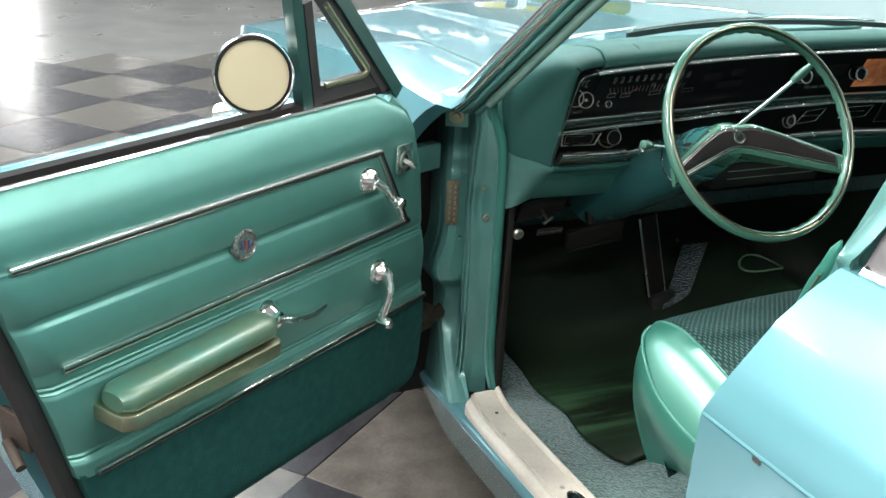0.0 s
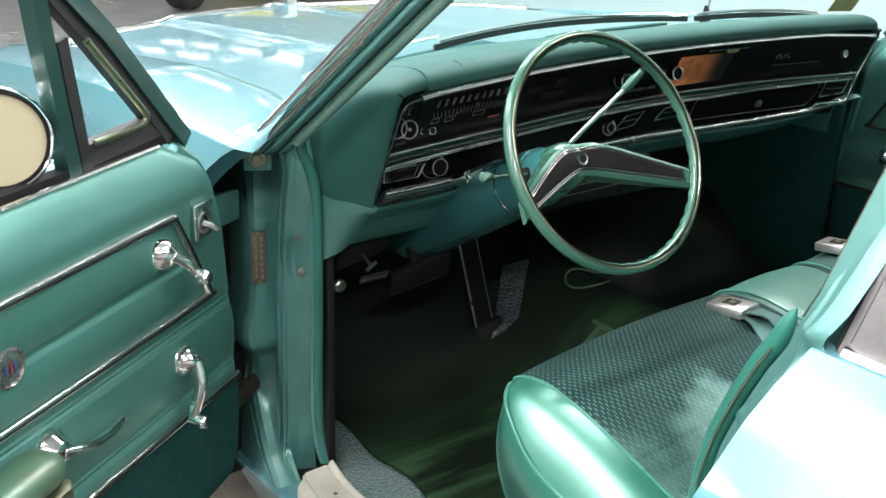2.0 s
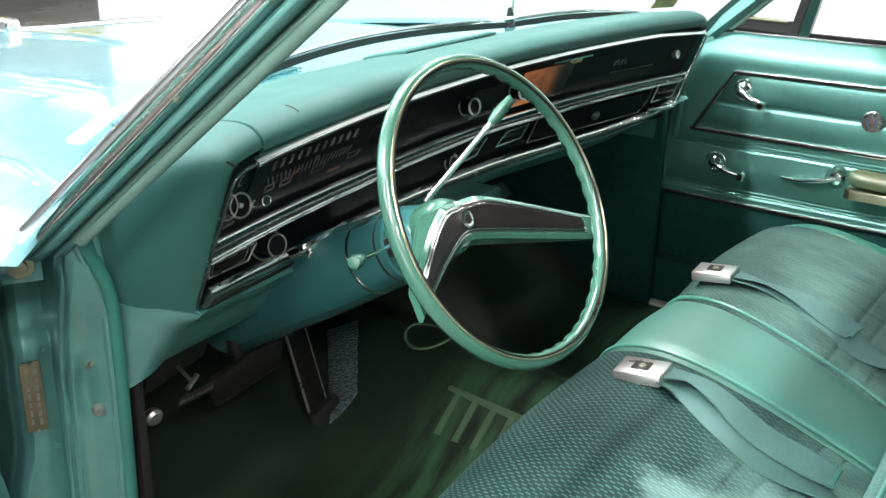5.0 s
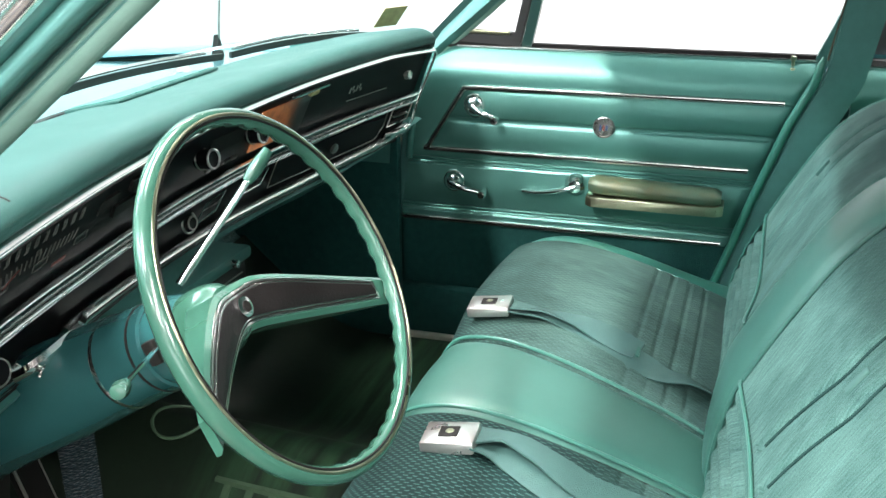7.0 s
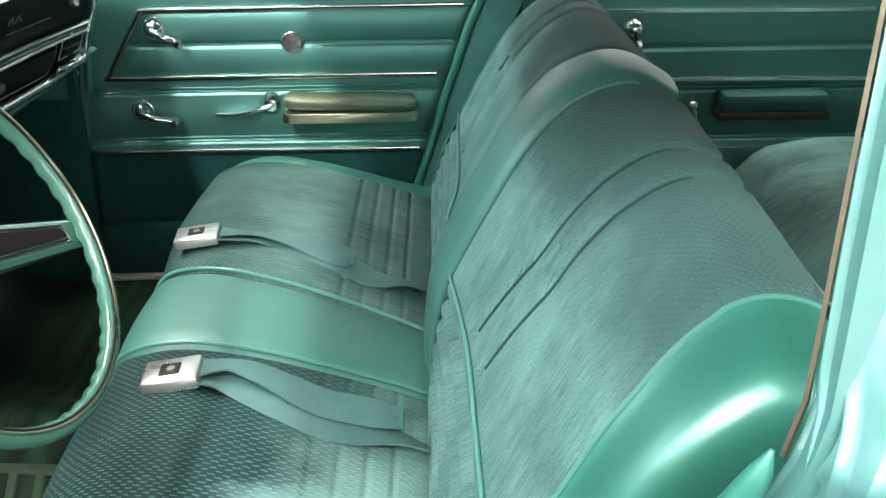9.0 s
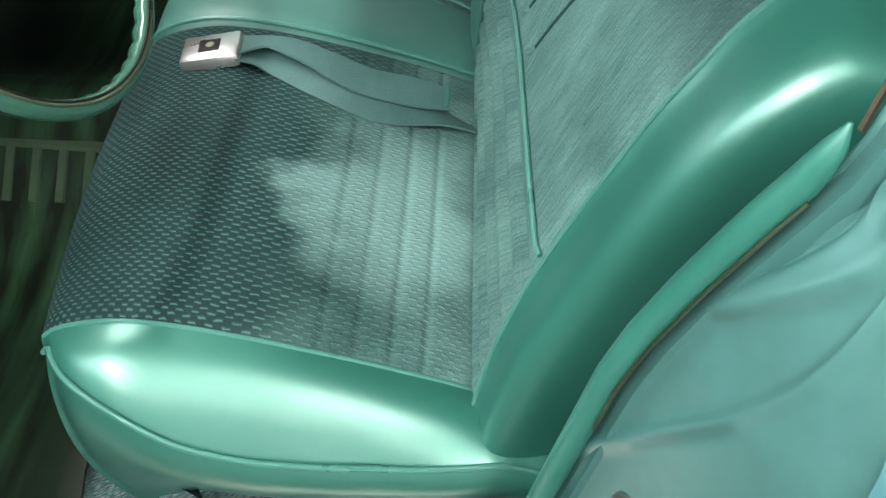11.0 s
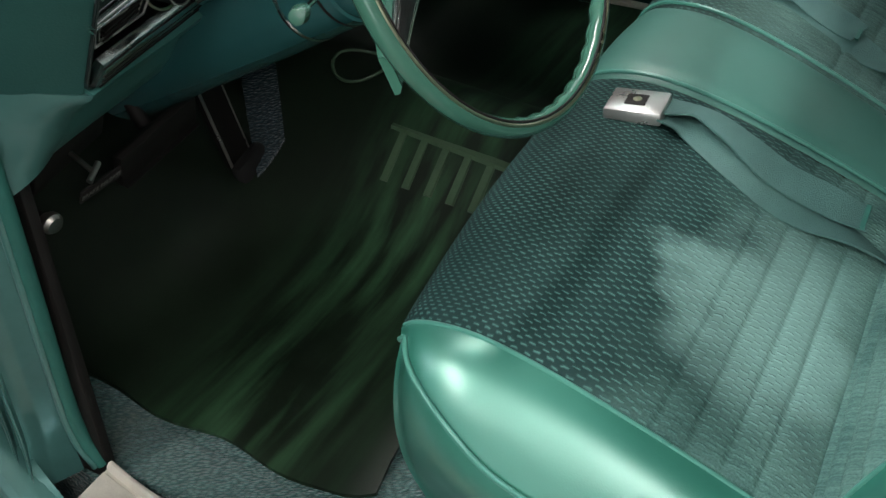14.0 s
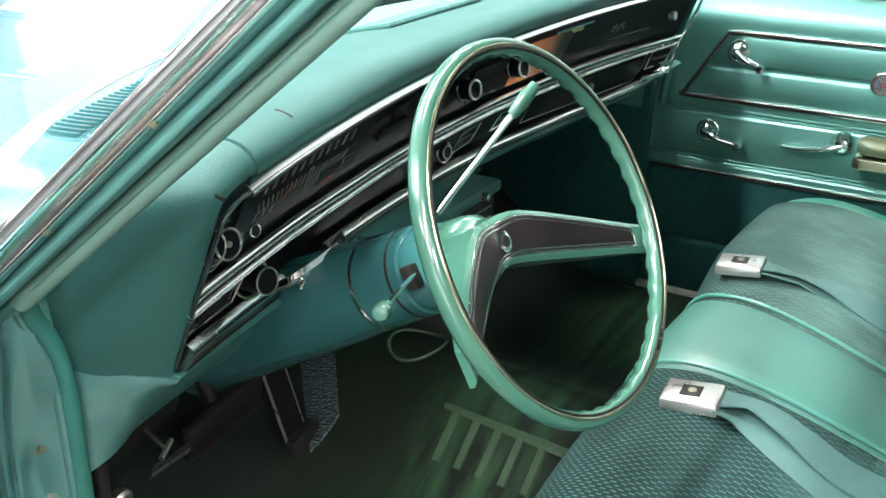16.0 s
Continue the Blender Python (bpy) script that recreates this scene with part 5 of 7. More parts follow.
# ---- front bench seat ----
seat = empty("bench_seat", "front bench seat in teal basket-weave cloth with pearl green vinyl", "car seat")
CUSH = smooth_path([(0, 0.07, 0.42), (0, 0.124, 0.50), (0, 0.146, 0.60), (0, 0.142, 0.655), (0, 0.111, 0.689), (0, 0.04, 0.703), (0, -0.05, 0.692), (0, -0.16, 0.662), (0, -0.26, 0.628), (0, -0.33, 0.60), (0, -0.39, 0.585)], 81)
BACK = smooth_path([(0, -0.295, 0.53), (0, -0.297, 0.60), (0, -0.325, 0.70), (0, -0.372, 0.80), (0, -0.418, 0.885), (0, -0.455, 0.945), (0, -0.50, 0.995), (0, -0.553, 1.026), (0, -0.602, 1.020), (0, -0.638, 0.985), (0, -0.655, 0.90), (0, -0.665, 0.58)], 121)


def along(table, s):
    k = min(max(s, 0), 1) * (len(table) - 1)
    i = min(int(k), len(table) - 2)
    return table[i].lerp(table[i + 1], k - i)


def length_at(table):
    out = [0.0]
    for a, b in zip(table, table[1:]):
        out.append(out[-1] + (b - a).length)
    return out


CUSH_LEN, BACK_LEN = length_at(CUSH), length_at(BACK)


def dip(d, w, depth):
    return depth * math.exp(-((d / w) ** 2))


def bow(x, s):
    """How far the cushion's front edge falls back towards its ends."""
    k = max(0.0, abs(x) - 0.12) / 0.58
    return (0.071 * k * k if x < 0 else -0.034 * min(1.0, 2.5 * k)) * max(0.0, 1 - s * 1.6)


surface = {}


def sheet(name, table, lens, x0, x1, mat, label, s0=0.0, s1=1.0, nu=40, nv=100, pleats=(), x_edge=None, deep=0.012, seams=()):
    """One upholstery panel of a cushion between two seams, with pleats across it."""
    mid = [t.copy() for t in table]

    def f(u, v):
        s = s0 + (s1 - s0) * v
        p = along(mid, s)
        q = along(mid, s + 0.004) - along(mid, s - 0.004)
        nrm = Vector((0, -q.z, q.y)).normalized()
        a, b = (x0, x1) if x_edge is None else x_edge(s)
        x = a + (b - a) * u
        d = -dip(u * abs(b - a), 0.012, deep) - dip((1 - u) * abs(b - a), 0.012, deep)
        d += 0.006 * math.sin(math.pi * u)
        if table is BACK:
            d += 0.040 * math.exp(-(((x + 0.02) / 0.20) ** 2)) * min(1.0, max(0.0, (s - 0.08) / 0.15)) * (1 if s < 0.55 else max(0.3, 1 - (s - 0.55) * 4))
        at = lens[0] + s * lens[-1]
        for c, w, h in pleats:
            d -= dip(at - c, w, h)
        for c, w, h in seams:
            d -= dip(x - c(s), w, h) * (1 if s > 0.255 else 0)
        drop = 0.012 * max(0.0, (x - 0.30) / 0.35) ** 2 if table is CUSH else 0
        return (x, p.y + nrm.y * d * SIGN - (bow(x, s) if table is CUSH else 0), p.z + nrm.z * d * SIGN - drop)

    SIGN = -1
    surface[name] = f
    return part(name, grid(f, nu, nv, uv=lambda u, v: (x0 + (x1 - x0) * u, (s0 + (s1 - s0) * v) * lens[-1])), mat, seat, label)


cush_pleats = [(k * CUSH_LEN[-1], 0.0034, 0.0025) for k in (0.697, 0.728, 0.760, 0.793)]


def cush_edge(sgn):
    def f(s):
        far = 0.105 - 0.075 * min(1.0, max(0.0, (s - 0.4) / 0.45))
        return (-0.700, -0.145) if sgn < 0 else (far, 0.645) if sgn > 0 else (-0.145, far)

    return f


for sgn, a, b in ((-1, -0.700, -0.145), (1, 0.105, 0.645)):
    sheet("cushion_weave", CUSH, CUSH_LEN, a, b, FABRIC if sgn < 0 else FABRIC_VELVET, "dark basket-weave cloth cushion, worn pale and pleated behind" if sgn < 0 else "velvety worn teal cloth cushion with pleats", 0.0, 1.0, 50, 400, cush_pleats, x_edge=cush_edge(sgn))
sheet("cushion_strip", CUSH, CUSH_LEN, -0.145, 0.105, STRIP_VINYL, "plain green vinyl centre strip", nu=20, nv=60, x_edge=cush_edge(0))
back_pleats = [(k * BACK_LEN[-1], 0.0075, 0.011) for k in (0.118, 0.144, 0.170, 0.196, 0.221)]


def back_edge(sgn):
    def f(s):
        z = along(BACK, s).z if s < 0.6 else 1.03 + (s - 0.6) * 0
        far = lerp([(0.62, 0.712), (0.77, 0.690), (0.88, 0.686), (0.96, 0.682), (1.0, 0.668), (1.03, 0.66)], z)
        return (-far, -0.108) if sgn < 0 else (0.062, far)

    return f


def leg_x(sgn, s):
    """Where the pair of upright seams stands on the backrest."""
    if sgn < 0:
        return ease([(0.20, -0.312), (0.30, -0.340), (0.40, -0.376), (0.48, -0.372), (0.80, -0.372)], s)
    return ease([(0.20, 0.43), (0.30, 0.45), (0.42, 0.475), (0.50, 0.47), (0.80, 0.46)], s)


for sgn in (-1, 1):
    a, b = (-0.70, -0.108) if sgn < 0 else (0.062, 0.70)
    arches = [lambda s, dx=dx: leg_x(sgn, s) + dx for dx in (-0.042, 0.042)]
    sheet("backrest_cloth", BACK, BACK_LEN, a, b, FABRIC_SOFT, "pale brushed cloth backrest with paired seams and pleats below", 0.0, 0.76, 130, 420, back_pleats, back_edge(sgn), deep=0.006, seams=[(arch, 0.009, 0.007) for arch in arches])
    for arch in arches:
        cord = []
        for s in np.linspace(0.262, 0.66, 70):
            ea, eb = back_edge(sgn)(s)
            share = (arch(s) - ea) / (eb - ea)
            if 0.02 < share < 0.98:
                cord.append(Vector(surface["backrest_cloth"](share, s / 0.76)) + Vector((0, 0.0016, 0.0012)))
        part("seam", sweep(cord, circle(0.0022, 6), up=(1, 0, 0)), SEAM_THREAD, seat, "dark stitched seam")
    part("piping", sweep([Vector(surface["backrest_cloth"](u, 0.246 / 0.76)) + Vector((0, 0.003, 0.001)) for u in np.linspace(0.015, 0.985, 50)], circle(0.0026, 8)), PIPING, seat, "mint piping over the pleats")
    xc_ = leg_x(sgn, 0.42)
    p = along(BACK, 0.42)
    part("backrest_tab", obox((xc_, p.y + 0.006, p.z + 0.004), (1, 0, 0), (0, 0.55, -0.83), (0, 0.83, 0.55), 0.012, 0.034, 0.006, 0.002), FABRIC_SOFT, seat)
for k in (-0.108, 0.062):
    edge = []
    for s in np.linspace(0.05, 0.66, 90):
        ea, eb = back_edge(-1 if k < 0 else 1)(s)
        p = along(BACK, s)
        q = along(BACK, s + 0.004) - along(BACK, s - 0.004)
        puff = 0.040 * math.exp(-(((k + 0.02) / 0.20) ** 2)) * min(1.0, max(0.0, (s - 0.08) / 0.15)) * (1 if s < 0.55 else max(0.3, 1 - (s - 0.55) * 4))
        nrm = Vector((0, q.z, -q.y)).normalized()
        edge.append(Vector((k, p.y, p.z)) + nrm * (puff - 0.004))
    part("strip_seam", sweep(edge, circle(0.0042, 8), up=(1, 0, 0)), STRIP_VINYL, seat, "welted edge of the centre strip")
sheet("backrest_strip", BACK, BACK_LEN, -0.108, 0.062, STRIP_VINYL, "plain green vinyl centre strip", 0.0, 0.76, 20, 60)


def shell_back(u, v):
    s = 0.755 + 0.245 * v
    p = along(BACK, s)
    return (-0.66 + 1.32 * u, p.y, p.z)


part("backrest_rear", grid(shell_back, 20, 24), VINYL, seat, "teal vinyl rear of the backrest")
LOW_Z = [(-0.42, 0.604), (-0.336, 0.600), (-0.25, 0.589), (-0.17, 0.594), (-0.09, 0.606), (-0.03, 0.626), (0.0, 0.646), (0.04, 0.668), (0.08, 0.680), (0.14, 0.69)]
for sgn in (-1, 1):
    k0 = 0.36

    def bolster(u, v):
        s = k0 + (1 - k0) * u
        p = along(CUSH, s)
        zl = min(ease(LOW_Z, p.y - (bow(-0.70, s) if sgn < 0 else 0.02)), p.z - 0.004)
        h = p.z - zl
        w = 1 - math.exp(-h / 0.030)
        if p.y < 0:
            w = max(w, 0.86 * min(1.0, -p.y / 0.06))
        a = math.pi / 2 * v
        if sgn > 0:
            return (0.643 + 0.110 * w * math.sin(a) ** 0.85, p.y + 0.002 - bow(0.65, s) - 0.006 * v, p.z - 0.020 - h * (1 - math.cos(a)) ** 1.1 + 0.005 * math.sin(2 * a) * w)
        return (-(0.692 + 0.088 * w * (0.75 * v + 0.25 * math.sin(a))), p.y + 0.002 - bow(-0.70, s) - 0.006 * v, p.z - h * (0.62 * v + 0.38 * (1 - math.cos(a))) - 0.003 + 0.010 * w * math.sin(math.pi * v))

    part("cushion_bolster", grid(bolster, 44, 20), BOLSTER, seat, "glossy pearl green vinyl bolster")
    part("piping", sweep([bolster(u, 0.0) for u in np.linspace(0.02, 0.97, 44)], circle(0.0024, 8)), PIPING, seat, "pale mint piping")
    part("piping", sweep([Vector(bolster(u, 1.0)) + Vector((sgn * 0.0035, 0, 0.002)) for u in np.linspace(0.0, 0.97, 44)], circle(0.0030, 8)), PIPING, seat)

    def skirt(u, v):
        top = Vector(bolster(u, 1.0))
        foot = Vector((sgn * 0.690, min(top.y, 0.11) - 0.03 * v, 0.452 + 0.04 * max(0.0, u - 0.6) - 0.042 * max(0.0, 1 - u / 0.3)))
        p = top.lerp(foot, v)
        p.x += sgn * 0.030 * math.sin(math.pi * v**0.8)
        return p

    part("cushion_side", grid(skirt, 40, 12), BOLSTER, seat)

    def wing(u, v):
        s = 0.06 + 0.68 * u
        p = along(BACK, s)
        x0 = back_edge(-1)(s)[0]
        q = Vector((sgn * -x0, p.y, p.z - 0.004))
        far = Vector((sgn * 0.748, p.y - 0.085 + 0.03 * u, p.z - 0.035 - 0.05 * u))
        r = q.lerp(far, v)
        puff = math.sin(math.pi * v**1.35)
        r.y += 0.030 * puff
        r.x += sgn * 0.026 * puff
        r.z += 0.014 * puff
        return r

    part("backrest_bolster", grid(wing, 44, 18), BOLSTER, seat, "glossy pearl green vinyl side bolster")
    part("piping", sweep([wing(u, 0.0) for u in np.linspace(0.02, 1, 40)], circle(0.0024, 8)), PIPING, seat)
    part("piping", sweep([Vector(wing(u, 1.0)) for u in np.linspace(0.0, 1, 40)], circle(0.004, 8)), SHADED_TEAL, seat)

    def flank(u, v):
        a = Vector(wing(u, 1.0))
        b = Vector((sgn * 0.735, -0.64 - 0.0 * u, max(0.50, a.z - 0.02)))
        r = a.lerp(b, v)
        r.x += sgn * 0.014 * math.sin(math.pi * v)
        return r

    part("backrest_side", grid(flank, 40, 10), BOLSTER, seat)
for k in (0, 1):
    part("piping", sweep([Vector((cush_edge(0)(s)[k], along(CUSH, s).y - bow(0.14, s), along(CUSH, s).z + 0.001)) for s in np.linspace(0.12, 1, 60)], circle(0.003, 8)), PIPING, seat)
part("seat_base", box(-0.60, 0.60, -0.55, -0.03, 0.34, 0.47, 0.01), BLACK_MATT, seat)
adjuster = part("seat_adjuster", rod((-0.690, -0.140, 0.462), (-0.742, -0.160, 0.452), 0.0055), RUST, seat, "rusty stem of the seat adjuster")
part("knob", lathe([(0, 0.004), (0.010, 0.003), (0.0135, -0.001), (0.0135, -0.008), (0.0115, -0.018), (0.0125, -0.029), (0.009, -0.034), (0, -0.035)], 16, m=aim((-0.735, -0.158, 0.458), (0.62, 0.30, 0.72))), CHROME, adjuster, "chipped chrome seat adjuster knob")


# ---- seat belts ----
def belt(label, buckle, turn, path, width=0.047, tail=True):
    th = empty("seat_belt", label, "seat belt", "lap belts")
    bx, by, bz = buckle
    rot = Matrix.Translation(buckle) @ Matrix.Rotation(radians(turn), 4, "Z") @ Matrix.Rotation(radians(-6), 4, "X")
    b = part("buckle", box(-0.0295, 0.0295, -0.036, 0.036, 0, 0.018, 0.004), BUCKLE, th, "brushed metal buckle", rot)
    part("push_button", box(-0.013, 0.013, -0.012, 0.014, 0.0175, 0.0195, 0.001), BLACK_MATT, b, "dark square release button", rot)
    part("button_mark", lathe([(0.006, 0.0195), (0.005, 0.0205), (0, 0.021)], 12, m=rot), GOLD_TRIM, b)
    for k, route in enumerate(path):
        pts = smooth_path([rot @ Vector((0.008 * (1 - 2 * k), -0.03, 0.010 - 0.006 * k))] + [Vector(p) for p in route], 40)

        def twist(t):
            return Vector((0.30 * math.sin(6 * t + 2 * k), 0.12, 1)).normalized()

        part("webbing", sweep(pts, [(-width / 2, -0.0012), (width / 2, -0.0012), (width / 2, 0.0012), (-width / 2, 0.0012)], up=twist), BELT, th, "creased teal webbing")
        if k == 0:
            e1, e0 = pts[-1], pts[-2]
            part("stitched_end", obox(e1 + Vector((0, 0, 0.002)), (1, 0, 0), (e1 - e0).normalized(), (0, 0.3, 0.95), width + 0.002, 0.006, 0.003), TEAL_RUBBER, th)
    return th


belt("teal lap belt with a metal buckle lying on the driver's cushion", (-0.247, 0.024, 0.705), 5, [[(-0.228, -0.05, 0.716), (-0.250, -0.10, 0.709), (-0.272, -0.16, 0.688), (-0.268, -0.22, 0.668), (-0.258, -0.262, 0.652)], [(-0.252, -0.05, 0.704), (-0.285, -0.12, 0.690), (-0.300, -0.19, 0.664), (-0.288, -0.26, 0.642), (-0.275, -0.33, 0.60)]])
belt("teal lap belt with a metal buckle lying on the passenger's cushion", (0.182, 0.084, 0.710), 5, [[(0.205, -0.01, 0.712), (0.195, -0.07, 0.704), (0.178, -0.13, 0.688), (0.165, -0.17, 0.678)], [(0.20, -0.03, 0.703), (0.17, -0.11, 0.686), (0.140, -0.20, 0.658), (0.155, -0.26, 0.64), (0.165, -0.32, 0.60)]])
tongue = empty("seat_belt_end", "outer lap belt end with a metal tongue standing beside the seat", "seat belt")
tax, tay = Vector((0.12, 1, 0.05)).normalized(), Vector((0.25, -0.08, 0.96)).normalized()
taz = tax.cross(tay)
tpoly = [(-0.030, -0.026), (0.030, -0.026)] + [(0.031 * math.cos(a), 0.008 + 0.026 * math.sin(a)) for a in np.linspace(0, math.pi, 15)]
tong = part("tongue", prism(tpoly, 0.003, 0.001, Matrix.Translation((-0.752, -0.244, 0.455)) @ Matrix((tax, tay, taz)).transposed().to_4x4()), BUCKLE, tongue, "flat steel tongue")
part("slot", obox(Vector((-0.752, -0.246, 0.459)) + taz * 0.0015, tax, tay, taz, 0.015, 0.018, 0.006), BLACK_MATT, tong)
part("boot", prism([(-0.052, 0), (0.055, 0), (0.055, 0.085), (0.02, 0.11), (-0.035, 0.11), (-0.050, 0.09)], 0.05, 0.010, Matrix.Translation((-0.695, -0.268, 0.33)) @ Matrix(((0, 0, -1, 0), (1, 0, 0, 0), (0, 1, 0, 0), (0, 0, 0, 1)))), BOOT_PLASTIC, tongue, "dark teal plastic belt boot")
part("webbing", sweep(smooth_path([(-0.705, -0.30, 0.43), (-0.715, -0.36, 0.40), (-0.72, -0.42, 0.36), (-0.72, -0.47, 0.34)], 12), [(-0.022, -0.0015), (0.022, -0.0015), (0.022, 0.0015), (-0.022, 0.0015)], up=(-0.8, 0.2, 0.5)), BELT, tongue)

# ---- rear bench ----
rear = empty("bench_seat", "rear bench seat in teal cloth", "car seat")
part("cushion", grid(lambda u, v: (-0.70 + 1.4 * u, -0.93 - 0.55 * v, 0.66 + 0.04 * math.sin(math.pi * min(1, v * 1.2)) - 0.05 * max(0, 0.12 - v) / 0.12), 30, 20, (0, 0, -0.28), uv=lambda u, v: (1.4 * u, 0.55 * v)), FABRIC_SOFT, rear)
part("backrest", grid(lambda u, v: (-0.70 + 1.4 * u, -1.45 - 0.22 * v, 0.62 + 0.45 * v), 30, 16, (0, -0.15, 0), uv=lambda u, v: (1.4 * u, 0.5 * v)), FABRIC_SOFT, rear)

# ---- rubber floor mat ----
mat = empty("floor_mat", "dark green rubber floor mat with ribbed centre", "floor mat")


def mat_point(u, v, up=0.016):
    corner = max(0.0, 1 - v / 0.06) ** 2 * max(0.0, 1 - u / 0.05)
    x = -0.686 + 1.48 * u + 0.006 * math.sin(23 * v + 1) * max(0.0, 1 - 6 * u) + 0.022 * corner
    y = 0.165 + 0.02 * math.sin(9.65 * u) * (1 - v) + 0.72 * v
    return (x, y, floor_height(x, y) + up + 0.004 * math.sin(14 * u + 5 * v))


part("mat_sheet", grid(mat_point, 60, 40, (0, 0, -0.006)), RUBBER_MAT, mat)
RIB_GREEN = material("worn_rib_rubber", (0.085, 0.15, 0.088), 0.4, 0, amount=0.3, scale=15)
for i in range(5):
    y = 0.450 - i * 0.040
    part("mat_rib", sweep([Vector((x, y + 0.02 * (x + 0.10), floor_height(x, y) + 0.019)) for x in np.linspace(-0.170, -0.100, 10)], [(-0.0075, -0.004), (0.0075, -0.004), (0.006, 0.003), (-0.006, 0.003)]), RIB_GREEN, mat)
part("mat_rib", sweep([Vector((-0.094 + 0.02 * (y - 0.27), y, floor_height(-0.094, y) + 0.019)) for y in np.linspace(0.22, 0.475, 10)], [(-0.010, -0.004), (0.010, -0.004), (0.008, 0.003), (-0.008, 0.003)]), RIB_GREEN, mat)
part("mat_badge", sweep([Vector((0.0 + 0.055 * math.cos(a), 0.59 + 0.05 * math.sin(a), floor_height(0.055 * math.cos(a), 0.59) + 0.020)) for a in np.linspace(0, 2 * math.pi, 33)[:-1]], circle(0.003, 6), closed=True), RIB_GREEN, mat, "moulded oval badge, plain")

def toe_strip(u, v):
    a, b = Vector((-0.10, 0.78, 0)).lerp(Vector((-0.055, 0.735, 0)), u), Vector((-0.235, 0.655, 0)).lerp(Vector((-0.165, 0.645, 0)), u)
    p = a.lerp(b, v)
    return (p.x, p.y, floor_height(p.x, p.y) + 0.026)


part("toe_carpet", grid(toe_strip, 6, 14, (0, 0, -0.006)), BLUE_CARPET, car, "blue carpet strip beside the accelerator")

# ---- dashboard ----
dash = empty("dashboard", "teal padded dashboard with black fascia and chrome bezels", "dashboard")


def sweep_in(x):
    """How far the whole dash front falls away from the seat towards the middle of the car."""
    return 0.11 * (1 - (x / 0.77) ** 2)


def fascia(x, z, out=0.0):
    """A place on the leaning, bowed fascia; out is towards the driver."""
    return Vector((x, 0.35 - 0.49 * (z - 0.966) + sweep_in(x) - 0.898 * out, z - 0.44 * out))


FZ, FN = Vector((0, -0.44, 0.898)), Vector((0, -0.898, -0.44))


def fascia_axes(x):
    along_x = Vector((1, -0.371 * x, 0)).normalized()
    return along_x, FZ, along_x.cross(FZ).normalized()


PAD = [(0.76, 1.045), (0.66, 1.072), (0.56, 1.094), (0.46, 1.108), (0.38, 1.117), (0.330, 1.123), (0.302, 1.122), (0.286, 1.114), (0.281, 1.104), (0.287, 1.097), (0.32, 1.097)]
PAD_CURVE = smooth_path([(0, y, z) for y, z in PAD], 101)
PAD_X0, PAD_X1 = -0.72, 0.640


def pad(u, v):
    x = PAD_X0 + (PAD_X1 - PAD_X0) * u
    y, z = along(PAD_CURVE, v).yz
    near = max(0.0, min(1.0, (0.70 - y) / 0.40))
    y = min(y + sweep_in(x) * near, glass_y(x / 0.90, z) - 0.022)
    wend = max(0.0, u - 0.975) / 0.025
    return (x, y + 0.016 * wend**2, z - 0.016 * wend**2)


part("dash_pad", grid(pad, 80, 60, (0, 0, -0.004)), DASH_VINYL, dash, "padded teal dash top")
part("pad_seam", sweep([Vector(pad((-0.627 - PAD_X0) / (PAD_X1 - PAD_X0), v)) for v in np.linspace(0.545, 0.645, 10)], circle(0.0012, 6)), BLACK_MATT, dash)


def fascia_sheet(u, v):
    z = 0.868 + 0.224 * v
    left = -0.757 - 0.018 * v + 0.02 * max(0.0, (v - 0.85) / 0.15) ** 2
    right = 0.665 - 0.045 * v
    return fascia(left + (right - left) * u, z, -0.004)


part("fascia", grid(fascia_sheet, 60, 10, (0, 0.02, 0)), BLACK_PLASTIC, dash, "glossy black instrument fascia")


def bezel(pts, w, d, name="chrome_bezel", mat=CHROME, label=""):
    return part(name, sweep(pts, [(-w, -d), (w, -d), (w * 0.94, 0), (w * 0.78, d * 0.6), (w * 0.45, d * 0.92), (0, d), (-w * 0.45, d * 0.92), (-w * 0.78, d * 0.6), (-w * 0.94, 0)], up=lambda t: FN), mat, dash, label)


def run(table, x0, x1, out, n=40):
    """A line across the fascia at heights (x, z)."""
    return [fascia(x, lerp(table, x), out) for x in np.linspace(x0, x1, n)]


TOP_Z = [(-0.77, 1.086), (-0.70, 1.089), (0.45, 1.091), (0.62, 1.082)]
BAND_HI = [(-0.777, 0.996), (-0.65, 0.989), (-0.42, 0.981), (0.64, 0.985)]
BAND_LO = [(-0.77, 0.965), (-0.65, 0.961), (-0.42, 0.955), (0.02, 0.961), (0.18, 0.957), (0.64, 0.968)]
LOW_HI = [(-0.755, 0.927), (-0.62, 0.911), (-0.52, 0.902), (-0.11, 0.893), (0.06, 0.892), (0.24, 0.884), (0.56, 0.894), (0.66, 0.918)]
LOW_LO = [(-0.755, 0.892), (-0.60, 0.873), (-0.48, 0.866), (0.40, 0.867), (0.556, 0.880), (0.66, 0.904)]
surround = [fascia(x, z, 0.008) for x, z in ((-0.735, 1.087), (-0.760, 1.085), (-0.772, 1.076), (-0.773, 1.06), (-0.770, 1.0), (-0.765, 0.93), (-0.762, 0.905), (-0.755, 0.896), (-0.735, 0.888))]
bezel(run(TOP_Z, 0.62, -0.735, 0.007, 60), 0.0045, 0.006, label="chrome fascia surround")
bezel(smooth_path(surround, 40), 0.0018, 0.0018, mat=BAND_METAL)
part("surround_groove", sweep(run(TOP_Z, 0.60, -0.73, 0.0135, 60), circle(0.0011, 6)), BLACK_MATT, dash)
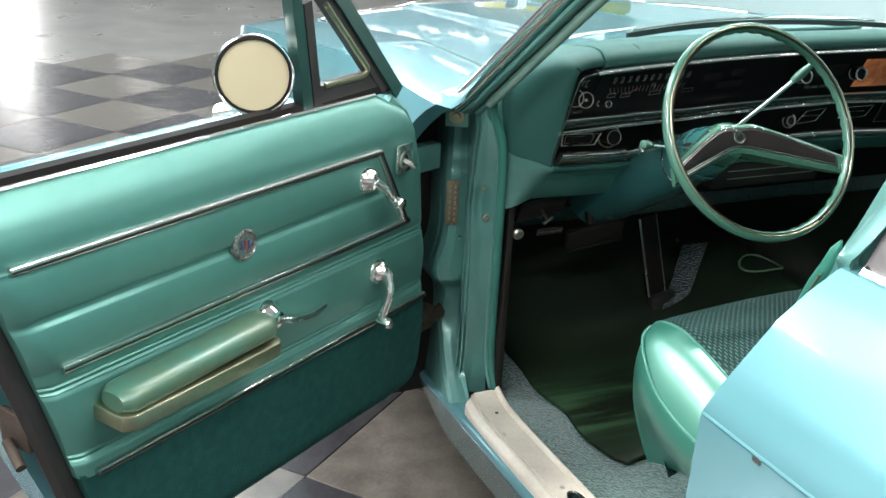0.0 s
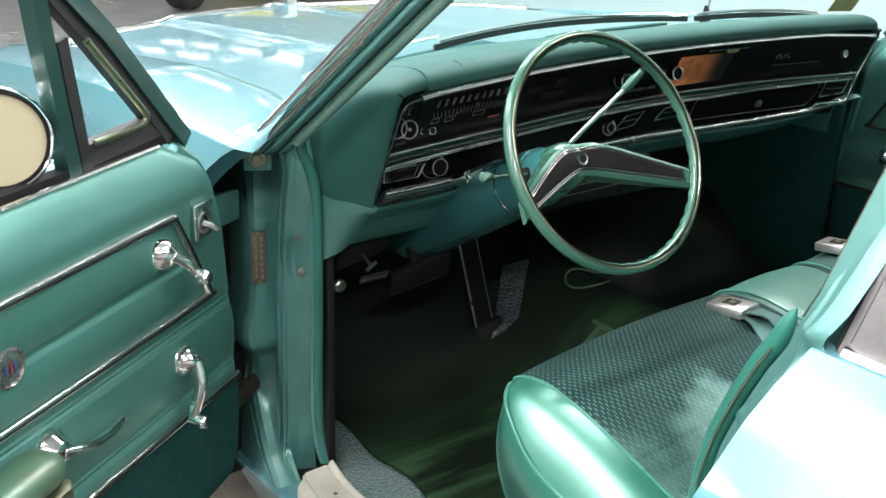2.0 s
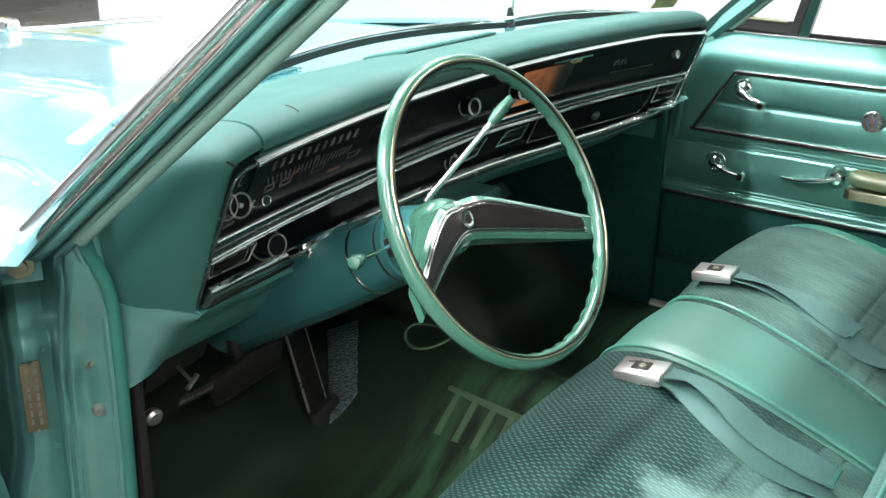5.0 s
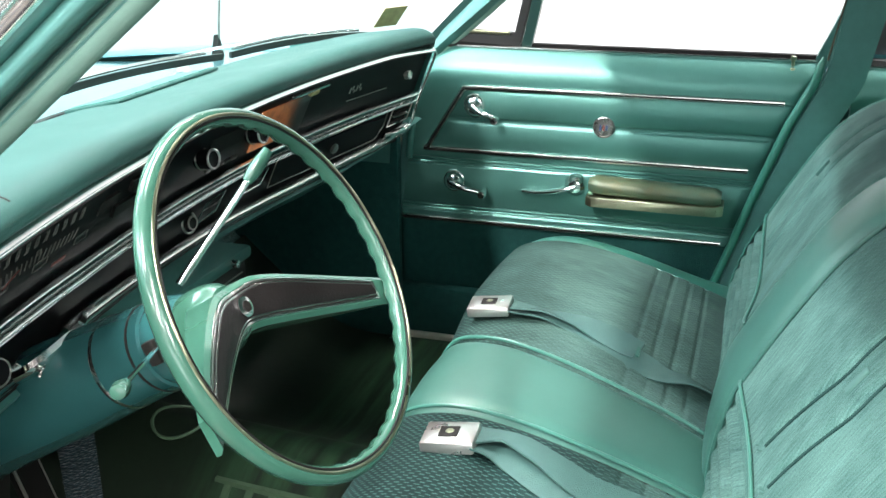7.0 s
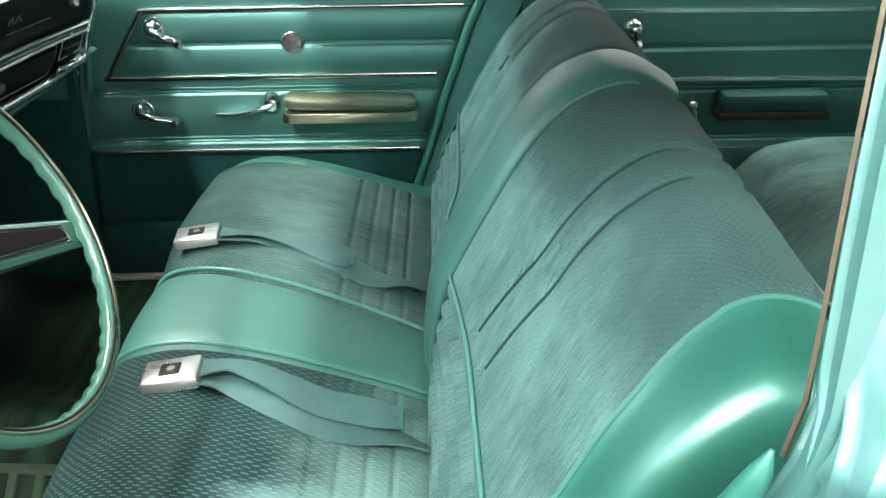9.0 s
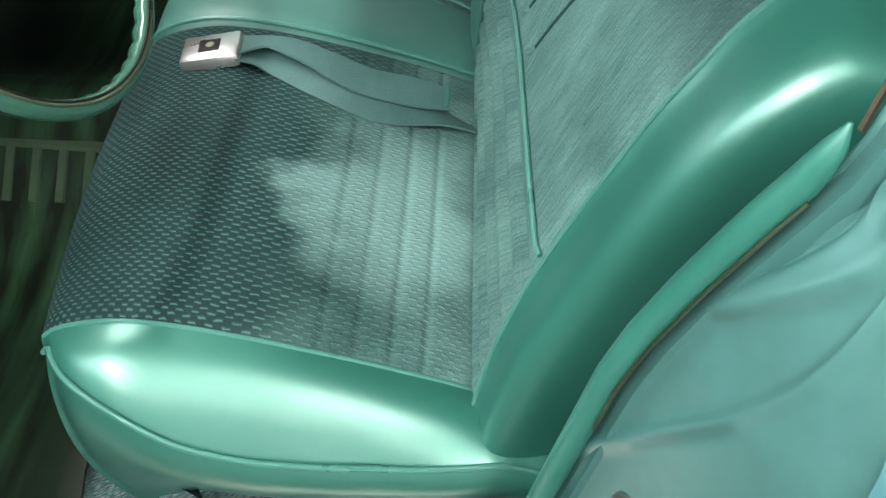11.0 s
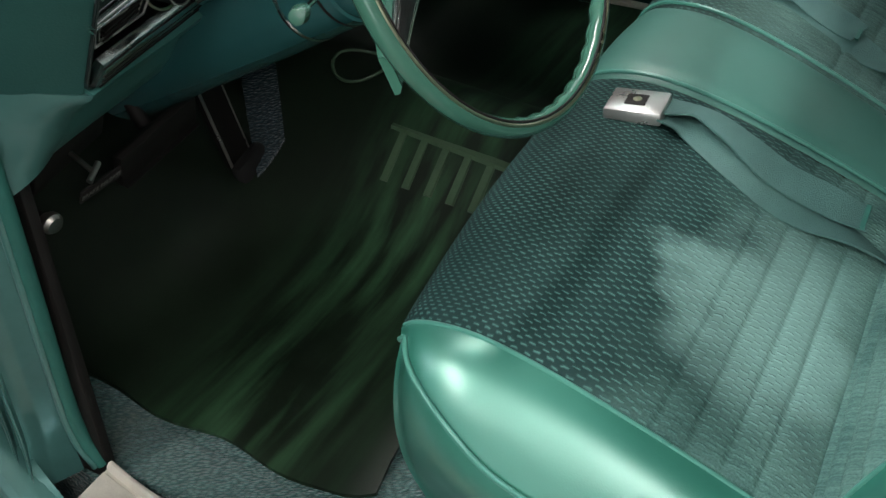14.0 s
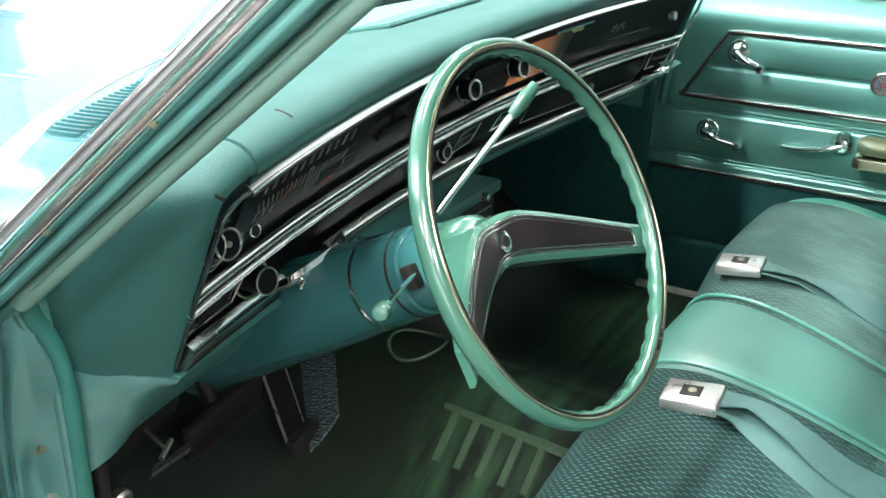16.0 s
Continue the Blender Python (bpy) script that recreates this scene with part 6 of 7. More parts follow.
bezel(smooth_path([fascia(x, z, 0.008) for x, z in ((0.618, 1.083), (0.634, 1.072), (0.642, 1.04), (0.654, 0.97), (0.668, 0.925), (0.664, 0.908), (0.645, 0.900))], 30), 0.0025, 0.0025)
# twin-railed band between the two black panels
for k, (f, w, d) in enumerate(((0.0, 0.0016, 0.003), (0.84, 0.0016, 0.003), (1.0, 0.0012, 0.003))):
    bezel([fascia(x, lerp(BAND_HI, x) * (1 - f) + lerp(BAND_LO, x) * f, 0.006) for x in np.linspace(-0.770, 0.645, 50)], w, d, "trim_strip")
bezel([fascia(x, lerp(BAND_HI, x) * 0.55 + lerp(BAND_LO, x) * 0.45, 0.002) for x in np.linspace(-0.768, 0.645, 50)], 0.0085, 0.003, "toned_chrome_band", BAND_METAL, "chrome band with its dark reflections in the colour")
for x, w in ((-0.56, 0.020), (-0.47, 0.012), (-0.30, 0.030), (0.30, 0.045), (0.47, 0.02)):
    part("band_mark", obox(fascia(x, lerp(BAND_LO, x) + 0.004, 0.009), *fascia_axes(x), w, 0.003, 0.003, 0.0008), CHROME, dash)
# broad lower bezel, ribbed; it steps over the column and runs on
for a, b in ((-0.748, -0.535), (-0.425, 0.655)):
    bezel([fascia(x, (lerp(LOW_HI, x) + lerp(LOW_LO, x)) / 2, 0.010) for x in np.linspace(a, b, 40)], 0.0135 if a < -0.5 else 0.0105, 0.007, mat=BEZEL_CHROME, label="broad ribbed chrome lower bezel")
    for f in (0.22, 0.42, 0.58, 0.78):
        part("bezel_groove", sweep([fascia(x, lerp(LOW_HI, x) * f + lerp(LOW_LO, x) * (1 - f), 0.0166 if 0.3 < f < 0.7 else 0.0150) for x in np.linspace(a, b, 30)], circle(0.0010, 5)), BLACK_MATT, dash)
part("bezel_tab", obox(fascia(0.61, 0.910, 0.014), *fascia_axes(0.61), 0.10, 0.012, 0.010, 0.003), POLISHED, dash, "bright bezel end tab")


def bar(x, z, w, h, mat, parent=None, out=0.001, name="dial_mark", deep=0.001):
    return part(name, obox(fascia(x, z, out), *fascia_axes(x), w, h, deep), mat, parent or dash)


def outline(corners, r=0.0013, out=0.003, name="slot_edge", mat=CHROME, parent=None):
    """A bright wire outline round a slot in the fascia."""
    P = [fascia(x, z, out) for x, z in corners]
    bm_ = bmesh.new()
    for a, b in zip(P, P[1:] + P[:1]):
        rod(a, b, r, n=6, bm=bm_)
    return part(name, bm_, mat, parent or dash)


# speedometer and small dials
speed = part("speedometer", sweep([fascia(x, 1.045, -0.002) for x in np.linspace(-0.715, -0.415, 12)], [(-0.034, -0.001), (0.034, -0.001), (0.034, 0.001), (-0.034, 0.001)], up=lambda t: FN), BLACK_PLASTIC, dash, "ribbon speedometer with pale figures")


def words(body, centre, right, up_axis, size, mat, parent, name="lettering", squeeze=1.0):
    cu = bpy.data.curves.new(name, "FONT")
    cu.body, cu.size, cu.align_x, cu.align_y, cu.extrude = body, size, "CENTER", "CENTER", 0.0003
    tmp = bpy.data.objects.new(name, cu)
    scene.collection.objects.link(tmp)
    me = bpy.data.meshes.new_from_object(tmp)
    bpy.data.objects.remove(tmp)
    bpy.data.curves.remove(cu)
    r, u = Vector(right).normalized(), Vector(up_axis).normalized()
    me.transform(Matrix.Diagonal((squeeze, 1, 1, 1)))
    me.transform(Matrix.Translation(centre) @ Matrix((r, u, r.cross(u))).transposed().to_4x4())
    me.materials.append(mat)
    ob = new(name, me)
    ob.parent = parent
    return ob


for i in range(11):
    x = -0.673 + i * 0.0199
    words(str(10 * (i + 1)), fascia(x, 1.062 - 0.0005 * i, 0.001), fascia_axes(x)[0], FZ, 0.021, PALE_PRINT, speed, "figure", 0.42 if i < 9 else 0.32)
for i in range(21):
    x = -0.678 + i * 0.0103
    part("scale_tick", rod(fascia(x, 1.0475 - 0.0004 * i, 0.001), fascia(x + 0.007 * (10 - i) / 10, 1.036 - 0.0004 * i, 0.001), 0.0006, n=5), PALE_PRINT, speed)
for x, z, w in ((-0.666, 1.031, 0.020), (-0.628, 1.028, 0.024), (-0.548, 1.025, 0.030), (-0.456, 1.022, 0.028)):
    outline(((x - w / 2, z - 0.004), (x + w / 2, z - 0.004), (x + w / 2, z + 0.004), (x - w / 2, z + 0.004)), 0.0006, 0.001, "dial_frame", PALE_PRINT, speed)
outline(((-0.565, 1.041), (-0.557, 1.041), (-0.557, 1.046), (-0.565, 1.046)), 0.0006, 0.001, "dial_frame", PALE_PRINT, speed)
for x, z, w, h in ((-0.757, 1.070, 0.010, 0.0012), (-0.757, 1.065, 0.0012, 0.010), (-0.744, 1.070, 0.008, 0.0012), (-0.747, 1.064, 0.0012, 0.012), (-0.744, 1.058, 0.008, 0.0012)):
    bar(x, z, w, h, PALE_PRINT, speed, 0.001)
bar(-0.50, 1.010, 0.030, 0.004, RED_PRINT, speed, 0.001, "warning_mark")
part("speed_needle", rod(fascia(-0.628, 1.030, 0.0015), fascia(-0.600, 1.040, 0.0015), 0.0007, n=5), RED_PRINT, speed)


KNOB_AXIS = Vector((-0.12, -0.97, 0.10)).normalized()


def ring_at(x, z, r, thick, out, mat, parent=None, name="knob_ring"):
    m_ = aim(fascia(x, z, 0.0) + KNOB_AXIS * out, KNOB_AXIS)
    return part(name, sweep([m_ @ Vector((r * math.cos(a), r * math.sin(a), 0)) for a in np.linspace(0, 2 * math.pi, 33)[:-1]], circle(thick, 6), closed=True), mat, parent or dash)


def knob(x, z, r, depth, mat, label, ring=CHROME, thick=0.0014):
    base_m = aim(fascia(x, z, 0.0) - KNOB_AXIS * 0.004, KNOB_AXIS)
    k = part("knob", lathe([(r, 0), (r, depth * 0.8), (r * 0.92, depth), (r * 0.7, depth * 0.97), (r * 0.4, depth * 0.93), (0, depth * 0.93)], 28, m=base_m), mat, dash, label)
    ring_at(x, z, r * 0.95, thick, depth - 0.004, ring, k)
    return k


wip = knob(-0.735, 1.030, 0.0150, 0.012, BLACK_PLASTIC, "black wiper control with a thin pale ring", ring=STEEL)
part("knob_pin", lathe([(0.003, 0), (0.003, 0.003), (0, 0.004)], 12, m=aim(fascia(-0.735, 1.030, 0.0) + KNOB_AXIS * 0.007, KNOB_AXIS)), STEEL, wip)
ring_at(-0.760, 1.036, 0.0155, 0.0010, 0.001, STEEL, None, "dial_ring")
knob(-0.666, 1.013, 0.0065, 0.008, BLACK_MATT, "small black control with a chrome ring", thick=0.0010)
part("dial_mark", sweep([fascia(-0.690 + 0.006 * math.cos(a), 1.018 + 0.006 * math.sin(a), 0.001) for a in np.linspace(2.2, 5.0, 10)], circle(0.0008, 5)), STEEL, dash)
head = knob(-0.628, 0.938, 0.0150, 0.034, BLACK_PLASTIC, "black headlamp knob with a pale ring", ring=STEEL, thick=0.0011)
ring_at(-0.626, 0.937, 0.0225, 0.0016, 0.003, GOLD_TRIM, head)
for x in (-0.140, 0.018):
    kb = knob(x, 1.031, 0.0140, 0.026, BLACK_PLASTIC, "black radio knob with bright rings", ring=BUCKLE, thick=0.0018)
    ring_at(x, 1.031, 0.0155, 0.0012, 0.002, STEEL, kb)
lighter = knob(-0.095, 0.917, 0.0105, 0.012, BLACK_MATT, "round dash lighter with a steel ring", ring=STEEL)
ring_at(-0.095, 0.917, 0.016, 0.0018, 0.001, STEEL, lighter)
for i in range(5):
    bar(-0.100 + i * 0.020, 1.003, 0.015, 0.005, PALE_PRINT if i % 2 else STEEL, None, 0.001, "radio_button", 0.004)
bar(-0.062, 1.038, 0.105, 0.030, BLACK_MATT, None, -0.002, "radio_dial")
for x, z, w in ((-0.40, 1.045, 0.05), (-0.33, 1.05, 0.03), (-0.34, 1.025, 0.07)):
    bar(x, z, w, 0.016, BLACK_MATT, None, -0.002, "gauge_window", 0.004)
# left vent with its raised outlines
outline(((-0.758, 0.961), (-0.652, 0.948), (-0.658, 0.923), (-0.750, 0.935)), 0.0013, 0.003, "vent_outline", BUCKLE)
outline(((-0.748, 0.955), (-0.668, 0.945), (-0.671, 0.929), (-0.744, 0.939)), 0.0008, 0.003, "vent_outline", STEEL)
for i in range(3):
    bar(-0.708, 0.937 + 0.0055 * i, 0.066, 0.0022, BLACK_MATT, None, 0.003, "vent_slat", 0.006)
# heater slots, glovebox, right vent
for corners in (((-0.060, 0.940), (-0.005, 0.946), (-0.016, 0.914), (-0.075, 0.908)), ((0.062, 0.944), (0.135, 0.946), (0.128, 0.918), (0.048, 0.916))):
    outline(corners, 0.0012, 0.003)
    cx, cz = sum(c[0] for c in corners) / 4, sum(c[1] for c in corners) / 4
    bar(cx, cz, 0.048, 0.0015, STEEL, None, 0.002, "slot")
glove = part("glovebox_door", sweep([fascia(x, 0.930, 0.001) for x in np.linspace(0.165, 0.553, 16)], [(-0.025, -0.003), (0.025, -0.003), (0.023, 0.003), (-0.023, 0.003)], up=lambda t: FN), BLACK_PLASTIC, dash, "black glovebox door")
outline(((0.160, 0.956), (0.553, 0.963), (0.562, 0.930), (0.548, 0.902), (0.165, 0.900)), 0.0009, 0.003, "glovebox_edge", STEEL, glove)
part("glovebox_lock", lathe([(0.010, 0), (0.010, 0.006), (0.006, 0.009), (0, 0.009)], 20, m=aim(fascia(0.378, 0.924, 0.003), fascia_axes(0.378)[2])), STEEL, glove)
outline(((0.572, 0.966), (0.640, 0.982), (0.650, 0.928), (0.580, 0.922)), 0.0012, 0.003, "vent_outline", BUCKLE)
for i in range(4):
    bar(0.612, 0.934 + 0.010 * i, 0.055, 0.0024, STEEL if i % 2 else BLACK_MATT, None, 0.003, "vent_slat", 0.005)
bar(0.43, 1.019, 0.15, 0.0016, STEEL, None, 0.001, "dial_mark")
for i in range(6):
    bar(0.352 + 0.008 * i, 1.040 + 0.004 * math.sin(2.1 * i), 0.0035, 0.012 - 0.003 * (i % 3), STEEL, None, 0.001, "script_mark")
knob(0.570, 1.034, 0.0085, 0.010, STEEL, "small round clock stem")
part("amber_glow_patch", sweep([fascia(x, 1.028, -0.002) for x in np.linspace(0.035, 0.205, 10)], [(-0.037, -0.001), (0.037, -0.001), (0.037, 0.001), (-0.037, 0.001)], up=lambda t: FN), AMBER_GLOW, dash, "amber glow painted on the fascia, fading to black")
bar(0.155, 1.081, 0.13, 0.004, CHROME, None, 0.012, "chrome_tab", 0.006)
bar(0.170, 1.076, 0.030, 0.007, STICKER, None, 0.013, "chrome_tab", 0.006)
# words on the dash
words("WIPER", fascia(-0.742, 1.006, 0.002), fascia_axes(-0.742)[0], FZ, 0.009, PALE_PRINT, dash)

# left end cap and lower panel
capm = Matrix(((0, 0, 1, 0), (1, 0, 0, 0), (0, 1, 0, 0), (0, 0, 0, 1)))


def end_cap(u, v):
    """One skin from the pad over the fascia's left corner down to the door post; u runs down, v to the lip."""
    a = Vector(pad(0.0, 0.22 + 0.66 * v))
    k = Vector((-0.866 + 0.084 * v, a.y - 0.030 + 0.012 * v, a.z - 0.004 - 0.010 * (1 - v)))
    b = Vector((-0.824, 0.456, 0.905)).lerp(Vector((-0.760, 0.386, 0.886)), v)
    w = 2.2 + 9.0 * v**3
    q = (1 - u) ** 2 + 2 * w * u * (1 - u) + u * u
    p = (a * (1 - u) ** 2 + k * (2 * w * u * (1 - u)) + b * (u * u)) / q
    p.x -= 0.006 * math.sin(math.pi * v)
    return p


part("corner_cover", obox((-0.852, 0.462, 0.978), Vector((0.86, -0.5, 0)), Vector((0.5, 0.86, 0)), (0, 0, 1), 0.05, 0.03, 0.115, 0.012), JAMB_PAINT, dash)
part("end_cap", grid(end_cap, 40, 24), DASH_VINYL, dash, "teal padded dash end cap")
part("pad_seam", sweep([end_cap(0.24, v) for v in np.linspace(0.80, 0.995, 8)], circle(0.0015, 6)), BLACK_MATT, dash)


capm = Matrix(((0, 0, 1, 0), (1, 0, 0, 0), (0, 1, 0, 0), (0, 0, 0, 1)))
LOWER = [(0.372, 0.888), (0.378, 0.880), (0.392, 0.872), (0.410, 0.855), (0.43, 0.825), (0.452, 0.80), (0.50, 0.79), (0.62, 0.80)]


def lower(u, v):
    x = -0.757 + 1.477 * u
    k = v * (len(LOWER) - 1)
    i = min(int(k), len(LOWER) - 2)
    y, z = [a + (b - a) * (k - i) for a, b in zip(LOWER[i], LOWER[i + 1])]
    lift = lerp([(-0.757, 0.0), (-0.60, -0.018), (-0.48, -0.025), (0.40, -0.024), (0.556, -0.012), (0.66, 0.012), (0.75, 0.03)], x)
    return (x, y + sweep_in(x), z + lift + 0.05 * max(0, min(1, (x + 0.35) / 0.3)) * v)


def lower_cap(u, v):
    a = Vector(lower(0.0, 0.02 + 0.66 * v))
    b = Vector((-0.824, 0.454, 0.907)).lerp(Vector((-0.812, 0.455, 0.785)), v)
    return a.lerp(b, u) + Vector((0, -0.005 * math.sin(math.pi * u), 0))


part("end_cap_lower", grid(lower_cap, 8, 10, (0.004, 0.02, 0)), JAMB_PAINT, dash, "painted lower end panel")
part("lower_panel", grid(lower, 40, 30, (0, 0.01, 0.004)), DASH_PAINT, dash, "teal painted lower dash")


def right_cap(u, v):
    """Skin from the pad's right end round the fascia's corner and down to the lower panel."""
    a = Vector(pad(1.0, 0.15 + 0.60 * v))
    b = Vector((0.735, 0.62 - 0.20 * v, 0.885 + 0.03 * v))
    k = Vector((0.735 - 0.055 * v, a.y + 0.01, a.z - 0.015))
    w = 2.0 + 5.0 * v**3
    q = (1 - u) ** 2 + 2 * w * u * (1 - u) + u * u
    return (a * (1 - u) ** 2 + k * (2 * w * u * (1 - u)) + b * (u * u)) / q


part("end_cap", grid(right_cap, 30, 20), DASH_VINYL, dash, "teal padded dash end cap")
part("end_panel", grid(lambda u, v: (0.735 + 0.055 * u, 0.47 + 0.24 * v, 0.80 + 0.26 * u), 6, 6, (0, 0.02, 0)), DASH_PAINT, dash)


def on_pad(x, y):
    """The pad's height under a place."""
    best = min((Vector(pad((x - PAD_X0) / (PAD_X1 - PAD_X0), v)) for v in np.linspace(0, 0.6, 121)), key=lambda p: abs(p.y - y))
    return best


base_c = on_pad(-0.005, 0.592)
gy = (on_pad(-0.005, 0.635) - on_pad(-0.005, 0.55)).normalized()
gx = Vector((1, 0.03, 0))
gn = gx.cross(gy).normalized()
grille = part("speaker_grille", obox(base_c + gn * 0.001, gx, gy, gn, 0.29, 0.100, 0.005, 0.002), DASH_VINYL, dash, "teal slatted speaker grille")
for i in range(6):
    for k in range(3):
        part("speaker_slat", obox(base_c + gx * (-0.117 + i * 0.0468) + gy * (0.031 - 0.031 * k) + gn * 0.0042, gx, gy, gn, 0.042, 0.026, 0.003, 0.001), DASH_PAINT, grille)
heat = part("heater_unit", box(-0.34, -0.045, 0.418, 0.55, 0.795, 0.850, 0.006), BLACK_MATT, dash, "black under-dash unit with a teal top")
part("unit_cap", box(-0.345, -0.038, 0.410, 0.55, 0.852, 0.872, 0.006), DASH_VINYL, heat)
for z in (0.815, 0.832):
    part("unit_line", box(-0.30, -0.06, 0.4165, 0.4185, z, z + 0.0015), STEEL, heat)
part("unit_knob", lathe([(0.006, 0), (0.006, 0.010), (0, 0.012)], 12, m=aim((-0.10, 0.410, 0.862), (0, -1, 0))), CHROME, heat)

# ---- steering ----
C, n_axis = Vector((-0.51, 0.11, 1.013)), Vector((-0.0537, -0.8772, 0.4772)).normalized()
ux = Vector((0.998, -0.061, 0)).normalized()
ux = (ux - n_axis * ux.dot(n_axis)).normalized()
uy = n_axis.cross(ux)
W = Matrix((ux, uy, n_axis)).transposed().to_4x4()
W.translation = C
wheel = empty("steering_wheel", "large thin green steering wheel with a black V-shaped spoke", "steering wheel")


def rim(a, r=0.1865, out=0.0):
    return W @ Vector((r * math.cos(a), r * math.sin(a), out))


bm = bmesh.new()
N, M = 160, 12
rings = []
for i in range(N):
    a = 2 * math.pi * i / N
    grip = 0.0013 * math.sin(a * 44) if not -0.25 < math.sin(a) < -0.95 else 0
    ring = []
    for j in range(M):
        b = 2 * math.pi * j / M
        r = 0.0092 + (grip if math.cos(b) < 0.2 and math.sin(b) < 0.3 else 0)
        ring.append(bm.verts.new(W @ Vector(((0.1855 + r * math.cos(b)) * math.cos(a), (0.1855 + r * math.cos(b)) * math.sin(a), 0.0105 * math.sin(b) * r / 0.0092))))
    rings.append(ring)
for i in range(N):
    for j in range(M):
        bm.faces.new((rings[i][j], rings[i][(j + 1) % M], rings[(i + 1) % N][(j + 1) % M], rings[(i + 1) % N][j]))
part("rim", bm, WHEEL_PLASTIC, wheel, "glossy green rim with finger notches")
part("rim_ring", sweep([rim(a, 0.1850, 0.0098) for a in np.linspace(0, 2 * math.pi, 97)[:-1]], circle(0.0019, 8), closed=True), GOLD_TRIM, wheel, "thin gold ring let into the rim")
part("rim_groove", sweep([rim(a, 0.1815, 0.0094) for a in np.linspace(0, 2 * math.pi, 97)[:-1]], circle(0.0014, 6), closed=True), BLACK_MATT, wheel)


def spoke_top(x):
    return 0.0215 - 0.60 * (math.hypot(max(0.0, abs(x) - 0.02), 0.03) - 0.03)


def spoke_low(x):
    return -0.0155 - 0.38 * (math.hypot(x, 0.022) - 0.022)


def spoke_depth(x):
    return -0.066 + 0.052 * (abs(x) / 0.165) ** 1.3


def spoke(name, mat, reach, border, front, deep0, deep1, label="", soft=0.002, pillow=0.0):
    """One layer of the flat V spoke: its outline grown by border, its face lifted by front."""
    b2 = bmesh.new()
    rows = []
    n = 64
    for i in range(n + 1):
        x = reach * (2 * i / n - 1)
        t = abs(x) / reach
        lo, hi, d = spoke_low(x) - border, spoke_top(x) + border, spoke_depth(x)
        k = deep0 + (deep1 - deep0) * t
        mid = (lo + hi) / 2
        ring = [(lo, -k), (lo, front - soft), (lo + soft, front), (mid, front + pillow), (hi - soft, front), (hi, front - soft), (hi, -k)]
        rows.append([b2.verts.new(W @ Vector((x, y, d + z))) for y, z in ring])
    m_ = len(rows[0])
    for r0, r1 in zip(rows, rows[1:]):
        for j in range(m_):
            b2.faces.new((r0[j], r0[(j + 1) % m_], r1[(j + 1) % m_], r1[j]))
    b2.faces.new(rows[0][::-1])
    b2.faces.new(rows[-1])
    return part(name, b2, mat, wheel, label)


spoke("spoke", WHEEL_PLASTIC, 0.180, 0.0075, -0.001, 0.050, 0.012, "green spoke body", 0.005)
spoke("spoke_surround", BRIGHT_TRIM, 0.1635, 0.0010, 0.0012, 0.004, 0.004, "chrome spoke surround", 0.0010)
spoke("spoke_gap", SPOKE_BLACK, 0.1605, -0.0018, 0.0018, 0.004, 0.004, "", 0.0004)
spoke("spoke_line", BRIGHT_TRIM, 0.1600, -0.0034, 0.0024, 0.004, 0.004, "thin chrome spoke line", 0.0006)
spoke("spoke_pad", SPOKE_BLACK, 0.1590, -0.0048, 0.0032, 0.004, 0.004, "black grained spoke pad", 0.0012, 0.0008)
hub_at = W @ Vector((-0.001, 0.003, -0.0625))
bd = part("hub_badge", lathe([(0.011, 0), (0.011, 0.004), (0.009, 0.005), (0, 0.004)], 24, m=aim(hub_at, n_axis)), CHROME, wheel, "round chrome hub badge, plain")
part("badge_centre", lathe([(0.0065, 0.0045), (0.006, 0.0058), (0, 0.006)], 16, m=aim(hub_at, n_axis)), BLACK_MATT, bd)
part("hub_shroud", lathe([(0.038, -0.112), (0.040, -0.10), (0.040, -0.085), (0.037, -0.070), (0.030, -0.060), (0, -0.056)], 32, m=W @ Matrix.Translation((0, 0.002, -0.02))), WHEEL_PLASTIC, wheel, "green hub shroud")
col = empty("steering_column", "teal enamelled steering column with chrome shift lever", "steering column")
part("column_collar", lathe([(0.047, -0.168), (0.049, -0.160), (0.040, -0.125), (0.026, -0.108)], 32, m=W), COLUMN_PAINT, col)
part("column_tube", lathe([(0.074, -0.60), (0.065, -0.44), (0.058, -0.30), (0.053, -0.235), (0.050, -0.17), (0.047, -0.168)], 32, m=W), COLUMN_PAINT, col, "tapered column jacket")
part("column_ring", lathe([(0.0535, -0.240), (0.0545, -0.237), (0.0535, -0.234)], 32, m=W), CHROME, col)
part("column_joint", lathe([(0.0508, -0.186), (0.0514, -0.184), (0.0506, -0.182)], 32, m=W), BLACK_MATT, col)
part("lever_slot", obox(W @ Vector((-0.050, 0.004, -0.150)), ux, n_axis, uy, 0.012, 0.016, 0.026, 0.002), BLACK_MATT, col)
lev = part("shift_lever", rod((-0.408, 0.304, 0.957), (-0.321, 0.255, 1.061), 0.0052, 0.0042), CHROME, col, "long chrome shift lever")
part("lever_grip", sweep([Vector((-0.321, 0.255, 1.061)).lerp(Vector((-0.299, 0.238, 1.093)), t) for t in np.linspace(0, 1.08, 6)], circle(0.0085, 10), taper=lambda t: 0.75 + 0.35 * math.sin(math.pi * min(1, t * 1.1))), WHEEL_PLASTIC, lev, "green plastic grip")
sig = part("turn_signal_lever", rod((-0.545, 0.246, 0.948), (-0.680, 0.194, 0.977), 0.0028, 0.0026, 8), CHROME, col, "thin chrome turn signal lever")
part("lever_tip", lathe([(0, -0.018), (0.006, -0.016), (0.0085, 0.0), (0.007, 0.01), (0, 0.012)], 14, m=aim((-0.689, 0.189, 0.980), (-0.9, -0.35, 0.2))), WHEEL_PLASTIC, sig, "small green tip")
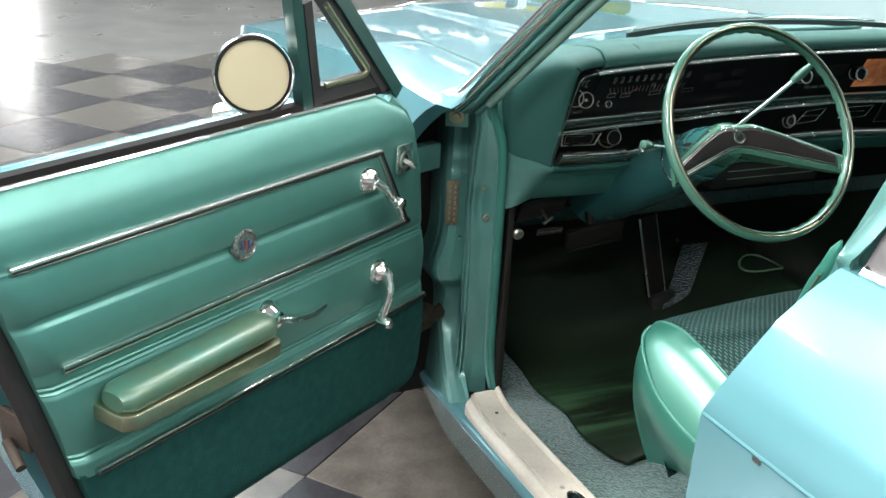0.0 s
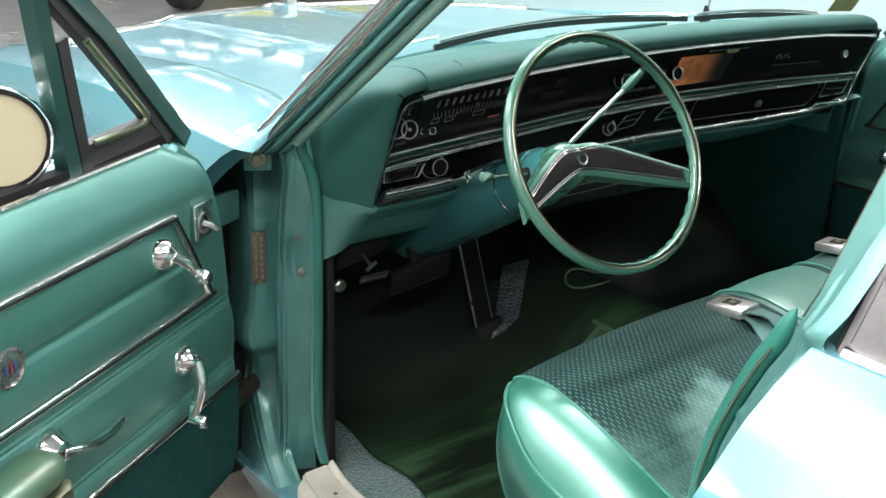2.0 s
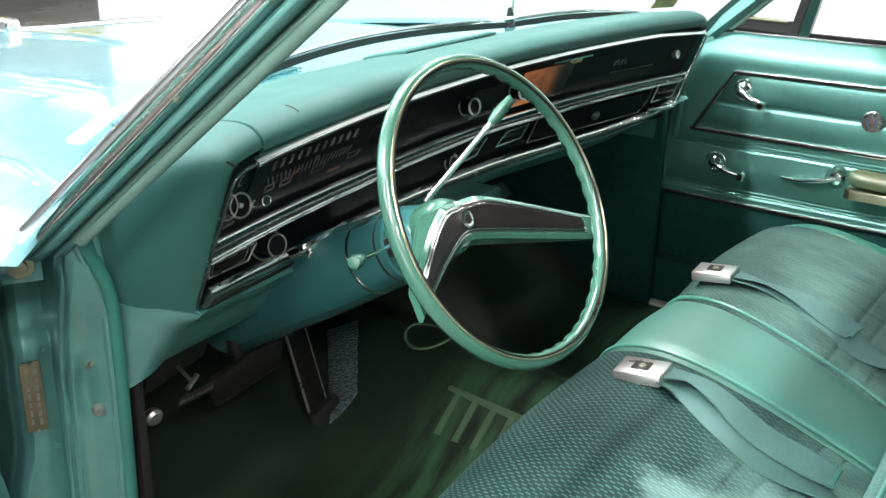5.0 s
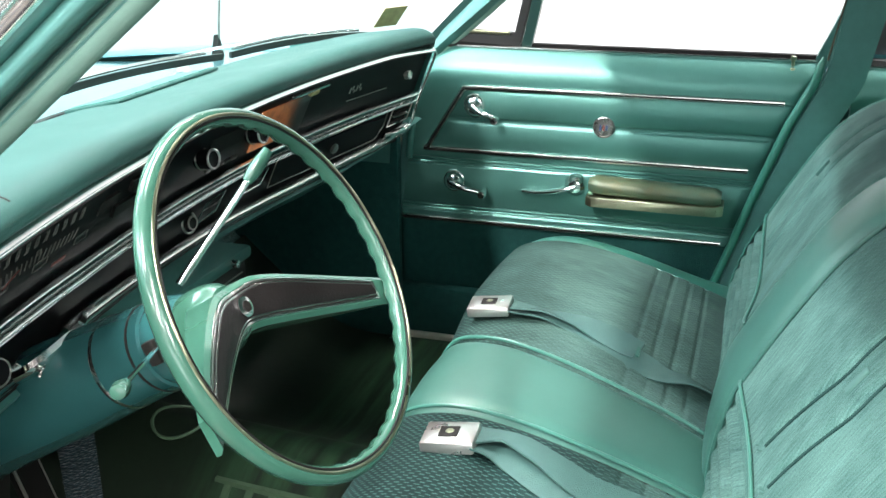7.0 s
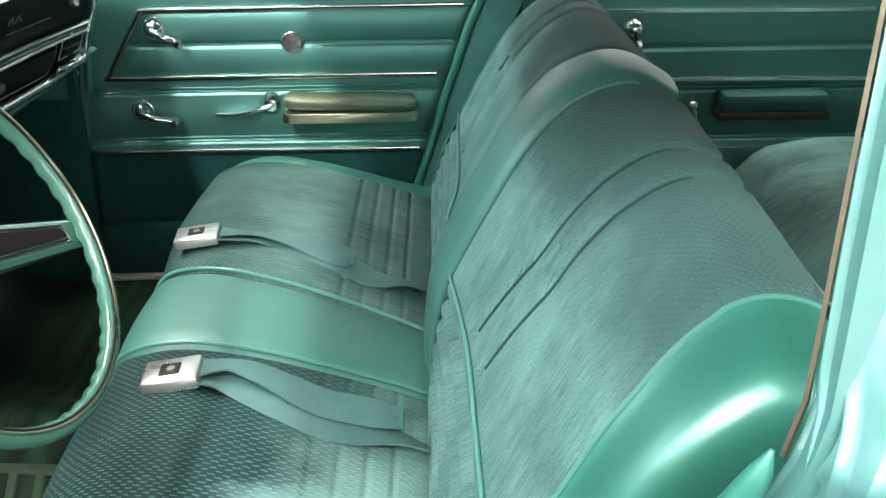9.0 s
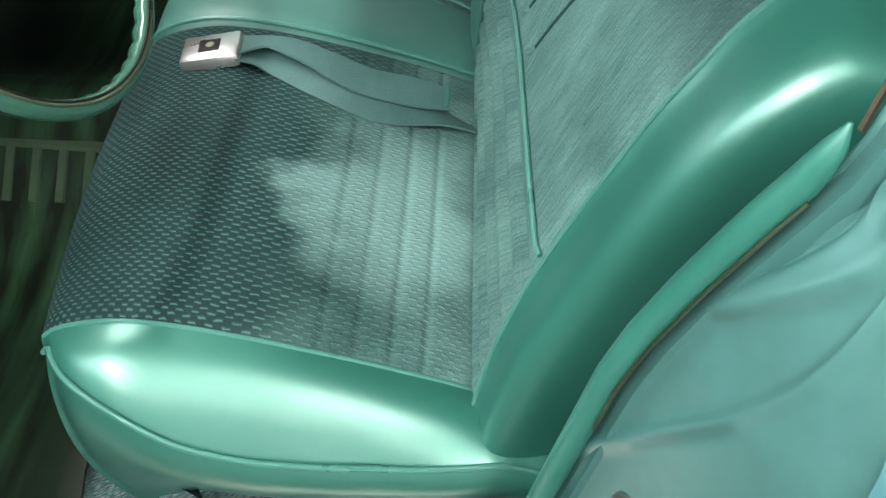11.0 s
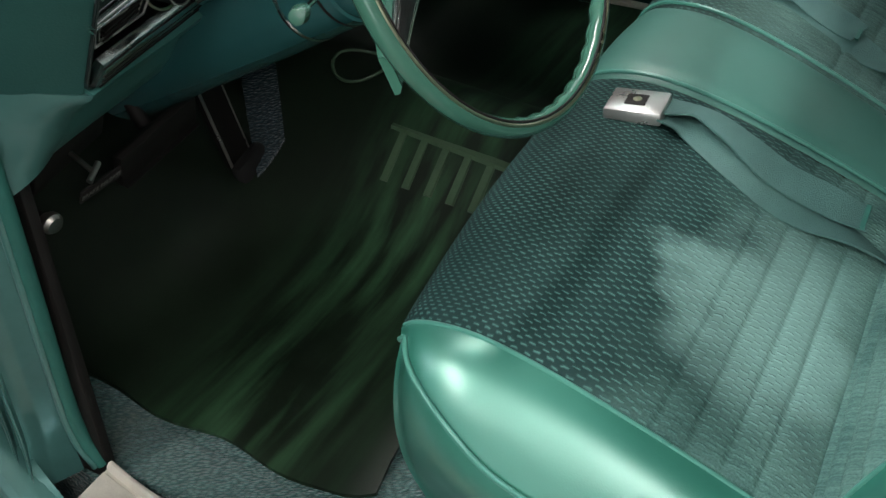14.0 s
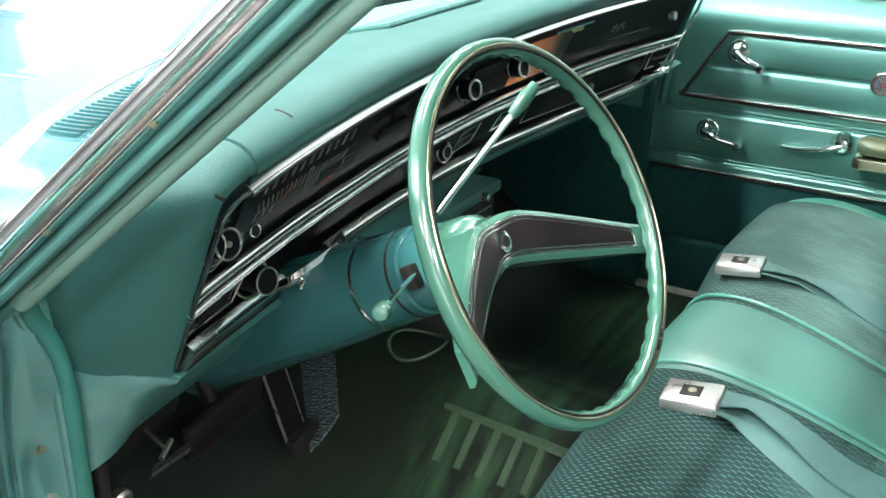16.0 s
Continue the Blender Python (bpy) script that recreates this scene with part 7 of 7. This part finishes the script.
clamp = part("column_clamp", sweep(smooth_path([fascia(-0.560, 0.900, 0.018), fascia(-0.543, 0.918, 0.034), fascia(-0.51, 0.930, 0.042), fascia(-0.465, 0.926, 0.038), fascia(-0.43, 0.910, 0.024), fascia(-0.40, 0.892, 0.012)], 24), [(-0.013, -0.005), (0.013, -0.005), (0.012, 0.002), (0.006, 0.005), (-0.006, 0.005), (-0.012, 0.002)], up=lambda t: FN), POLISHED, col, "bright chrome column clamp bridging the bezel")
for x, z, o in ((-0.545, 0.917, 0.040), (-0.515, 0.929, 0.047)):
    part("clamp_facet", obox(fascia(x, z, o), *fascia_axes(x), 0.018, 0.012, 0.005, 0.0025), POLISHED, clamp)

# ---- pedals and under-dash fittings ----
ped = empty("gas_pedal", "black accelerator pedal with a chrome edge", "pedal")
ax = (Vector((-0.259, 0.701, 0.444)) - Vector((-0.30, 0.73, 0.66))).normalized()
side = Vector((1, 0.05, 0.15)).normalized()
side = (side - ax * side.dot(ax)).normalized()
nr = side.cross(ax)
mid = Vector((-0.252, 0.708, 0.525))
part("pedal_pad", obox(mid, side, ax, nr, 0.055, 0.215, 0.014, 0.004), BLACK_MATT, ped)
for k in (-1, 1):
    part("pedal_edge", obox(mid + side * 0.0255 * k - nr * 0.0075, side, ax, nr, 0.0045 if k < 0 else 0.0015, 0.21, 0.004, 0.001), BUCKLE, ped)
part("pedal_hinge", obox(mid + ax * 0.130 + side * 0.006 - nr * 0.016, side, ax, nr, 0.078, 0.062, 0.026, 0.011), RUBBER, ped, "black rubber pedal foot")
brk = empty("brake_pedal", "wide dark brake pedal", "pedal")
bax = Vector((0.99, 0.0, 0.12)).normalized()
bay = Vector((0.05, 0.25, -0.96))
bay = (bay - bax * bay.dot(bax)).normalized()
part("pedal_pad", obox((-0.533, 0.55, 0.668), bax, bay, bax.cross(bay), 0.145, 0.052, 0.016, 0.006), BLACK_MATT, brk)
part("pad_edge", obox(Vector((-0.533, 0.546, 0.668)) + bay * 0.024, bax, bay, bax.cross(bay), 0.14, 0.003, 0.018, 0.001), SPOKE_BLACK, brk)
part("pedal_arm", rod((-0.53, 0.57, 0.68), (-0.53, 0.66, 0.86), 0.010), BLACK_MATT, brk)
rel = empty("brake_release", "small chrome parking brake release lever under the dash", "lever")
part("bracket", obox((-0.70, 0.505, 0.765), (0.98, 0.1, 0.1), (-0.1, 0.3, -0.94), (-0.1, 0.94, 0.3), 0.12, 0.05, 0.012, 0.003), BLACK_MATT, rel)
part("release_tee", rod((-0.718, 0.462, 0.742), (-0.694, 0.470, 0.750), 0.0035), STEEL, rel)
part("release_stem", rod((-0.706, 0.466, 0.746), (-0.702, 0.50, 0.757), 0.003), STEEL, rel)
part("release_label", obox((-0.692, 0.478, 0.718), (1, 0, 0), (0, -0.35, 0.937), (0, -0.937, -0.35), 0.060, 0.018, 0.003, 0.001), BLACK_MATT, rel)
words("BRAKE RELEASE", (-0.692, 0.4758, 0.7172), (1, 0, 0), (0, -0.35, 0.937), 0.0085, PALE_PRINT, rel)
vk = empty("vent_knob", "round chrome cable knob under the dash", "knob")
part("knob", lathe([(0.006, 0), (0.011, 0.006), (0.012, 0.014), (0.009, 0.018), (0, 0.019)], 18, m=aim((-0.774, 0.474, 0.728), (-0.1, -0.95, -0.2))), STEEL, vk)
part("cable_stem", rod((-0.774, 0.474, 0.728), (-0.77, 0.55, 0.75), 0.004), BLACK_MATT, vk)

# ---- far yellow vehicle ----
hot = empty("yellow_vehicle", "yellow vehicle with black tyres parked far across the floor", "car")


def road_wheel(x, y, r):
    t = part("tyre", lathe([(r * 0.62, -0.09), (r * 0.9, -0.105), (r, -0.08), (r, 0.08), (r * 0.9, 0.105), (r * 0.62, 0.09), (r * 0.62, -0.09)], 36, m=Matrix.Translation((x, y, r)) @ Matrix.Rotation(radians(90), 4, "X") @ Matrix.Rotation(radians(35), 4, "Y")), TYRE, hot)
    part("wheel_rim", lathe([(0, 0.05), (r * 0.2, 0.055), (r * 0.5, 0.03), (r * 0.62, 0.07), (r * 0.62, -0.07), (0, -0.05)], 28, m=Matrix.Translation((x, y, r)) @ Matrix.Rotation(radians(90), 4, "X") @ Matrix.Rotation(radians(35), 4, "Y")), STEEL, t)


road_wheel(2.75, 8.75, 0.36)
road_wheel(4.15, 9.35, 0.38)
part("body", box(4.25, 5.6, 9.0, 11.2, 0.42, 1.35, 0.10, segs=4), YELLOW, hot, "glossy yellow body side")
part("nose_panel", box(3.62, 3.78, 8.62, 8.95, 0.28, 1.2, 0.05, segs=3), YELLOW, hot)
part("front_axle", rod((2.75, 8.75, 0.36), (4.15, 9.35, 0.38), 0.045), BLACK_MATT, hot)
part("chassis_rail", box(3.05, 3.7, 8.7, 9.2, 0.34, 0.62, 0.03), BLACK_MATT, hot)
part("headlamp", lathe([(0, -0.10), (0.10, -0.06), (0.15, 0), (0.15, 0.02), (0.11, 0.035), (0, 0.05)], 28, m=aim((3.90, 8.50, 0.55), (-0.45, -0.9, 0.05))), CHROME, hot, "round chrome headlamp")
part("headlamp_bracket", rod((3.95, 8.60, 0.50), (3.98, 9.1, 0.42), 0.03), BLACK_MATT, hot)

# ---- floor tiles ----
ca, sa = math.cos(TILE_TURN), math.sin(TILE_TURN)
tile_meshes = []
for mt in (TILE_LIGHT, TILE_DARK):
    b2 = box(-TILE / 2 + 0.001, TILE / 2 - 0.001, -TILE / 2 + 0.001, TILE / 2 - 0.001, -0.012, 0, 0.0015, segs=1)
    me = bpy.data.meshes.new("tile")
    b2.to_mesh(me)
    b2.free()
    me.materials.append(mt)
    tile_meshes.append(me)
rest = [bmesh.new(), bmesh.new()]
count = 0
for i in range(-30, 31):
    for j in range(-30, 31):
        cx, cy = (i + 0.5) * TILE, (j + 0.5) * TILE
        x, y = TILE_AT.x + ca * cx - sa * cy, TILE_AT.y + sa * cx + ca * cy
        if not (-9 < x < 5 and -7 < y < 6.3):
            continue
        which = (i + j) % 2
        if -4.2 < x < 0.2 and -0.6 < y < 10.5 and count < 290 and x > -1.2 - 0.32 * max(0, y):
            ob = new("tile", tile_meshes[which])
            ob.matrix_world = Matrix.Translation((x, y, 0)) @ Matrix.Rotation(TILE_TURN, 4, "Z")
            ob.parent = ground
            count += 1
        else:
            join_m = Matrix.Translation((x, y, 0)) @ Matrix.Rotation(TILE_TURN, 4, "Z")
            vs = [rest[which].verts.new(join_m @ Vector((sx * (TILE / 2 - 0.001), sy * (TILE / 2 - 0.001), 0))) for sx, sy in ((-1, -1), (1, -1), (1, 1), (-1, 1))]
            rest[which].faces.new(vs)
for b2, mt in zip(rest, (TILE_LIGHT, TILE_DARK)):
    tagged(part("far_tiles", b2, mt, ground), kind="stuff")
